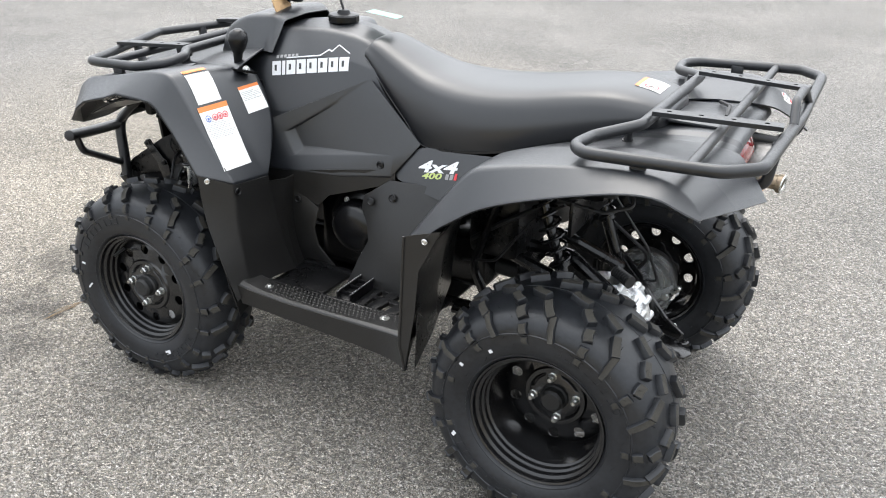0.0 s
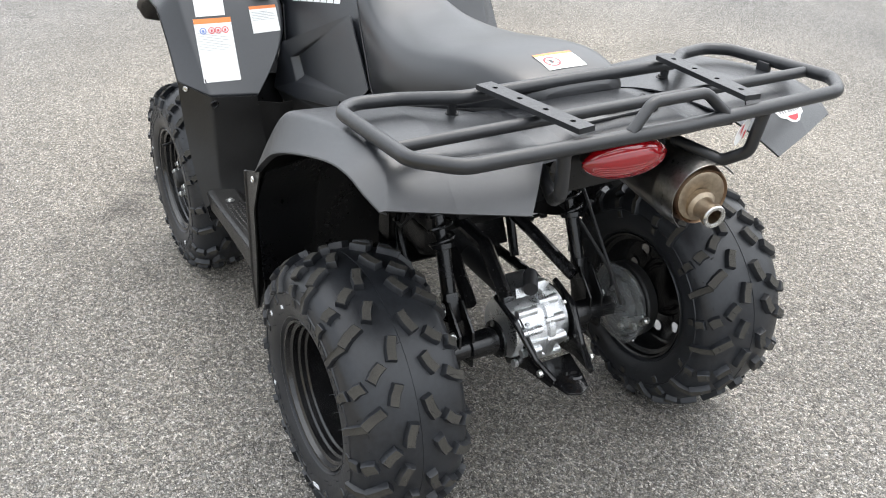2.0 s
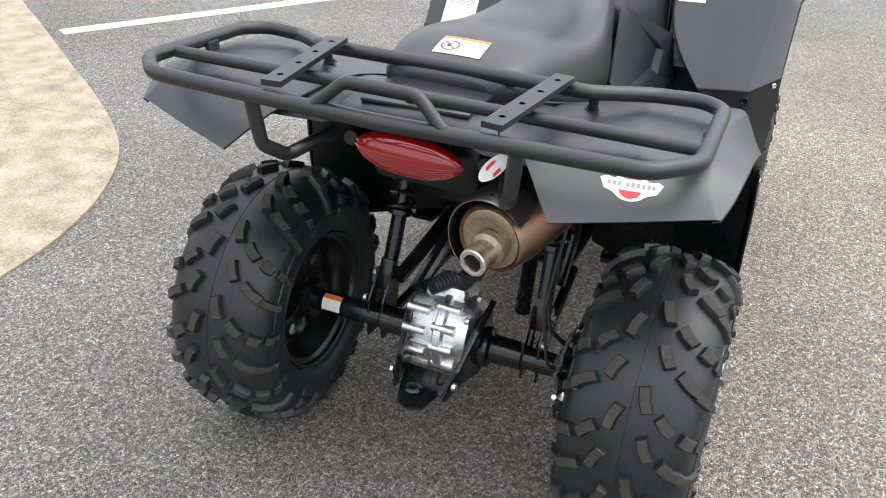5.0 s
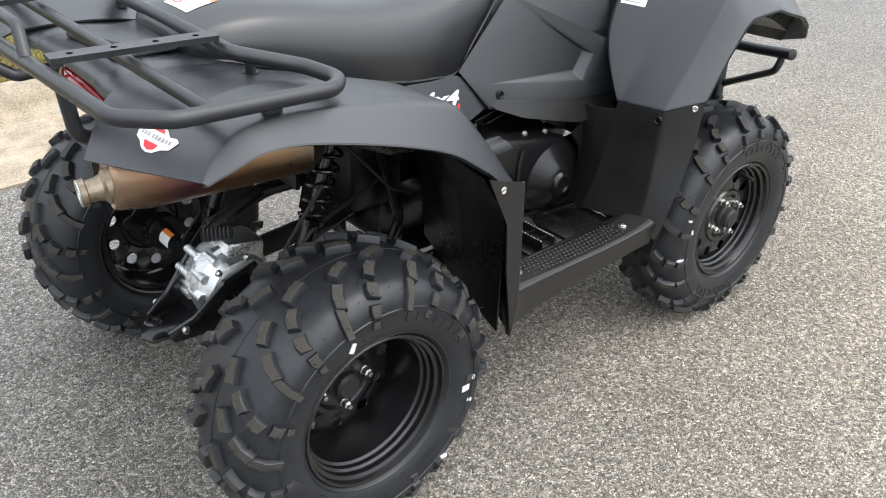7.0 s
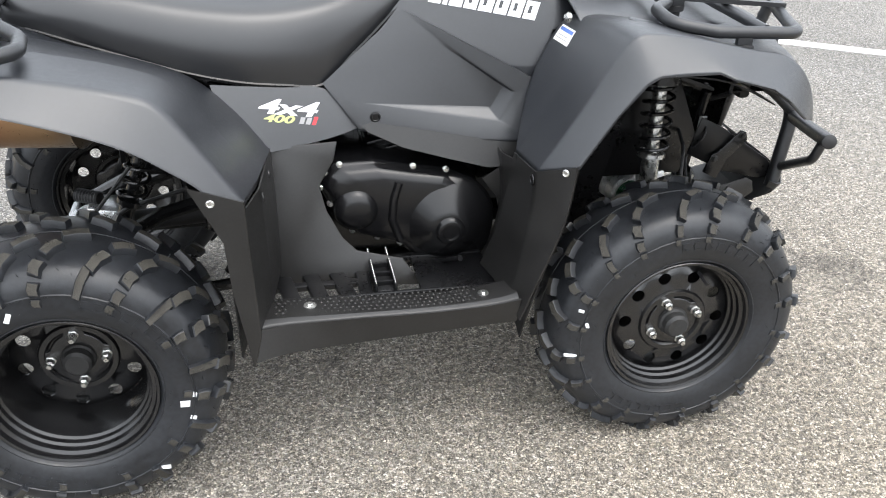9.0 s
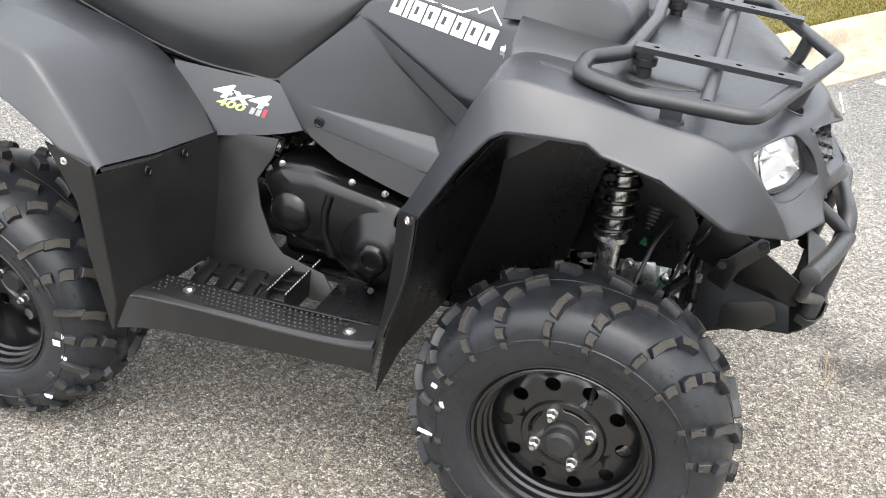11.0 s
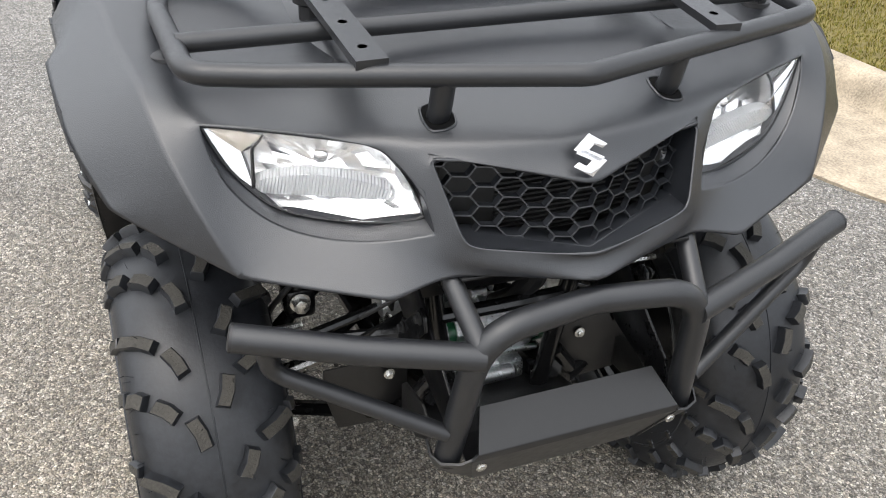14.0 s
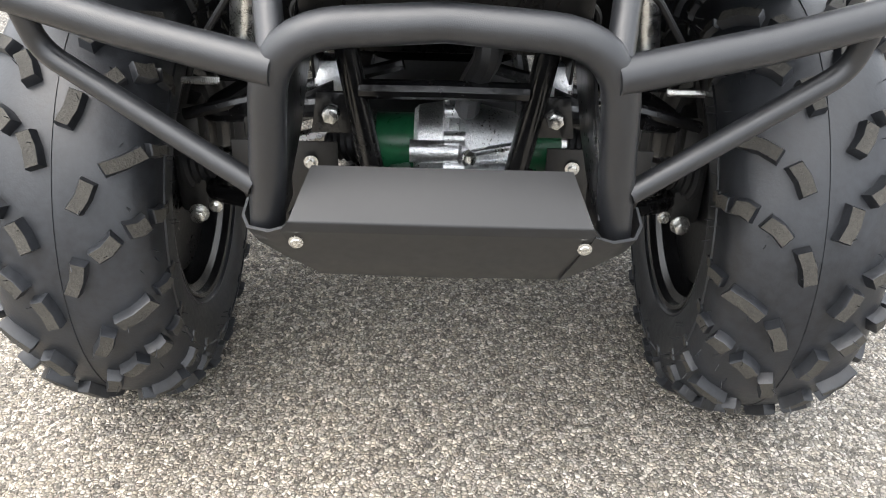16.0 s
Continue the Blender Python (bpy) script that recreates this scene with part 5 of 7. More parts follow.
def cage(verts, faces, creases, thick=0.004, name="", label=""):
    """A cage of facets, smoothed by subdivision, with the named edges kept crisp."""
    bm = bmesh.new()
    lay = bm.edges.layers.float.new("crease_edge")
    pin = bm.verts.layers.float.new("crease_vert")
    got = {k: bm.verts.new(p) for k, p in verts.items() if any(k in f.split() for f in faces)}
    for f in faces:
        bm.faces.new([got[k] for k in f.split()])
    bmesh.ops.recalc_face_normals(bm, faces=bm.faces)
    if got["t0"].link_faces[0].normal.z < 0:
        bmesh.ops.reverse_faces(bm, faces=bm.faces)
    for e in bm.edges:
        if len(e.link_faces) == 1:
            e[lay] = 1.0
    for k, vert in got.items():
        vert[pin] = PINS.get(k.rstrip("_"), 0.0)
    for line, amount in creases:
        ks = line.split()
        for a, b in zip(ks, ks[1:]):
            e = bm.edges.get((got[a], got[b])) if a in got and b in got else None
            if e:
                e[lay] = amount
    ob = part(name, bm, BLACK, atv, label, 180)
    sub = ob.modifiers.new("smooth", "SUBSURF")
    sub.levels = sub.render_levels = 4
    sol = ob.modifiers.new("wall", "SOLIDIFY")
    sol.thickness = thick
    sol.offset = -1
    return ob


def fender_inner(s, ob):
    lip = [[row[3], (row[3][0] + 0.004, row[3][1] - 0.014, row[3][2] - 0.004)] for row in FENDER]
    part("fender_lip", panel(lip, s, 0, 2, 0.003, 1), LINER, ob)
    under = [[(x + 0.012, 0.22, z - 0.03), (x + 0.008, 0.40, z - 0.014), (x + 0.002, 0.475, z - 0.010)] for x, z in
             ((1.0, 0.715), (1.065, 0.805), (1.115, 0.860), (1.20, 0.868), (1.31, 0.852), (1.42, 0.80))]
    part("wheel_liner", panel(under, s, 0.03, 3, 0.003), LINER, ob)
    # Recess from the fairing's opening in to the lamp.
    rim_pts = [V(FACE["a%d" % k], s) for k in range(1, 10)]
    lamp = [V(p, s) for p in LAMP]
    bm = bmesh.new()
    deep = [p + Vector((-0.004, 0, 0)) for p in lamp]
    skin(bm, [rim_pts, [a.lerp(b, 0.35) + Vector((-0.003, 0, 0)) for a, b in zip(rim_pts, deep)], deep, [p + Vector((-0.02, 0, 0)) for p in lamp]], closed=True)
    part("lamp_recess", bm, BLACK, ob, angle=50)
    # Scoop pressed into the top of the fender.
    bm = prism([(-0.03, -0.012), (0.035, -0.016), (0.05, 0.0), (0.03, 0.016), (-0.03, 0.010)], 0.003, pose(1.165, s * 0.36, 0.934, 0, 10, s * 20), 0.0012)
    part("fender_scoop", bm, BLACK, ob)


# Rows of the raised deck between the dash and the nose: centre, foot of the dash, shoulder, foot of the step.
DECK = (((1.058, 0.0, 0.985), (1.050, 0.166, 0.965), (1.058, 0.252, 0.933), (1.066, 0.292, 0.904)),
        ((1.130, 0.0, 0.962), (1.130, 0.150, 0.950), (1.135, 0.243, 0.925), (1.142, 0.290, 0.896)),
        ((1.235, 0.0, 0.925), (1.235, 0.124, 0.921), (1.235, 0.232, 0.912), (1.240, 0.284, 0.886)),
        ((1.330, 0.0, 0.910), (1.330, 0.124, 0.908), (1.330, 0.227, 0.902), (1.335, 0.264, 0.872)))


def front_fairing():
    """Fenders, lamp surrounds, hood and nose are one moulding."""
    v = dict(FACE)
    for tag, rows in (("r%dc%d", FENDER[:-1]), ("d%d%d", DECK)):
        for i, row in enumerate(rows):
            v.update({tag % (i, j): p for j, p in enumerate(row)})
    v.update({"r7c%d" % j: FENDER[-1][j] for j in (1, 2, 3)})
    v["tm"] = (1.425, 0.124, 0.895)
    v.update({k + "_": (p[0], -p[1], p[2]) for k, p in list(v.items())})
    half = ["r%dc%d~ r%dc%d~ r%dc%d~ r%dc%d~" % (i, j, i, j + 1, i + 1, j + 1, i + 1, j) for i in range(len(FENDER) - 1) for j in range(3)]
    half += ["t1~ r7c1~ a3~ n1~", "n1~ a3~ a4~ m1~", "r7c1~ r7c2~ a1~ a2~", "r7c1~ a2~ a3~", "r7c2~ c1~ a1~", "r7c2~ r7c3~ k6~ c1~", "c1~ k6~ f2~ c2~",
             "a1~ c1~ c2~ a9~", "a9~ c2~ p1~ a8~", "c2~ f2~ p1~", "a8~ p1~ p2~ a7~", "a7~ p2~ p3~ a6~", "a4~ a5~ g1~ m1~", "a5~ a6~ g2~ g1~", "a6~ p3~ q3~ g2~"]
    for i in range(len(DECK) - 1):
        half += [line % (i, i, i + 1, i + 1) for line in ("d%d0 d%d1~ d%d1~ d%d0", "d%d1~ d%d2~ d%d2~ d%d1~", "d%d2~ d%d3~ d%d3~ d%d2~")]
    half += ["d30 d31~ tm~ t0", "d31~ d32~ t1~ tm~", "d32~ d33~ t1~", "t0 tm~ t1~ n1~ n0", "n0 n1~ m1~ m0", "m0 m1~ g1~ g0", "g2~ q3~ p4 g3", "q3~ p3~ p4"]
    folds = [("r0c2~ r1c2~ r2c2~ r3c2~ r4c2~ r5c2~ r6c2~ r7c2~", 1.0), ("r0c1~ r1c1~ r2c1~", 0.5), ("r7c2~ c1~ c2~ p1~", 1.0), ("r3c0~ r3c1~ r3c2~", 0.1), ("a4~ a5~ a6~", 0.5),
             ("t1~ n1~", 0.5), ("n1~ n0", 0.2), ("m1~ m0", 0.35), ("d02~ d12~ d22~ d32~ t1~", 0.45), ("d01~ d11~ d21~", 0.3)]
    faces = [line.replace("r7c0~", "t1~").replace("~", e) for e in ("", "_") for line in half]
    creases = [(line.replace("~", e), amount) for e in ("", "_") for line, amount in folds]
    ob = cage(v, faces, creases, name="front_fairing", label="matte black plastic front fenders, hood and nose in one moulding")
    dep = bpy.context.evaluated_depsgraph_get()
    tree = BVHTree.FromObject(ob, dep)
    for s in (-1, 1):
        PANELS[("front", s)] = ob.evaluated_get(dep).to_mesh().copy()
        fender_inner(s, ob)
        # The rack's posts enter flat patches painted as the slots' shade, with a moulded rim.
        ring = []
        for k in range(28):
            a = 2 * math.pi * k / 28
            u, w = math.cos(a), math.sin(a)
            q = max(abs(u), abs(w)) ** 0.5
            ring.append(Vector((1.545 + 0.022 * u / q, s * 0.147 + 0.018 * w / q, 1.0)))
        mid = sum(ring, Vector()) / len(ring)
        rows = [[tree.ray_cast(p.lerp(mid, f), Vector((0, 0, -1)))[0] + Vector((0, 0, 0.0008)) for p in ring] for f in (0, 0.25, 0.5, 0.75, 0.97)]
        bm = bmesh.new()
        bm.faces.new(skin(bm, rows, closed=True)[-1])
        part("post_slot_shade", bm, SLOT_SHADE, ob)
        part("slot_rim", tube(rows[0], 0.0014, 0, 6, closed=True), BLACK, ob)
        part("cowl_bolt", bolt((1.046, s * 0.250, 0.918), (-1, s * 0.25, 0.1), 0.009, 0.008, 1.3), ZINC, ob, "zinc bolt")


front_fairing()


def headlight(s):
    loop = []
    for i in range(9):
        # A smooth curve through the corners, but for the sharp outer one and the tight lower one.
        q0, q1, q2, q3 = (V(LAMP[(i + k) % 9], s) for k in (-1, 0, 1, 2))
        t1 = (q2 - q0) * (0.0 if i == 0 else 0.25 if i == 5 else 0.5)
        t2 = (q3 - q1) * (0.0 if i == 8 else 0.25 if i == 4 else 0.5)
        for k in range(5):
            u = k / 5
            loop.append(q1 * (2 * u ** 3 - 3 * u ** 2 + 1) + t1 * (u ** 3 - 2 * u ** 2 + u) + q2 * (3 * u ** 2 - 2 * u ** 3) + t2 * (u ** 3 - u ** 2))
    c = sum(loop, Vector()) / len(loop)
    fwd = Vector((0.93, -s * 0.28 * -1, 0.18)).normalized()
    bm = bmesh.new()
    rows = [[p + fwd * 0.0 for p in loop]]
    for f, h in ((0.12, 0.006), (0.35, 0.012), (0.65, 0.016), (0.9, 0.018)):
        rows.append([p.lerp(c, f) + fwd * h for p in loop])
    vs = skin(bm, rows, closed=True)
    bm.faces.new(vs[-1])
    bmesh.ops.recalc_face_normals(bm, faces=bm.faces)
    bmesh.ops.solidify(bm, geom=bm.faces[:], thickness=0.0025)
    lens = part("headlight", bm, LENS, atv, "clear headlight with chrome reflector", 60)
    lens.visible_shadow = False
    # Reflector: stepped strips that lean back towards the top.
    z0, z1 = min(p.z for p in loop), max(p.z for p in loop)
    up = Vector((0, 0, 1))
    side_v = fwd.cross(up).normalized()

    def back(p, k, stepped):
        step = 0.005 * stepped * (int((p - c).dot(side_v) / 0.017 + 40) % 2)
        return p - fwd * (0.008 + 0.042 * max(0, (p.z - z0) / (z1 - z0)) * k + step)

    bm = bmesh.new()
    rows = [[p - fwd * 0.004 for p in loop]]
    for f, k, stepped in ((0.04, 0.3, 0), (0.09, 0.7, 0), (0.16, 1.0, 0), (0.3, 1.0, 1), (0.5, 1.0, 1), (0.7, 1.0, 1), (0.9, 1.0, 1)):
        rows.append([back(p.lerp(c, f), k, stepped) for p in loop])
    vs = skin(bm, rows, closed=True)
    bm.faces.new(vs[-1])
    part("reflector", bm, REFLECTOR, lens, "bright aluminised reflector", 14)
    # Fluted bowl low in the lamp.
    flutes = bmesh.new()
    for k in range(44):
        u = -1 + 2 * k / 43
        a = c + side_v * (0.080 * u) - fwd * 0.007 - up * (0.006 * u * s)
        top = -0.024 + 0.024 * math.sqrt(max(0, 1 - u * u))
        sweep(flutes, [a + up * top - fwd * 0.012, a + up * (top - 0.006), a + up * -0.031 + side_v * 0.004], 0.0021, 5)
    tagged(part("lens_fluting", flutes, FLUTE, lens), kind="stuff")
    bulb = lathe([(0, 0.0), (0, 0.013), (0.010, 0.014), (0.014, 0.009), (0.028, 0.008), (0.034, 0.0)], c - fwd * 0.062 + up * 0.010, fwd, 20)
    # Dark seam between the main reflector and the chrome wedge at the outer corner.
    seam = [V(LAMP[0], s).lerp(V(LAMP[3], s), 0.34) - fwd * 0.006 - up * 0.004, V(LAMP[0], s).lerp(V(LAMP[3], s), 0.27) - fwd * 0.004 - up * 0.020, V(LAMP[8], s).lerp(V(LAMP[7], s), 0.45) - fwd * 0.003]
    part("reflector_seam", tube(seam, 0.0022, 0.01, 6), LINER, lens)
    wedge = bmesh.new()
    wp = [V(LAMP[0], s) - fwd * 0.002, seam[0] + fwd * 0.001, seam[1] + fwd * 0.002, seam[2], V(LAMP[8], s) - fwd * 0.001]
    wc = sum(wp, Vector()) / 5 - fwd * 0.008
    for i in range(5):
        wedge.faces.new([wedge.verts.new(p) for p in (wp[i], wp[(i + 1) % 5], wc)])
    part("reflector_wedge", wedge, CHROME, lens, "chrome wedge", 5)
    part("bulb_shield", bulb, CHROME, lens, "chrome bulb shield", 40)
    rimline = tube([p + fwd * 0.001 for p in loop], 0.0018, seg=6, closed=True)
    part("lens_gasket", rimline, LINER, lens)


for side in (-1, 1):
    headlight(side)




def inside(poly, x, y):
    odd = False
    for (x0, y0), (x1, y1) in zip(poly, poly[1:] + poly[:1]):
        if (y0 > y) != (y1 > y) and x < (x1 - x0) * (y - y0) / (y1 - y0) + x0:
            odd = not odd
    return odd


def grille():
    poly = [(-0.175, 0.838), (0.0, 0.806), (0.175, 0.838), (0.146, 0.738), (0.0, 0.722), (-0.146, 0.738)]

    def at(y, z, d=0.0):
        return Vector((1.655 - 0.36 * abs(y) - 0.026 + (0.80 - z) * 0.30 - d, y, z))

    bm = bmesh.new()
    r = 0.0177
    hexes = []
    for i in range(-9, 10):
        for j in range(-6, 7):
            y, z = i * r * 1.5, 0.778 + (j + (0.5 if i % 2 else 0)) * r * math.sqrt(3) * 0.70
            if inside([(a * (1.0 if b > 0.78 else 1.12), 0.785 + (b - 0.785) * (1.0 if b > 0.78 else 1.35)) for a, b in poly], y, z):
                hexes.append((y, z))
    for y, z in hexes:
        ring = [(math.cos(math.pi * k / 3), 0.70 * math.sin(math.pi * k / 3)) for k in range(6)]
        o = [at(y + 0.985 * r * a, z + 0.99 * r * b) for a, b in ring]
        n = [at(y + 0.945 * r * a, z + 0.93 * r * b) for a, b in ring]
        d = [p + Vector((-0.010, 0, 0)) for p in n]
        skin(bm, [o, n, d], closed=True)
    ob = part("grille", bm, BLACK, atv, "black honeycomb grille", 20)
    mouth = [FACE[k] for k in ("g1", "g0")] + [V(FACE[k], -1) for k in ("g1", "g2")] + [FACE[k] for k in ("g3", "g2")]
    mouth = [Vector(p) + Vector((-0.003, 0, 0)) for p in mouth]
    bez = bmesh.new()
    skin(bez, [mouth, [p + Vector((-0.018, -0.010 * p.y, (0.776 - p.z) * 0.03)) for p in mouth], [p + Vector((-0.050, -0.02 * p.y, (0.776 - p.z) * 0.05)) for p in mouth]], closed=True)
    part("grille_bezel", bez, BLACK, ob, "deep matte black bezel", 25)
    frame_pts = [at(y, z, -0.002) for y, z in poly]
    part("grille_frame", tube(frame_pts, 0.004, 0.012, 8, closed=True), BLACK, ob)
    back = block((0.03, 0.30, 0.16), pose(1.545, 0, 0.76), 0.01)
    part("radiator", back, DARK, atv, "dark radiator behind the grille")
    fins = bmesh.new()
    for k in range(14):
        block((0.006, 0.20, 0.0025), pose(1.563, 0.02, 0.69 + 0.0065 * k), 0, fins)
    tagged(part("radiator_core", fins, FINS, ob), kind="stuff")
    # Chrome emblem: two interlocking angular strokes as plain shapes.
    em = bmesh.new()
    m = basis((1.636, -0.004, 0.832), (0, 1.12, 0), (-0.42, 0, 1))
    for sg in (1, -1):
        out = [(0.0, 0.024), (0.022, 0.010), (0.015, 0.0055), (0.006, 0.011), (-0.001, 0.006), (0.018, -0.004), (0.010, -0.009), (-0.020, 0.008)]
        prism([(sg * a, sg * b) for a, b in out][::sg], 0.004, m, 0.001, em)
    part("emblem", em, CHROME, ob, "chrome emblem")


grille()


def bumper():
    hoop = tube([(1.655, -0.166, 0.452), (1.690, -0.144, 0.660), (1.676, 0.0, 0.666), (1.690, 0.144, 0.660), (1.655, 0.166, 0.452)], 0.0170, [0, 0.07, 0, 0.07, 0], 18, n=8)
    ob = part("front_bumper", hoop, TUBE, atv, "black tubular steel front bumper")
    for s in (-1, 1):
        part("bumper_arm", tube([(1.690, s * 0.140, 0.628), (1.655, s * 0.275, 0.646), (1.618, s * 0.402, 0.668)], 0.0165, 0, 16), TUBE, ob)
        part("arm_cap", lathe([(0, 0.0168), (0.003, 0.0164), (0.005, 0.013), (0.0052, 0)], (1.618, s * 0.402, 0.668), (-0.28, s, 0.17), 20), BOOT, ob)
        part("bumper_brace", tube([(1.625, s * 0.372, 0.655), (1.615, s * 0.365, 0.610), (1.668, s * 0.172, 0.506)], 0.0110, 0.035, 12), TUBE, ob)
        part("bumper_stay", tube([(1.684, s * 0.143, 0.640), (1.625, s * 0.155, 0.690), (1.56, s * 0.155, 0.74)], 0.0125, 0.02, 12), TUBE, ob)
        part("plate_bolt", bolt((1.688, s * 0.134, 0.458), (0.9, 0, -0.1), 0.005, 0.002, 1.4), ZINC, ob, "zinc bolt")
    rows = [[(1.648, 0.122, 0.517), (1.692, 0.140, 0.481), (1.690, 0.148, 0.470), (1.640, 0.122, 0.389), (1.55, 0.11, 0.375), (1.30, 0.13, 0.285), (0.45, 0.15, 0.285)],
            [(1.648, 0.0, 0.517), (1.692, 0.0, 0.481), (1.690, 0.0, 0.470), (1.640, 0.0, 0.387), (1.55, 0.0, 0.372), (1.30, 0.0, 0.282), (0.45, 0.0, 0.282)],
            [(1.648, -0.122, 0.517), (1.692, -0.140, 0.481), (1.690, -0.148, 0.470), (1.640, -0.122, 0.389), (1.55, -0.11, 0.375), (1.30, -0.13, 0.285), (0.45, -0.15, 0.285)]]
    part("skid_plate", panel(rows, 1, 0.004, 3, 0.004, 1), PLATE, ob, "black skid plate with folded lip", 25)
    for s in (-1, 1):
        # An ear of the plate wraps the foot of the hoop.
        ear = [[(1.690, s * 0.142, 0.474), (1.686, s * 0.160, 0.466), (1.674, s * 0.182, 0.463), (1.656, s * 0.190, 0.466), (1.636, s * 0.188, 0.474)],
               [(1.642, s * 0.120, 0.392), (1.650, s * 0.150, 0.415), (1.655, s * 0.176, 0.436), (1.652, s * 0.184, 0.448), (1.634, s * 0.182, 0.456)]]
        bm = bmesh.new()
        skin(bm, [[Vector(p) for p in r] for r in ear])
        bm.normal_update()
        bmesh.ops.solidify(bm, geom=bm.faces[:], thickness=0.003)
        part("plate_ear", bm, PLATE, ob, angle=60)


bumper()


# -- drive train and frame --
def front_end():
    fr = part("front_frame", tube([(1.438, -0.070, 0.335), (1.440, -0.098, 0.49), (1.455, -0.130, 0.70)], 0.0140, 0, 12), FRAME, atv, "gloss black welded tube frame")
    part("frame_tube", tube([(1.438, 0.076, 0.335), (1.440, 0.104, 0.49), (1.455, 0.134, 0.70)], 0.0140, 0, 12), FRAME, fr)
    part("cross_member", tube([(1.445, -0.095, 0.508), (1.452, 0.0, 0.512), (1.445, 0.095, 0.508)], 0.011, 0, 10), FRAME, fr)
    part("cross_member", tube([(1.458, -0.11, 0.60), (1.458, 0.11, 0.60)], 0.010, 0, 10), FRAME, fr)
    for s in (-1, 1):
        part("lower_rail", tube([(1.44, s * 0.10, 0.36), (1.30, s * 0.12, 0.31), (0.90, s * 0.14, 0.30), (0.35, s * 0.14, 0.31)], 0.015, 0.05, 10), FRAME, fr)
        part("upper_rail", tube([(1.47, s * 0.12, 0.70), (1.20, s * 0.12, 0.80), (0.95, s * 0.11, 0.78), (0.55, s * 0.11, 0.72), (0.18, s * 0.14, 0.80), (-0.22, s * 0.13, 0.84)], 0.014, 0.05, 10), FRAME, fr)
        # Wishbones.
        for nm, za, zb, ya, yb in (("lower_arm", 0.325, 0.285, 0.13, 0.335), ("upper_arm", 0.475, 0.40, 0.135, 0.325)):
            arm = tube([(1.425, s * ya, za), (1.29, s * yb, zb), (1.15, s * ya, za + 0.005)], 0.0125, 0.03, 10)
            part(nm, arm, FRAME, atv, "gloss black steel wishbone")
        part("arm_bolt", bolt((1.442, s * 0.128, 0.477), (1, 0, 0), 0.010, 0.012, 1.3), ZINC, fr, "zinc bolt")
        part("knuckle", block((0.05, 0.045, 0.17), pose(1.275, s * 0.345, 0.335), 0.012), DARK, atv)
        part("ball_joint_bolt", bolt((1.315, s * 0.335, 0.262), (1, 0, 0), 0.010, 0.014, 1.4), ZINC, atv, "zinc bolt")
        part("tie_rod", tube([(1.345, s * 0.05, 0.50), (1.335, s * 0.33, 0.42)], 0.008, 0, 8), FRAME, atv)
        part("drive_shaft", tube([(1.29, s * 0.12, 0.385), (1.275, s * 0.36, 0.315)], 0.012, 0, 10), STEEL, atv)
        inner = 0.098 if s > 0 else -0.034
        part("cv_cup", lathe([(0, 0.03), (0.002, 0.039), (0.052, 0.039), (0.058, 0.034), (0.060, 0.0)], (1.335, inner, 0.388), (0, s, 0), 32), GREEN, atv, "green painted joint cup")
        bell = [(0.0, 0.034)]
        for k in range(6):
            bell += [(0.006 + 0.010 * k, 0.034 - 0.003 * k), (0.011 + 0.010 * k, 0.029 - 0.003 * k)]
        part("boot", lathe(bell, (1.325, inner + s * 0.058, 0.386), (-0.12, s, -0.22), 24), BOOT, atv, "ribbed rubber boot")
        part("boot_outer", lathe([(a * 0.9, r) for a, r in bell], (1.278, s * 0.352, 0.318), (0.03, -s, 0.2), 24), BOOT, atv)
        part("boot_clip", tube([(1.325, inner + s * 0.066, 0.350), (1.352, inner + s * 0.066, 0.386), (1.325, inner + s * 0.066, 0.424)], 0.0022, 0.02, 6), ZINC, atv)
        shock(s, (1.272, 0.260, 0.470), (1.288, 0.222, 0.790), "front_shock")
        part("shock_foot_bolt", bolt((1.318, s * 0.268, 0.487), (1, 0, 0), 0.012, 0.014, 1.3), ZINC, atv, "zinc bolt")
        part("shock_clevis", block((0.060, 0.046, 0.05), pose(1.285, s * 0.266, 0.480), 0.008), FRAME, atv)
        pl = prism([(0, 0), (0.13, 0), (0.13, -0.045), (0.11, -0.12), (0.02, -0.125), (0, -0.10)], 0.003, basis((1.402, s * 0.128, 0.419), (0, s, 0), (0.05, 0, 1)), 0.001)
        part("arm_guard", pl, BOARD, atv, "black plastic suspension guard")
        part("guard_bolt", bolt((1.409, s * 0.160, 0.395), (1, 0, 0), 0.006, 0.006, 1.5), ZINC, atv, "zinc bolt")
        part("guard_bolt", bolt((1.36, s * 0.298, 0.300), (1, 0, 0), 0.006, 0.006, 1.5), ZINC, atv, "zinc bolt")
        spring_wire(s)
        tower = prism([(1.18, 0.50), (1.40, 0.50), (1.43, 0.60), (1.36, 0.76), (1.22, 0.76)], 0.004, basis((0, s * 0.150, 0), (1, 0, 0), (0, 0, 1)), 0.001)
        part("shock_tower", tower, LINER, fr)
        part("boot_band", lathe([(0, 0.0405), (0.009, 0.0405)], (1.333, inner + s * 0.050, 0.388), (0, s, 0), 32), ZINC, atv, "steel boot clamp")
        part("lower_mount", tube([(1.44, s * 0.10, 0.40), (1.43, s * 0.135, 0.35), (1.40, s * 0.14, 0.32)], 0.012, 0.02, 10), FRAME, fr)
        part("upper_mount", prism([(-0.03, -0.02), (0.03, -0.02), (0.022, 0.03), (-0.022, 0.03)], 0.006, basis((1.438, s * 0.122, 0.472), (0, 1, 0), (0, 0, 1)), 0.001), FRAME, fr)
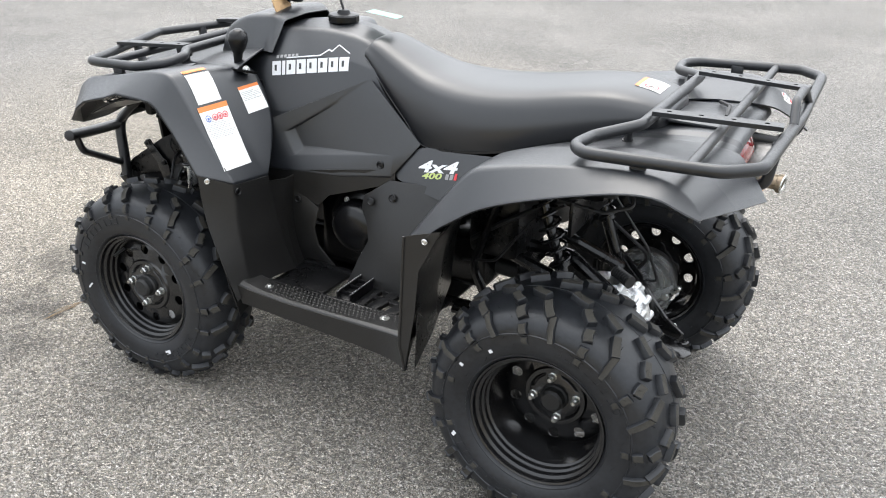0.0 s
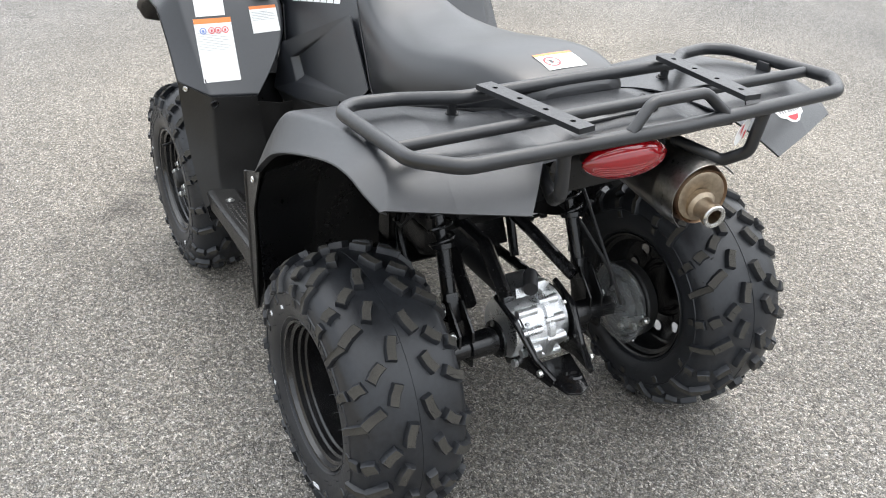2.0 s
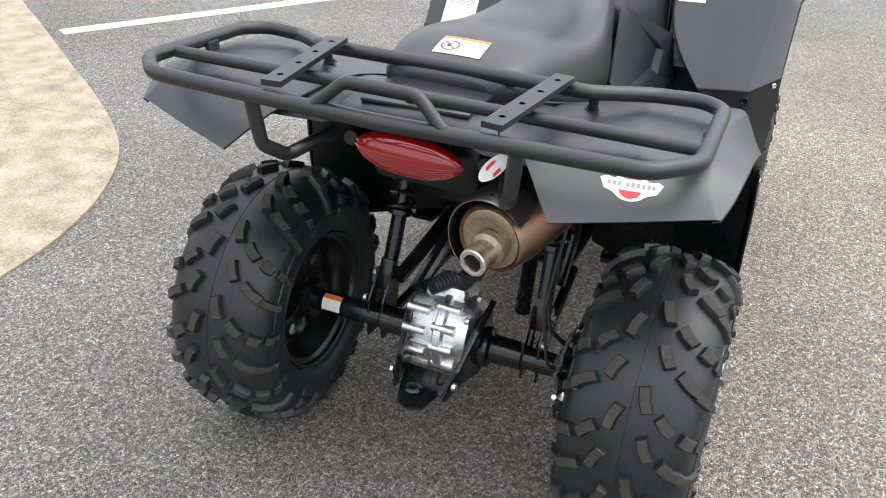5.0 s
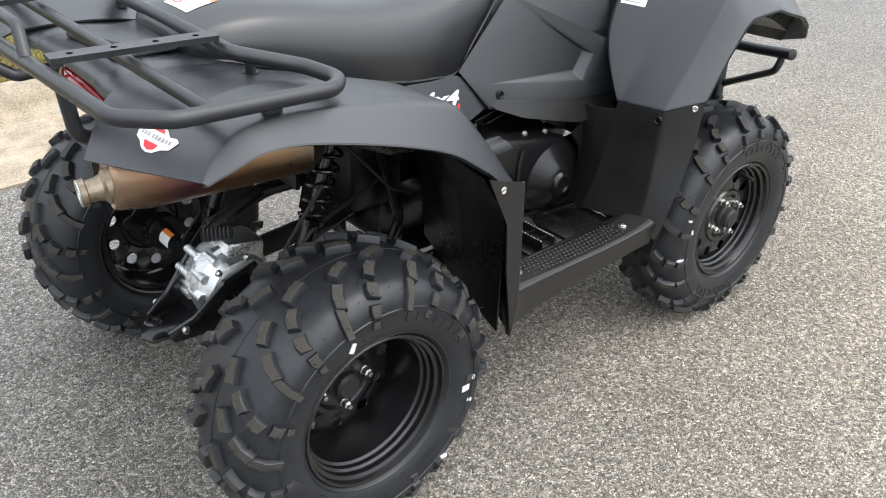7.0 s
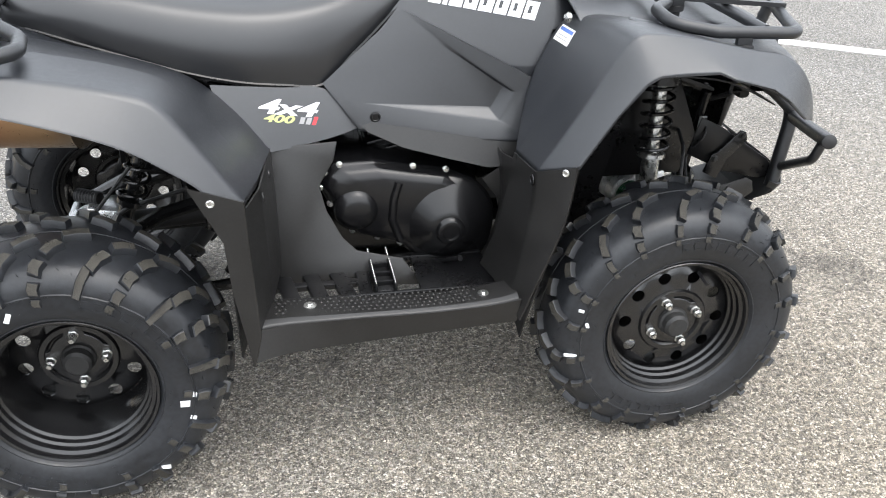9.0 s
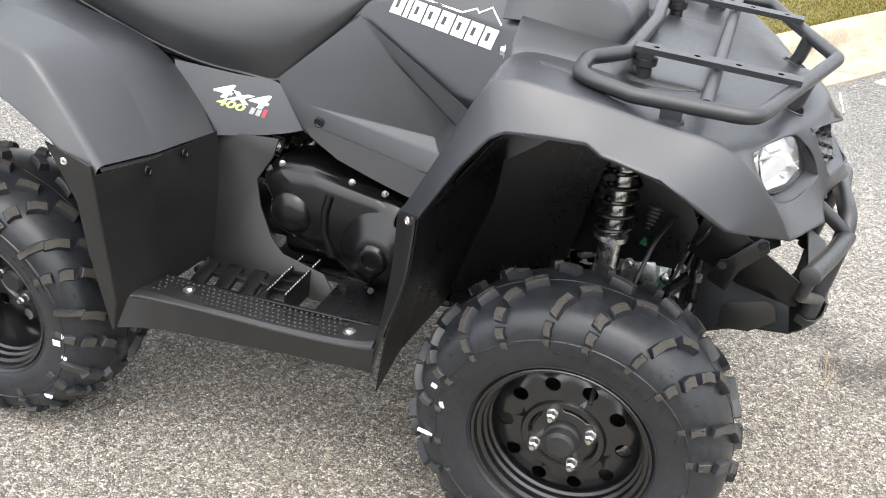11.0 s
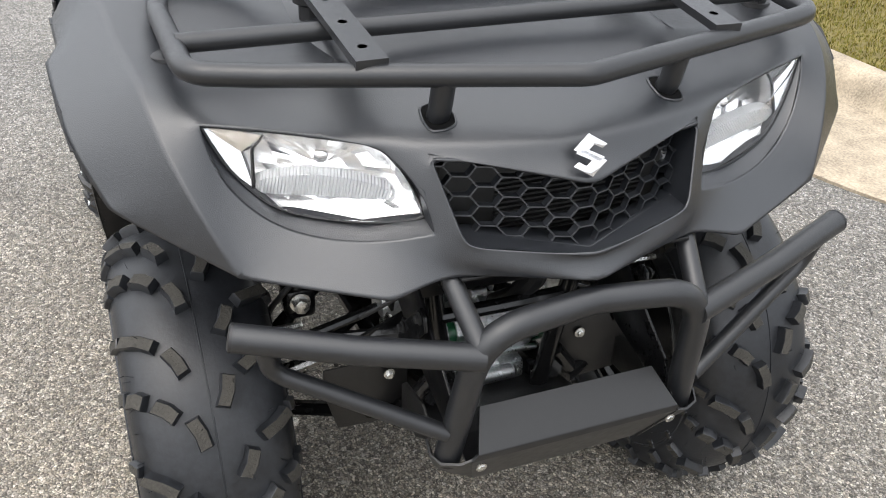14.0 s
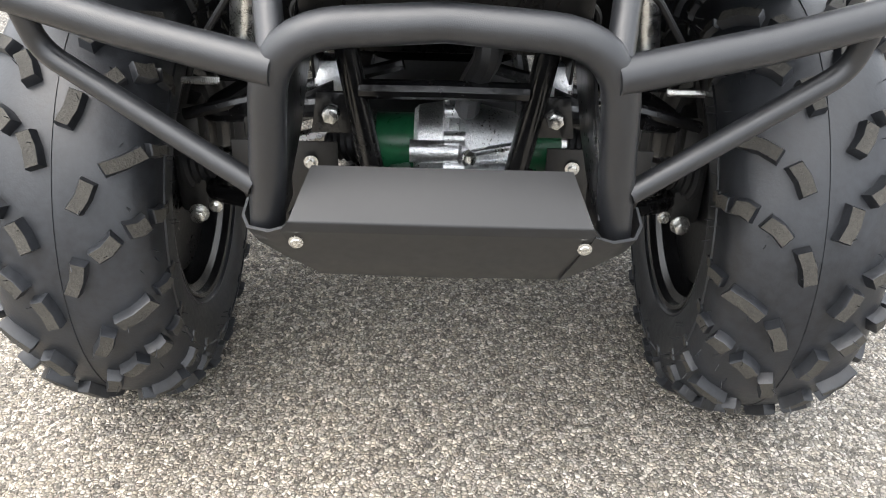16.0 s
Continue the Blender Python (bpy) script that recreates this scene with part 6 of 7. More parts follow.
        part("brake_hose", tube([(1.40, s * 0.10, 0.62), (1.36, s * 0.24, 0.60), (1.33, s * 0.31, 0.50), (1.30, s * 0.34, 0.42)], 0.0045, 0.05, 8), BOOT, atv)
        part("dust_shield", lathe([(0, 0.0), (0, 0.130), (0.003, 0.132), (0.003, 0.0)], (BASE, s * 0.366, 0.290), (0, s, 0), 40), LINER, atv)
        part("brake_disc", lathe([(0, 0.03), (0, 0.085), (0.004, 0.085), (0.004, 0.03)], (BASE, s * 0.374, 0.290), (0, s, 0), 36), DARK, atv, "dark brake disc")
    # The differential sits off the middle: a flanged bowl on one side, a ribbed taper on the other.
    case = lathe([(-0.036, 0.0), (-0.036, 0.044), (-0.030, 0.050), (0.000, 0.055), (0.008, 0.064), (0.020, 0.064), (0.022, 0.058), (0.060, 0.050), (0.092, 0.043), (0.100, 0.036), (0.100, 0.0)],
                 (1.335, 0.0, 0.388), (0, 1, 0), 36)
    diff = part("front_differential", case, CAST, atv, "cast aluminium front differential")
    part("nose_boss", lathe([(0, 0.0), (0, 0.014), (0.060, 0.014), (0.064, 0.010), (0.064, 0)], (1.392, -0.040, 0.405), (0, 1, 0), 20), CAST, diff)
    part("foot_boss", block((0.055, 0.105, 0.075), pose(1.372, 0.020, 0.318), 0.010), CAST, diff)
    part("foot_barrel", lathe([(0, 0.0), (0, 0.012), (0.050, 0.012), (0.054, 0.008), (0.054, 0)], (1.402, -0.004, 0.342), (0, 1, 0), 20), CAST, diff)
    part("filler_boss", lathe([(0, 0.0), (0, 0.017), (0.022, 0.016), (0.024, 0.0)], (1.395, -0.040, 0.372), (0.3, -1, 0), 20), CAST, diff)
    for z, tilt in ((0.018, 8), (0.0, 0), (-0.020, -8)):
        part("case_rib", block((0.010, 0.080, 0.007), pose(1.385, 0.060, 0.388 + z, tilt, 0, 8), 0.002), CAST, diff)
    for a in range(7):
        th = radians(-100 + 33 * a)
        part("flange_ear", lathe([(0, 0.0), (0, 0.009), (0.026, 0.009), (0.026, 0)], (1.335 + 0.064 * math.cos(th), 0.002, 0.388 + 0.064 * math.sin(th)), (0, 1, 0), 14), CAST, diff)
    part("drain_bolt", bolt((1.406, 0.030, 0.405), (0.6, 1, 0), 0.008, 0.010, 1.3), ZINC, diff, "blue-marked zinc bolt")
    part("case_bolt", bolt((1.404, 0.052, 0.342), (0, 1, 0), 0.008, 0.010, 1.3), ZINC, diff)
    for s in (-1, 1):
        part("mount_bolt", bolt((1.400, 0.020 + s * 0.062, 0.330), (0.4, s, 0), 0.009, 0.012, 1.3), ZINC, diff, "zinc bolt")
        part("mount_tab", block((0.020, 0.030, 0.034), pose(1.398, 0.020 + s * 0.072, 0.330), 0.004), FRAME, fr)
        # Steering boot, brake fluid pot and the brackets of the bumper beside the frame.
        ribs = []
        for k in range(8):
            ribs += [(0.009 * k, 0.013 + 0.0012 * k), (0.009 * k + 0.0045, 0.010 + 0.0012 * k)]
        part("steering_boot", lathe([(0, 0)] + ribs + [(0.074, 0)], (1.334, s * 0.140, 0.560), (0.15, 0.0, 1), 18), BOOT, atv, "ribbed rubber boot")
        part("boot_collar", lathe([(0, 0), (0, 0.016), (0.020, 0.014), (0.022, 0)], (1.331, s * 0.140, 0.540), (0.15, 0, 1), 18), GREEN, atv, "green painted collar")
        part("caliper_body", block((0.062, 0.045, 0.046), pose(1.337, s * 0.135, 0.480, 0, -12, 0), 0.006), CAST, atv, "bare cast aluminium housing")
        part("housing_bolt", bolt((1.385, s * 0.150, 0.475), (0.3, s, 0), 0.009, 0.014, 1.3), ZINC, atv, "zinc bolt")
        part("housing_bolt", bolt((1.312, s * 0.158, 0.497), (-0.2, s, 0.2), 0.008, 0.012, 1.3), ZINC, atv, "zinc bolt")
        if s < 0:
            part("fluid_pot", lathe([(0, 0), (0, 0.014), (0.006, 0.019), (0.020, 0.019), (0.022, 0.016), (0.026, 0.016), (0.028, 0.019), (0.046, 0.019), (0.050, 0.014), (0.050, 0)], (1.384, s * 0.120, 0.602), (0, 0, 1), 22), CAST, atv, "grey ribbed reservoir")
            part("frame_label", block((0.020, 0.0008, 0.075), pose(1.450, s * 0.138, 0.600, 0, 4, 0), 0), INK, fr, "worn grey data label")
        part("bumper_bracket", prism([(1.462, 0.500), (1.478, 0.545), (1.492, 0.550), (1.545, 0.605), (1.560, 0.600), (1.566, 0.580), (1.520, 0.530), (1.500, 0.480)], 0.005, basis((0, s * 0.160, 0), (1, 0, 0), (0, 0, 1)), 0.001), FRAME, fr)
        part("bracket_bolt", bolt((1.486, s * 0.166, 0.535), (0, s, 0), 0.006, 0.006, 1.4), DARK, fr)
        part("bracket_bolt", bolt((1.550, s * 0.166, 0.592), (0, s, 0), 0.006, 0.006, 1.4), DARK, fr)
        part("bumper_side_plate", prism([(1.417, 0.547), (1.430, 0.600), (1.442, 0.640), (1.500, 0.612), (1.641, 0.517), (1.669, 0.477), (1.622, 0.469), (1.52, 0.495)], 0.004, basis((0, s * 0.150, 0), (1, 0, 0), (0, 0, 1)), 0.001), LINER, fr, "black plastic side plate")
        part("lower_bracket", prism([(1.500, 0.400), (1.500, 0.450), (1.512, 0.462), (1.580, 0.480), (1.598, 0.470), (1.606, 0.440), (1.560, 0.405)], 0.004, basis((0, s * 0.168, 0), (1, 0, 0), (0, 0, 1)), 0.001), BOARD, fr)
    for s, y, z in ((-1, 0.085, 0.585), (1, 0.085, 0.585), (1, 0.030, 0.620), (-1, 0.050, 0.640)):
        part("frame_bolt", bolt((1.462 if y < 0.2 else 1.40, s * y, z), (1, 0, 0), 0.008, 0.008, 1.4), ZINC, fr, "zinc bolt")
    for s in (-1, 1):
        part("arm_gusset", prism([(0.0, -0.018), (0.11, -0.055), (0.11, -0.028), (0.0, 0.022)], 0.006, basis((1.40, s * 0.13, 0.475), (0, s, 0), (0, 0, 1)), 0.001), FRAME, fr)
        part("wire", tube([(1.47, s * 0.10, 0.66), (1.45, s * 0.17, 0.60), (1.42, s * 0.14, 0.54), (1.40, s * 0.20, 0.50)], 0.0035, 0.03, 6), BOOT, fr)
    part("front_plate", block((0.012, 0.30, 0.16), pose(1.50, 0, 0.66, 0, 8, 0), 0.004), LINER, atv)
    part("front_bulkhead", block((0.02, 0.36, 0.26), pose(1.12, 0, 0.56), 0.01), LINER, atv)
    part("hose", tube([(1.42, 0.04, 0.62), (1.46, 0.05, 0.56), (1.42, 0.03, 0.50), (1.36, 0.03, 0.45)], 0.016, 0.03, 10), BOOT, atv)
    # Added sheet, unseen, that stops overhead light from reaching the skid plate.
    part("nose_light_baffle", block((0.15, 0.30, 0.005), pose(1.565, 0, 0.700), 0.002), LINER, atv)
    part("wire_loom", tube([(1.50, -0.16, 0.70), (1.45, -0.10, 0.66), (1.44, 0.06, 0.67), (1.50, 0.16, 0.69)], 0.006, 0.03, 8), BOOT, atv)


def shock(s, low, top, name):
    a, b = V(low, s), V(top, s)
    d = (b - a).normalized()
    ln = (b - a).length
    k = 1.35 if name == "rear_shock" else 1.6
    body = lathe([(p, q * k) for p, q in [(0, 0.0), (0, 0.013), (ln * 0.36, 0.013), (ln * 0.37, 0.020), (ln * 0.40, 0.020), (ln * 0.41, 0.010), (ln * 0.9, 0.010), (ln * 0.91, 0.022), (ln * 0.95, 0.022), (ln, 0.012), (ln, 0)]], a, d, 20)
    ob = part(name, body, ZINC if name == "front_shock" else FRAME, atv, "coil-over shock absorber")
    u = d.orthogonal().normalized()
    w = d.cross(u)
    pts = []
    for i in range(6 * 16 + 1):
        t = i / (6 * 16)
        ang = 2 * math.pi * 6 * t
        pts.append(a + d * ln * (0.39 + 0.52 * t) + 0.021 * k * (math.cos(ang) * u + math.sin(ang) * w))
    part("coil_spring", tube(pts, 0.0045, seg=8), FRAME, ob, "black coil spring")
    part("spring_cap", lathe([(0, 0.0), (0, 0.026 * k), (0.030, 0.026 * k), (0.045, 0.018 * k), (0.045, 0)], a + d * ln * 0.90, d, 20), FRAME, ob)
    part("eye", lathe([(-0.016, 0.0), (-0.016, 0.013), (0.016, 0.013), (0.016, 0)], a, (0, 1, 0), 16), FRAME, ob)
    part("eye_bolt", bolt(a + Vector((0, s * 0.017, 0)), (0, s, 0), 0.008, 0.007, 1.2), ZINC, ob, "zinc bolt")


def spring_wire(s):
    """The small return spring by the front brake."""
    pts = []
    for k in range(121):
        t = k / 120
        pts.append((1.355 + 0.004 * math.cos(40 * math.pi * t), s * (0.275 + 0.055 * t), 0.475 + 0.004 * math.sin(40 * math.pi * t)))
    part("return_spring", tube(pts, 0.0013, seg=5), ZINC, atv, "small zinc return spring")


front_end()


def rear_end():
    ax = lathe([(-0.36, 0.0), (-0.36, 0.026), (-0.175, 0.026), (-0.17, 0.031), (-0.10, 0.033), (-0.095, 0.045), (-0.085, 0.047), (0.085, 0.047), (0.095, 0.045), (0.10, 0.033), (0.17, 0.031), (0.175, 0.026), (0.36, 0.026), (0.36, 0)],
               (0.0, 0.0, HUB), (0, 1, 0), 28)
    axle = part("rear_axle", ax, FRAME, atv, "gloss black rear axle housing")
    case = lathe([(-0.062, 0.0), (-0.062, 0.060), (-0.055, 0.076), (-0.02, 0.088), (-0.016, 0.096), (-0.004, 0.096), (0.0, 0.090), (0.030, 0.086), (0.055, 0.070), (0.06, 0.055), (0.06, 0)],
                 (-0.005, 0.012, 0.335), (0, 1, 0), 36)
    block((0.10, 0.075, 0.11), pose(0.02, 0.012, 0.385, 0, 10, 0), 0.014, case)
    bosses, ribs = [], []
    for k, (a, dy) in enumerate(((150, -0.02), (180, -0.02), (215, -0.02), (120, -0.02), (160, 0.03), (195, 0.03), (230, 0.03), (130, 0.03))):
        c = (-0.005 + 0.088 * math.cos(radians(a)), 0.012 + dy, 0.335 + 0.088 * math.sin(radians(a)))
        bosses.append(lathe([(-0.018, 0), (-0.018, 0.011), (0.022, 0.010), (0.022, 0)], c, (0, 1, 0), 12))
    for k in range(5):
        ribs.append(block((0.020, 0.06, 0.008), pose(-0.088 + 0.01 * abs(k - 2), 0.022, 0.298 + 0.020 * k), 0.003))
    for b in [case] + bosses + ribs:
        bmesh.ops.scale(b, vec=(1.0, 1.3, 1.0), space=Matrix.Translation((0.005, -0.012, -0.335)), verts=b.verts)
    part("rear_differential", case, CAST, axle, "cast aluminium rear differential")
    for b in bosses:
        part("bolt_boss", b, CAST, axle)
    for b in ribs:
        part("case_rib", b, CAST, axle)
    bell = []
    for k in range(8):
        bell += [(0.009 * k, 0.0175), (0.009 * k + 0.0045, 0.0145)]
    part("breather_boot", lathe([(0, 0)] + bell + [(0.072, 0)], (-0.045, 0.035, 0.450), (0.8, -0.55, 0.06), 20), BOOT, axle, "ribbed rubber breather boot")
    for a in (20, 75, 130, 200, 250, 310):
        part("case_bolt", bolt((-0.005 + 0.080 * math.cos(radians(a)), -0.052, 0.335 + 0.080 * math.sin(radians(a))), (0, -1, 0), 0.007, 0.008, 1.2), ZINC, axle, "zinc bolt")
    # Hitch: two side straps and a rounded plate with a hole.
    for s in (-1, 1):
        strap = tube([(0.02, s * 0.085, 0.41), (-0.06, s * 0.083, 0.385), (-0.13, s * 0.066, 0.315), (-0.185, s * 0.050, 0.287)], 0.0075, 0.03, 8)
        part("hitch_strap", strap, FRAME, axle)
        part("strap_bolt", bolt((-0.155, s * 0.068, 0.296), (0, s, 0), 0.008, 0.008, 1.2), ZINC, axle, "zinc bolt")
        web = prism([(0.03, 0.30), (0.02, 0.415), (-0.06, 0.39), (-0.14, 0.315), (-0.19, 0.285), (-0.18, 0.268), (-0.10, 0.268), (-0.03, 0.25)], 0.004, basis((0, s * 0.079, 0), (1, 0, 0), (0, 0, 1)), 0.001)
        bmesh.ops.rotate(web, verts=web.verts, cent=(0, s * 0.079, 0.3), matrix=Matrix.Rotation(s * radians(7), 3, "Z"))
        part("hitch_web", web, FRAME, axle)
        for y in (0.205,):
            br = prism(br_outline(), 0.006, basis((0.01, s * y, HUB), (1, 0, 0), (0, 0, 1)), 0.001)
            part("shock_bracket", br, FRAME, axle)
            part("shock_bracket", copy_bm(br_outline(), (0.01, s * (y - 0.035), HUB)), FRAME, axle)
            for dz, dx in ((0.085, 0.035), (-0.03, -0.01), (0.045, -0.015)):
                part("bracket_bolt", bolt((0.01 + dx, s * (y + 0.006), HUB + dz), (0, s, 0), 0.009, 0.009, 1.3), ZINC, axle, "zinc bolt")
        part("trailing_arm", tube([(0.03, s * 0.19, 0.275), (0.42, s * 0.16, 0.30)], 0.014, 0, 10), FRAME, axle)
        part("upper_link", tube([(0.03, s * 0.15, 0.40), (0.16, s * 0.12, 0.46), (0.40, s * 0.10, 0.52)], 0.017, 0.05, 10), FRAME, axle)
        part("shock_clevis", block((0.034, 0.034, 0.075), pose(0.052, s * 0.188, 0.392, 0, 18, 0), 0.005), FRAME, axle)
        shock(s, (0.055, 0.188, 0.395), (0.185, 0.178, 0.745), "rear_shock")
        part("hub_drum", lathe([(0, 0.0), (0, 0.045), (0.025, 0.05), (0.03, 0.04), (0.03, 0)], (0, s * 0.345, HUB), (0, s, 0), 28), FRAME, axle)
    ring = bmesh.new()
    pts = [(-0.165, -0.045), (-0.215, -0.030), (-0.228, 0.0), (-0.215, 0.030), (-0.165, 0.045), (-0.10, 0.06), (-0.10, -0.06)]
    prism(pts, 0.006, pose(0, 0.004, 0.284, 0, -6, 0), 0.002, ring)
    lathe([(0, 0.012), (0.004, 0.020), (0.008, 0.016), (0.008, 0.010), (0, 0.010)], (-0.196, 0.004, 0.293), (0.05, 0, 1), 20, ring)
    part("hitch_plate", ring, FRAME, axle, "gloss black hitch plate with a hole")
    part("sway_link", tube([(-0.02, 0.08, 0.42), (0.12, 0.06, 0.50), (0.36, 0.05, 0.50)], 0.018, 0.04, 10), FRAME, axle)
    plate = prism([(-0.10, 0.0), (0.10, 0.0), (0.075, 0.13), (-0.075, 0.13)], 0.008, basis((0.25, 0, 0.40), (0, 1, 0), (0.1, 0, 1)), 0.003)
    part("swing_plate", plate, FRAME, axle)
    # Drum brake wrapped in clear film on one side.
    drum = part("brake_drum", lathe([(-0.030, 0.0), (-0.030, 0.098), (-0.004, 0.100), (0.0, 0.096), (0.0, 0.088), (0.006, 0.086), (0.006, 0.076), (0.001, 0.074), (0.001, 0.064), (0.008, 0.062), (0.008, 0.050), (0.003, 0.048), (0.003, 0.0)],
                                    (0, -0.296, HUB), (0, 1, 0), 48), DARK, axle, "dark rear brake drum with ribs")
    part("brake_lever", prism([(-0.012, 0.0), (0.012, 0.0), (0.009, 0.075), (-0.009, 0.075)], 0.006, basis((-0.035, -0.285, HUB - 0.045), (0.6, 0, 0.8), (-0.8, 0, 0.6)), 0.001), CAST, drum, "bare metal brake lever")
    part("lever_nut", bolt((-0.075, -0.276, HUB - 0.030), (0, 1, 0), 0.010, 0.012, 1.3), ZINC, drum, "zinc nut")
    part("lever_nut", bolt((-0.035, -0.278, HUB - 0.050), (0, 1, 0), 0.008, 0.010, 1.3), ZINC, drum, "zinc nut")
    part("adjuster", lathe([(0, 0), (0, 0.009), (0.030, 0.009), (0.034, 0.005), (0.034, 0)], (-0.095, -0.276, HUB - 0.012), (-0.6, 0, 0.6), 14), ZINC, drum)
    bm = bmesh.new()
    rng = random.Random(11)
    rows = []
    for k in range(7):
        r = 0.108 - 0.014 * k
        rows.append([Vector((r * math.cos(2 * math.pi * i / 28) + rng.uniform(-0.005, 0.005), -0.276 + 0.005 * k + rng.uniform(-0.005, 0.005), HUB + r * math.sin(2 * math.pi * i / 28) + rng.uniform(-0.005, 0.005))) for i in range(28)])
    vs = skin(bm, rows, closed=True)
    bm.faces.new(vs[-1])
    film = part("wrap_film", bm, FILM, axle, "crumpled clear plastic film", 5)
    film.visible_shadow = False
    part("brake_cable", tube([(0.02, -0.27, 0.34), (-0.03, -0.22, 0.42), (0.10, -0.20, 0.52), (0.30, -0.16, 0.56)], 0.005, 0.05, 8), BOOT, axle)
    part("brake_hose", tube([(0.0, -0.28, 0.32), (-0.06, -0.24, 0.33), (-0.02, -0.21, 0.45), (0.12, -0.21, 0.62)], 0.004, 0.05, 8), BOOT, axle)


def br_outline():
    return [(-0.030, -0.045), (0.012, -0.050), (0.035, -0.020), (0.060, 0.075), (0.055, 0.105), (0.025, 0.110), (-0.030, 0.050)]


def copy_bm(outline, at):
    return prism(outline, 0.006, basis(at, (1, 0, 0), (0, 0, 1)), 0.001)


rear_end()


def muffler():
    end = Vector((-0.307, -0.178, 0.750))
    front = Vector((0.055, -0.243, 0.757))
    d = (front - end).normalized()
    ln = (front - end).length
    can = lathe([(0.010, 0.0), (0.010, 0.050), (0.004, 0.055), (0.0, 0.0585), (0.004, 0.0615), (0.016, 0.064), (0.060, 0.070), (ln - 0.012, 0.070), (ln - 0.006, 0.073), (ln, 0.070), (ln + 0.03, 0.045), (ln + 0.03, 0)], end, d, 48)
    ob = part("muffler", can, BRONZE, atv, "heat-stained stainless steel muffler can", 30)
    part("end_cap", lathe([(0.012, 0.0), (0.004, 0.030), (0.001, 0.048), (0.003, 0.0535), (0.008, 0.0545)], end, d, 44), TAN, ob, "tan stained muffler end cap")
    pipe = end + Vector((0.0, 0.0, -0.018))
    cap = lathe([(0.008, 0.034), (-0.004, 0.032), (-0.010, 0.024), (-0.020, 0.021), (-0.036, 0.020), (-0.038, 0.025), (-0.048, 0.025), (-0.050, 0.0225), (-0.048, 0.0155), (-0.01, 0.015), (-0.01, 0)], pipe, (d + Vector((0, 0, 0.06))).normalized(), 36)
    part("tail_pipe", cap, TAN, ob, "tan stained tail pipe")
    way = (d + Vector((0, 0, 0.06))).normalized()
    part("pipe_lip", lathe([(-0.0475, 0.0150), (-0.0505, 0.0160), (-0.0520, 0.0195), (-0.0515, 0.0235), (-0.0490, 0.0250)], pipe, way, 36), ZINC, ob, "bright worn lip of the tail pipe")
    up = Vector((0, 0, 1)) - d * d.z
    up.normalize()
    side = d.cross(up)
    sh = bmesh.new()
    rows = []
    for al, rr, right in ((-0.010, 0.0755, 50), (-0.006, 0.0770, 54), (0.050, 0.0785, 46), (0.054, 0.0800, 44), (0.062, 0.0800, 42), (0.066, 0.0785, 40), (0.30, 0.0785, 5), (0.304, 0.0770, 5)):
        rows.append([end + d * al + rr * (math.cos(a) * up + math.sin(a) * side) for a in (radians(-140 + (right + 140) * k / 26) for k in range(27))])
    skin(sh, rows)
    bmesh.ops.recalc_face_normals(sh, faces=sh.faces)
    bmesh.ops.solidify(sh, geom=sh.faces[:], thickness=0.0015)
    part("heat_shield", sh, SHIELD, ob, "brushed steel heat shield")
    part("header_pipe", tube([front + d * 0.03, front + d * 0.08 + Vector((0.02, 0.03, -0.02)), (0.30, -0.20, 0.66), (0.52, -0.14, 0.60)], 0.022, 0.06, 14), STEEL, ob)
    part("hanger", block((0.03, 0.02, 0.05), pose(-0.10, -0.200, 0.842), 0.004), FRAME, ob)
    part("shield_bolt", bolt((-0.150, -0.266, 0.784), (-0.1, -0.8, 0.5), 0.010, 0.008, 1.5), ZINC, ob, "zinc bolt")


muffler()


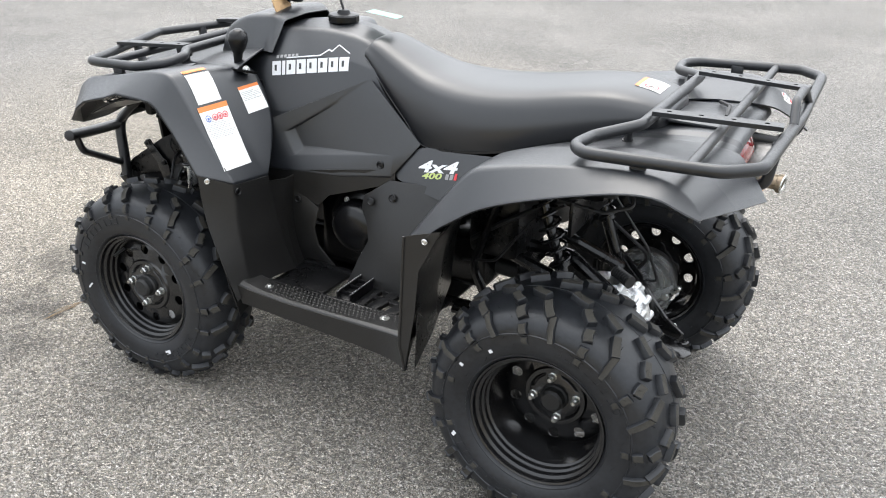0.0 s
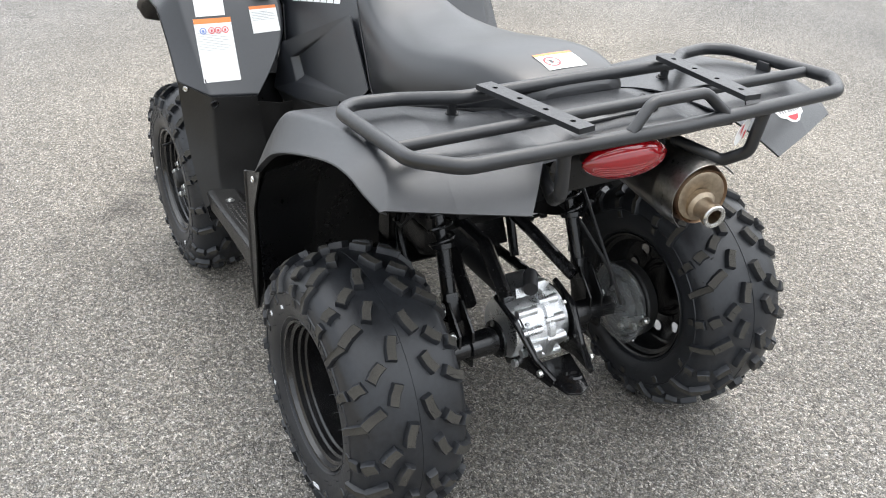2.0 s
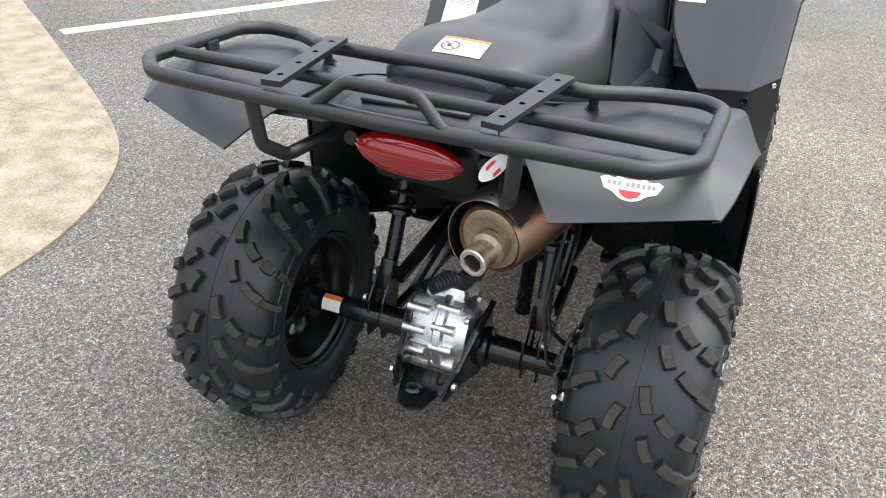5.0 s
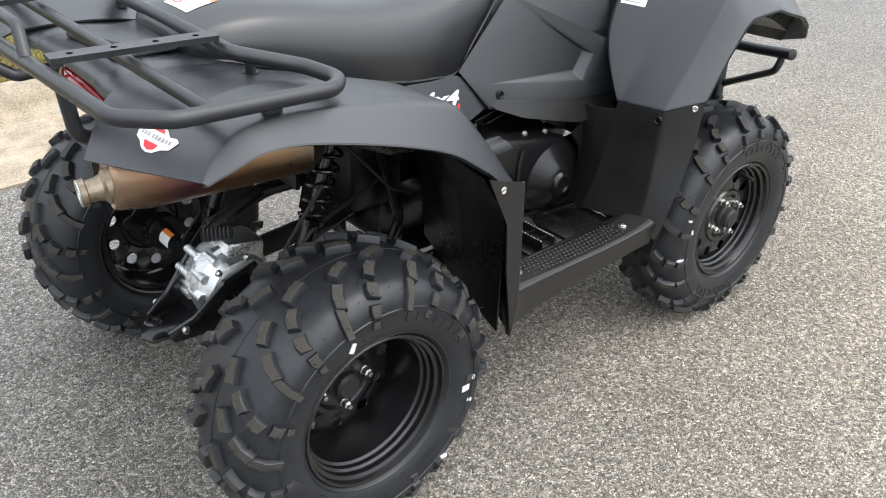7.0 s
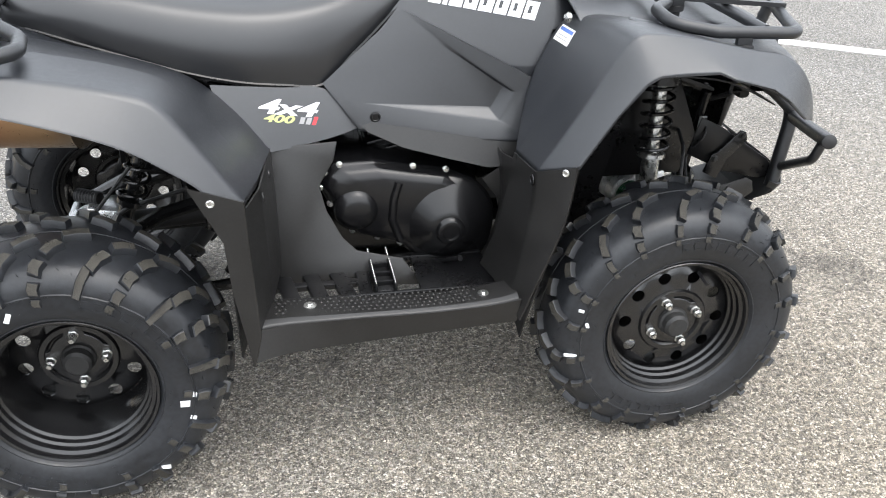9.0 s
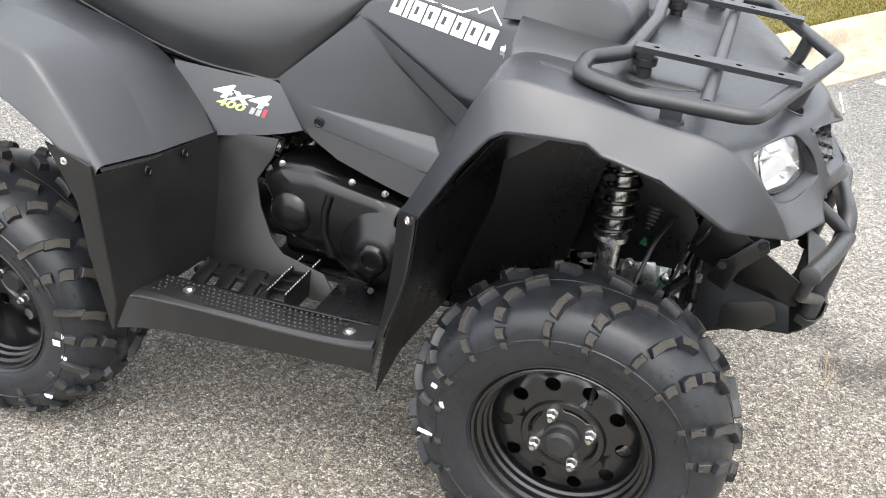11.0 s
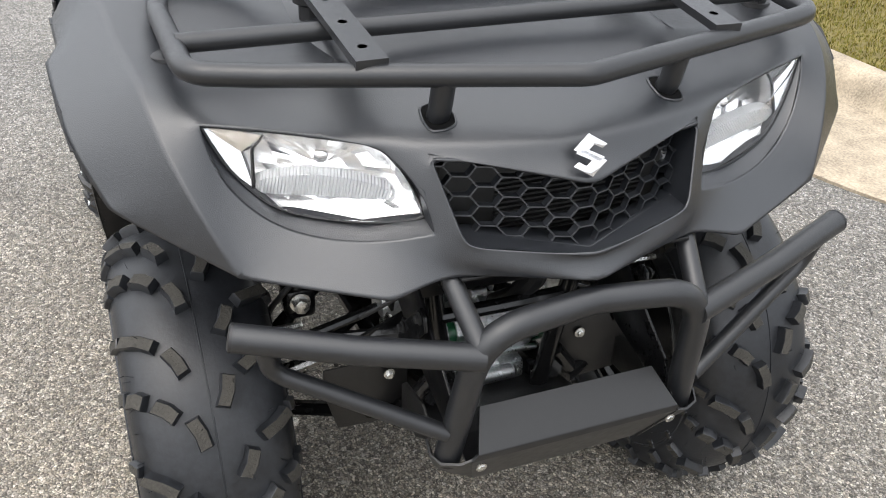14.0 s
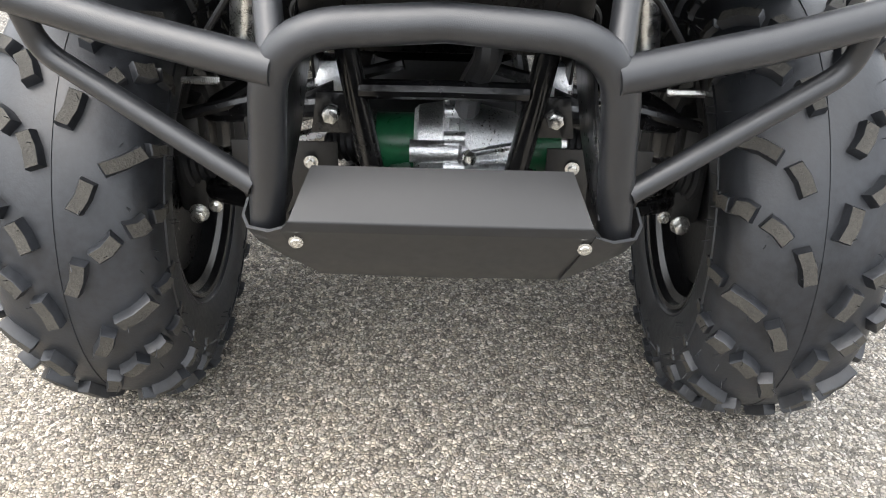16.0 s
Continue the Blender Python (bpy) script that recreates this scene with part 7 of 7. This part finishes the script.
def engine():
    base = block((0.40, 0.26, 0.24), pose(0.70, 0, 0.44), 0.03)
    eng = part("engine", base, ENGINE, atv, "black painted engine block")
    part("cylinder", block((0.20, 0.22, 0.20), pose(0.74, 0, 0.62, 0, -12, 0), 0.03), ENGINE, eng)
    for k in range(6):
        part("cooling_fin", block((0.24, 0.25, 0.008), pose(0.75, 0, 0.56 + 0.024 * k, 0, -12, 0), 0.002), ENGINE, eng)
    # Clutch cover on one side: a bellied casting with two domes.
    out = [(0.506, 0.557), (0.520, 0.585), (0.550, 0.600), (0.633, 0.603), (0.724, 0.586), (0.800, 0.574), (0.868, 0.540), (0.908, 0.475), (0.926, 0.424), (0.920, 0.374),
           (0.895, 0.340), (0.848, 0.321), (0.777, 0.330), (0.727, 0.358), (0.690, 0.392), (0.639, 0.409), (0.584, 0.426), (0.557, 0.458), (0.530, 0.505)]
    pts = [Vector((x, 0, z)) for x, z in out]
    loop = rounded(pts, 0.022, 4, True)
    c = Vector((0.73, 0, 0.478))
    bm = bmesh.new()
    rows = []
    for y, f in ((-0.10, 0.0), (-0.200, 0.0), (-0.206, 0.012), (-0.211, 0.04), (-0.213, 0.055), (-0.226, 0.085), (-0.236, 0.15), (-0.241, 0.28), (-0.244, 0.7)):
        rows.append([Vector((0, y, 0)) + p.lerp(c, f) for p in loop])
    vs = skin(bm, rows, closed=True)
    bm.faces.new(vs[-1])
    lathe([(0.0, 0.116), (0.010, 0.111), (0.018, 0.098), (0.056, 0.050), (0.060, 0.040), (0.061, 0.034), (0.068, 0.031), (0.071, 0.026), (0.071, 0.020), (0.066, 0.018), (0.066, 0)], (0.800, -0.218, 0.449), (0, -1, 0), 48, bm)
    lathe([(0.0, 0.052), (0.012, 0.050), (0.024, 0.040), (0.030, 0.026), (0.031, 0.0)], (0.592, -0.228, 0.497), (0, -1, 0), 36, bm)
    cv = part("clutch_cover", bm, ENGINE, eng, "semi-gloss black clutch cover", 50)
    # A raised band runs from the top of the cover round the dome.
    part("cover_band", tube([(0.688, -0.240, 0.560), (0.676, -0.242, 0.520), (0.672, -0.243, 0.470), (0.690, -0.242, 0.415)], 0.010, 0.03, 12), ENGINE, cv)
    for i in range(0, len(loop), 7):
        p = loop[i].lerp(c, 0.03)
        part("cover_bolt", bolt((p.x, -0.208, p.z), (0, -1, 0), 0.0065, 0.007, 1.2), ZINC, cv, "zinc cover bolt")
    # Round cover with a bright pulley behind it on the other side.
    bm = lathe([(0.0, 0.0), (0.0, 0.105), (0.03, 0.105), (0.035, 0.095), (0.04, 0.080), (0.075, 0.074), (0.088, 0.060), (0.092, 0.03), (0.092, 0)], (0.735, 0.12, 0.488), (0, 1, 0), 40)
    gc = part("gear_cover", bm, ENGINE, eng, "semi-gloss black round engine cover", 45)
    for a in (60, 150, 260, 330):
        part("cover_bolt", bolt((0.735 + 0.082 * math.cos(radians(a)), 0.162, 0.488 + 0.082 * math.sin(radians(a))), (0, 1, 0), 0.0065, 0.008, 1.2), ZINC, gc, "zinc cover bolt")
    part("magneto_case", lathe([(0, 0.0), (0, 0.09), (0.05, 0.085), (0.055, 0.0)], (0.655, 0.10, 0.50), (0, 1, 0), 32), CAST, eng, "bare cast aluminium case")
    part("rear_frame_box", block((0.16, 0.28, 0.26), pose(0.32, 0.0, 0.60), 0.03), LINER, atv)
    part("airbox", block((0.28, 0.24, 0.12), pose(0.16, 0.0, 0.74), 0.03), LINER, atv)
    part("battery_tray", block((0.16, 0.22, 0.10), pose(-0.10, 0.0, 0.80), 0.02), LINER, atv)
    relay = part("starter_relay", block((0.05, 0.085, 0.055), pose(0.02, 0.085, 0.735), 0.008), DARK, atv, "dull grey metal relay under the tail")
    part("relay_cap", lathe([(0, 0), (0, 0.020), (0.030, 0.020), (0.034, 0.014), (0.034, 0)], (-0.008, 0.045, 0.730), (-1, 0, 0.1), 20), BOOT, relay)
    part("relay_post", bolt((-0.008, 0.100, 0.748), (-1, 0, 0), 0.006, 0.012, 1.4), ZINC, relay)
    part("relay_wire", tube([(-0.02, 0.060, 0.720), (-0.05, 0.090, 0.690), (0.02, 0.130, 0.670), (0.14, 0.150, 0.690)], 0.005, 0.04, 8), BOOT, relay)
    part("rear_cross_tube", tube([(0.16, -0.19, 0.775), (0.15, 0.19, 0.775)], 0.014, 0, 12), FRAME, atv)
    part("rear_bulkhead", block((0.012, 0.30, 0.10), pose(0.10, 0.0, 0.64), 0.004), LINER, atv)
    part("carburettor", block((0.10, 0.13, 0.10), pose(0.36, 0.0, 0.64), 0.02), DARK, atv)
    part("air_duct", tube([(0.45, 0.02, 0.66), (0.30, 0.02, 0.70), (0.16, 0.02, 0.72)], 0.035, 0.06, 14), BOOT, atv)
    part("gearbox", block((0.22, 0.20, 0.16), pose(0.46, 0, 0.42), 0.03), ENGINE, eng)
    part("prop_shaft", tube([(0.40, 0.02, 0.40), (0.06, 0.015, 0.38)], 0.026, 0, 14), BOOT, atv)
    part("wiring", tube([(0.38, 0.14, 0.52), (0.28, 0.17, 0.60), (0.18, 0.14, 0.66), (0.05, 0.13, 0.72)], 0.007, 0.05, 8), BOOT, atv)
    part("cable", tube([(0.40, 0.16, 0.46), (0.28, 0.20, 0.50), (0.20, 0.16, 0.62), (0.10, 0.20, 0.70)], 0.004, 0.05, 8), BOOT, atv)
    part("cable", tube([(0.40, -0.16, 0.50), (0.30, -0.21, 0.56), (0.22, -0.17, 0.66), (0.10, -0.12, 0.74)], 0.004, 0.05, 8), BOOT, atv)
    part("brake_pedal", tube([(0.70, -0.235, 0.352), (0.78, -0.26, 0.362), (0.815, -0.32, 0.40)], 0.007, 0.03, 8), FRAME, atv)
    for s in (-1, 1):
        sub = tube([(0.30, s * 0.16, 0.32), (0.36, s * 0.17, 0.45), (0.30, s * 0.155, 0.66), (0.20, s * 0.15, 0.78)], 0.013, 0.06, 10)
        part("sub_frame", sub, FRAME, atv)


engine()


def controls():
    """Steering column, bars and what sits on the tank."""
    cap = lathe([(0, 0.042), (0.004, 0.045), (0.018, 0.045), (0.022, 0.042), (0.024, 0.020), (0.034, 0.016), (0.036, 0)], (0.885, 0.0, 1.030), (0, 0, 1), 14)
    fc = part("fuel_cap", cap, LINER, atv, "ribbed black fuel cap", 25)
    part("breather_hose", tube([(0.885, 0, 1.062), (0.90, 0.0, 1.10), (0.96, 0.0, 1.12), (1.03, 0.0, 1.10)], 0.0035, 0.03, 8), BOOT, fc)
    pod = []
    for x, wb, zb, w, z in ((1.015, 0.170, 0.955, 0.105, 1.035), (1.05, 0.167, 0.955, 0.125, 1.050), (1.13, 0.152, 0.942, 0.128, 1.040), (1.20, 0.135, 0.922, 0.115, 1.010),
                            (1.237, 0.124, 0.912, 0.103, 0.975), (1.252, 0.116, 0.908, 0.085, 0.925), (1.256, 0.112, 0.905, 0.080, 0.905)):
        pod.append([(x, -wb, zb), (x, -w, z), (x, 0, z + 0.006), (x, w, z), (x, wb, zb)])
    part("dash_cover", panel(pod, 1, 0.02, 4, 0.004), BLACK, atv, "matte black plastic dash cover", 50)
    part("steering_column", tube([(1.14, 0, 0.98), (1.085, 0, 1.10)], 0.022, 0, 14), FRAME, atv)
    bar = part("handlebar", tube([(0.96, 0.38, 1.155), (1.03, 0.20, 1.15), (1.085, 0.06, 1.11), (1.085, -0.06, 1.11), (1.03, -0.20, 1.15), (0.96, -0.38, 1.155)], 0.011, 0.06, 12), FRAME, atv, "black steel handlebar")
    for s in (-1, 1):
        part("grip", tube([(0.998, s * 0.285, 1.153), (0.955, s * 0.395, 1.155)], 0.0165, 0, 14), BOOT, bar, "black rubber grip")
    part("meter", lathe([(0, 0.0), (0, 0.045), (0.03, 0.05), (0.035, 0.044), (0.033, 0)], (1.075, 0, 1.09), (-0.5, 0, 1), 28), LINER, bar)
    card = block((0.004, 0.10, 0.085), pose(1.075, 0.045, 1.078, 0, 20, 12), 0.001)
    tagged(link_mesh("cardboard", card, CARD), "tan cardboard packing piece folded at the steering column", "cardboard").parent = None
    tagged(link_mesh("paper_slip", block((0.09, 0.06, 0.001), pose(0.76, -0.02, 1.062, 4, -8, 10), 0), TEAL), "pale teal paper slip on the tank cover", "paper")
    knob = lathe([(0, 0.0), (0, 0.011), (0.030, 0.014), (0.045, 0.022), (0.068, 0.028), (0.086, 0.024), (0.096, 0.012), (0.098, 0)], (1.085, 0.235, 0.930), (-0.15, 0.1, 1), 20)
    lever = part("gear_lever", knob, LINER, atv, "black gear lever knob", 40)
    # The gate's recess is a raised plate, its shade put into the colour.
    gate = prism([(-0.065, -0.022), (0.04, -0.028), (0.06, 0.0), (0.03, 0.024), (-0.02, 0.020), (-0.06, 0.026)], 0.006, pose(1.08, 0.262, 0.912, 18, 0, 8), 0.002)
    part("gear_gate", gate, SLOT_SHADE, lever)


controls()


# -- labels and decals --


def tree_of(ob):
    me = ob if isinstance(ob, bpy.types.Mesh) else ob.data
    return BVHTree.FromPolygons([v.co.copy() for v in me.vertices], [tuple(p.vertices) for p in me.polygons])


TREES = {}


class Sheet:
    """A flat pattern laid on a panel: centre, x along ex, y along ey, seen from outside."""

    def __init__(self, key, centre, ex, ey, lift=0.0012):
        self.m = basis(centre, ex, ey)
        self.n = (self.m.to_3x3() @ Vector((0, 0, 1))).normalized()
        if key not in TREES:
            TREES[key] = tree_of(PANELS[key])
        self.tree, self.lift, self.host = TREES[key], lift, PANELS[key]

    def at(self, x, y, up=0.0):
        p = self.m @ Vector((x, y, 0))
        hit = self.tree.ray_cast(p + self.n * 0.12, -self.n, 0.3)[0]
        return (hit or p) + self.n * (self.lift + up)

    def quad(self, bm, x0, y0, x1, y1, up=0.0, n=5, lean=0.0):
        rows = []
        for j in range(n + 1):
            y = y0 + (y1 - y0) * j / n
            rows.append([self.at(x0 + (x1 - x0) * i / n + lean * (y - y0), y, up) for i in range(n + 1)])
        skin(bm, rows)

    def poly(self, bm, pts, up=0.0):
        f = bm.faces.new([bm.verts.new(self.at(x, y, up)) for x, y in pts])
        bmesh.ops.triangulate(bm, faces=[f])


def mark(name, sheet, parent, mat, quads=(), polys=(), up=0.0, label="", lean=0.0):
    bm = bmesh.new()
    for q in quads:
        sheet.quad(bm, *q, up=up, lean=lean)
    for p in polys:
        sheet.poly(bm, p, up)
    return part(name, bm, mat, parent, label)


def warning_label(sheet, w, h, head, lines, icon=None, ink=INK, name="warning_label"):
    """A white label with an orange head and rows of print as plain bars."""
    lab = mark(name, sheet, atv, PAPER, [(-w / 2, -h / 2, w / 2, h / 2)], label="white warning label with an orange head")
    mark("label_head", sheet, lab, ORANGE, [(-w / 2, h / 2 - head, w / 2, h / 2)], up=0.0005)
    rng = random.Random(int(w * 1e4))
    bars = []
    y = h / 2 - head - (0.35 if icon else 0.12) * h
    while y > -h / 2 + 0.006 and len(bars) < lines:
        bars.append((-w / 2 + 0.004, y, -w / 2 + 0.004 + (w - 0.008) * rng.uniform(0.6, 1.0), y + 0.0011))
        y -= 0.0045
    mark("fine_print", sheet, lab, ink, bars, up=0.0005)
    if icon:
        cx, cy, r = icon
        ring = [(cx + r * math.cos(2 * math.pi * k / 20), cy + r * math.sin(2 * math.pi * k / 20)) for k in range(20)]
        inn = [(cx + 0.78 * r * math.cos(2 * math.pi * k / 20), cy + 0.78 * r * math.sin(2 * math.pi * k / 20)) for k in range(20)]
        polys = [[ring[k], ring[(k + 1) % 20], inn[(k + 1) % 20], inn[k]] for k in range(20)]
        polys.append([(cx - 0.62 * r, cy + 0.5 * r), (cx - 0.5 * r, cy + 0.62 * r), (cx + 0.62 * r, cy - 0.5 * r), (cx + 0.5 * r, cy - 0.62 * r)])
        mark("warning_sign", sheet, lab, RED, polys=polys, up=0.0006)
        mark("sign_print", sheet, lab, DARKINK, [(cx - 0.3 * r, cy - 0.35 * r, cx + 0.1 * r, cy + 0.4 * r)], up=0.0005)
    return lab


# On the seat's tail.
warning_label(Sheet("seat", (-0.028, -0.002, 0.977), (0, -1, 0), (1, 0, 0.2)), 0.094, 0.066, 0.010, 2, (-0.022, -0.004, 0.019))

# On the front fender, two stacked labels, and one beside them.
ldir = (0.057, -0.020, 0.080)
lside = (-0.06, -0.99, -0.02)
low = Sheet(("front", 1), (0.994, 0.414, 0.780), lside, (0.085, 0.0, 0.158))
lab1 = warning_label(low, 0.104, 0.178, 0.014, 13)
top = Sheet(("front", 1), (1.070, 0.409, 0.902), lside, ldir)
warning_label(top, 0.082, 0.098, 0.009, 3)
for k, x in enumerate((-0.030, -0.006, 0.012, 0.032)):
    ring = [(x + 0.0095 * math.cos(2 * math.pi * i / 20), 0.055 + 0.0095 * math.sin(2 * math.pi * i / 20)) for i in range(20)]
    hole = [(x + 0.0070 * math.cos(2 * math.pi * i / 20), 0.055 + 0.0070 * math.sin(2 * math.pi * i / 20)) for i in range(20)]
    mark("label_picture", low, lab1, BLUE if k == 0 else RED, [(x - 0.003, 0.051, x + 0.003, 0.058)], [[ring[i], ring[(i + 1) % 20], hole[(i + 1) % 20], hole[i]] for i in range(20)], up=0.0006)
warning_label(Sheet(("front", 1), (1.019, 0.263, 0.845), (-0.05, -0.99, 0.0), (0.050, -0.01, 0.070)), 0.078, 0.076, 0.009, 6)
small = Sheet(("front", -1), (1.038, -0.257, 0.883), (0.06, -0.99, 0.05), (0.017, 0.004, 0.025))
lab2 = mark("data_label", small, atv, PAPER, [(-0.036, -0.018, 0.036, 0.018)], label="small white data label with a blue head")
mark("label_head", small, lab2, BLUE, [(-0.032, 0.006, 0.032, 0.014)], up=0.0005)
mark("fine_print", small, lab2, INK, [(-0.030, -0.004, 0.020, -0.002), (-0.030, -0.011, 0.024, -0.009)], up=0.0005)


def oval(w, h, n=28):
    return [(w * math.cos(2 * math.pi * k / n), h * math.sin(2 * math.pi * k / n)) for k in range(n)]


def dealer_sticker(sheet, scale, parent, name="dealer_sticker"):
    """A white winged oval with a red bar and a band of print as plain bars."""
    k = scale
    wing = [(-0.048 * k, 0.010 * k), (-0.040 * k, 0.014 * k), (-0.026 * k, 0.012 * k), (-0.014 * k, 0.020 * k), (0.0, 0.023 * k), (0.014 * k, 0.020 * k), (0.026 * k, 0.012 * k), (0.040 * k, 0.014 * k), (0.048 * k, 0.010 * k),
            (0.040 * k, -0.006 * k), (0.026 * k, -0.011 * k), (0.014 * k, -0.020 * k), (0.0, -0.023 * k), (-0.014 * k, -0.020 * k), (-0.026 * k, -0.011 * k), (-0.040 * k, -0.006 * k)]
    ob = mark(name, sheet, parent, PAPER, polys=[wing[:3] + wing[13:], wing[2:7] + wing[10:14], wing[6:11]], label="white winged oval sticker with red")
    mark("red_top", sheet, ob, RED, polys=[[(-0.014 * k, 0.013 * k), (0.014 * k, 0.013 * k), (0.011 * k, 0.018 * k), (0.0, 0.020 * k), (-0.011 * k, 0.018 * k)]], up=0.0005)
    mark("red_bottom", sheet, ob, RED, polys=[[(-0.018 * k, -0.006 * k), (-0.012 * k, -0.015 * k), (0.0, -0.019 * k), (0.012 * k, -0.015 * k), (0.018 * k, -0.006 * k)]], up=0.0005)
    mark("fine_print", sheet, ob, INK, [(x * k, 0.0005 * k, (x + 0.0055) * k, 0.0075 * k) for x in (-0.036, -0.028, -0.020, -0.008, 0.0, 0.008, 0.016, 0.024, 0.031)], up=0.0005)
    return ob


dealer_sticker(Sheet(("rear", -1), (-0.298, -0.396, 0.892), (0.12, -0.99, 0.0), (0.55, 0.05, 0.83)), 1.0, atv)


def rack_tag():
    """The card tag tied to the rack."""
    m = basis((-0.360, -0.196, 0.907), (0.25, -0.55, 0.72), (-0.2, 0.7, 0.6))
    bm = bmesh.new()
    f = bm.faces.new([bm.verts.new(m @ Vector((x * 1.05, y * 1.0, 0.004 * math.sin(x * 60)))) for x, y in oval(0.030, 0.014)])
    bm.normal_update()
    bmesh.ops.solidify(bm, geom=[f], thickness=0.0006)
    tag = link_mesh("rack_tag", bm, PAPER)
    tagged(tag, "white oval card tag tied to the rear rack", "tag")
    for nm, y in (("red_mark", 0.007), ("red_mark", -0.008)):
        bm = bmesh.new()
        for zz in (0.0016, -0.0022):
            bm.faces.new([bm.verts.new(m @ Vector((x, y + yy, zz))) for x, yy in ((-0.012, -0.0025), (0.012, -0.0025), (0.008, 0.0025), (-0.008, 0.0025))])
        part(nm, bm, RED, tag)
    part("tie", tube([m @ Vector((0.034, 0, 0)), (-0.355, -0.20, 0.945), (-0.35, -0.195, 0.975)], 0.0014, 0.01, 6), BOOT, tag, "thin black tie")


rack_tag()


def axle_sticker():
    bm = bmesh.new()
    r = 0.0268
    for a0, a1, mi in ((100, 128, 1), (128, 190, 0)):
        rows = []
        for i in range(7):
            a = radians(a0 + (a1 - a0) * i / 6)
            rows.append([Vector((r * math.cos(a), y, HUB + r * math.sin(a))) for y in (0.275, 0.300, 0.322)])
        n = len(bm.faces)
        skin(bm, rows)
        bm.faces.ensure_lookup_table()
        for f in bm.faces[n:]:
            f.material_index = mi
    part("axle_label", bm, [PAPER, ORANGE], atv, "white label with orange head on the axle")


axle_sticker()


def wordmark(s):
    """The name on the tank, drawn as plain white blocks under a peak outline."""
    sh = Sheet("tank", (0.905 if s > 0 else 0.888, s * 0.16, 0.935 if s > 0 else 0.938), (-s, 0, 0) if s > 0 else (1, 0, 0), (0, -s * 0.45, 0.9))
    # Letters lean with the line of the badge.
    sh.m = sh.m @ Matrix.Rotation(radians(13 if s > 0 else -13), 4, "Z")
    bars = []
    x = -0.118
    for k, w in enumerate((0.027, 0.010, 0.028, 0.028, 0.030, 0.028, 0.028, 0.028)):
        bars.append((x, -0.020, x + w, 0.018))
        x += w + 0.0038
    ob = mark("wordmark", sh, atv, DECAL, bars[:1], label="white block wordmark decal", lean=0.12)
    for b in bars[1:]:
        mark("wordmark_block", sh, ob, DECAL, [b], lean=0.12)
    holes = [(b[0] + 0.009, -0.008, b[0] + 0.016, 0.008) for b in bars if b[2] - b[0] > 0.02]
    for h in holes:
        mark("block_counter", sh, ob, BLACK, [h], up=0.0006, lean=0.12)
    top = [[(-0.07, 0.024), (0.035, 0.024), (0.040, 0.028), (-0.066, 0.027)]]
    peaks = [(0.035, 0.024), (0.060, 0.040), (0.068, 0.034), (0.088, 0.052), (0.120, 0.026)]
    for a, b in zip(peaks, peaks[1:]):
        top.append([a, b, (b[0], b[1] + 0.004), (a[0], a[1] + 0.004)])
    mark("peak_line", sh, ob, DECAL, polys=top, up=0.0002)
    mark("maker_mark", sh, ob, INK, [(-0.100 + 0.012 * k, 0.026, -0.092 + 0.012 * k, 0.035) for k in range(6)], up=0.0002)


for side in (-1, 1):
    wordmark(side)


def letters(text, size, sheet, x, y, mat, parent, shear=0.25, name="lettering", fat=0.012):
    cu = bpy.data.curves.new("lettering", "FONT")
    cu.body, cu.size, cu.shear, cu.offset, cu.resolution_u = text, size, shear, fat * size, 3
    tmp = bpy.data.objects.new("lettering_curve", cu)
    me = bpy.data.meshes.new_from_object(tmp)
    bpy.data.objects.remove(tmp)
    bm = bmesh.new()
    bm.from_mesh(me)
    bpy.data.meshes.remove(me)
    for v in bm.verts:
        v.co = sheet.at(x + v.co.x * 1.9, y + v.co.y, 0.0)
    ob = part(name, bm, mat, parent)
    bpy.data.curves.remove(cu)
    return ob


def badge(s):
    sh = Sheet(("badge", s), (0.460, s * 0.20, 0.712), (-s if s > 0 else 1, 0, 0), (0, -s * 0.25, 0.95))
    sh.m = sh.m @ Matrix.Rotation(radians(8 if s > 0 else -8), 4, "Z")
    ob = letters("4x4", 0.043, sh, -0.070, 0.002, DECAL, atv, name="four_wheel_drive_decal", fat=0.03)
    ob["label"] = "white 4x4 lettering decal"
    letters("400", 0.022, sh, -0.056, -0.0155, LIME, ob, fat=0.03)
    mark("grey_print", sh, ob, INK, [(0.020, -0.0155, 0.030, -0.001), (0.034, -0.0155, 0.044, -0.001)], lean=0.25)
    mark("red_print", sh, ob, RED, [(0.048, -0.0155, 0.056, 0.002)], lean=0.25)


for side in (-1, 1):
    badge(side)
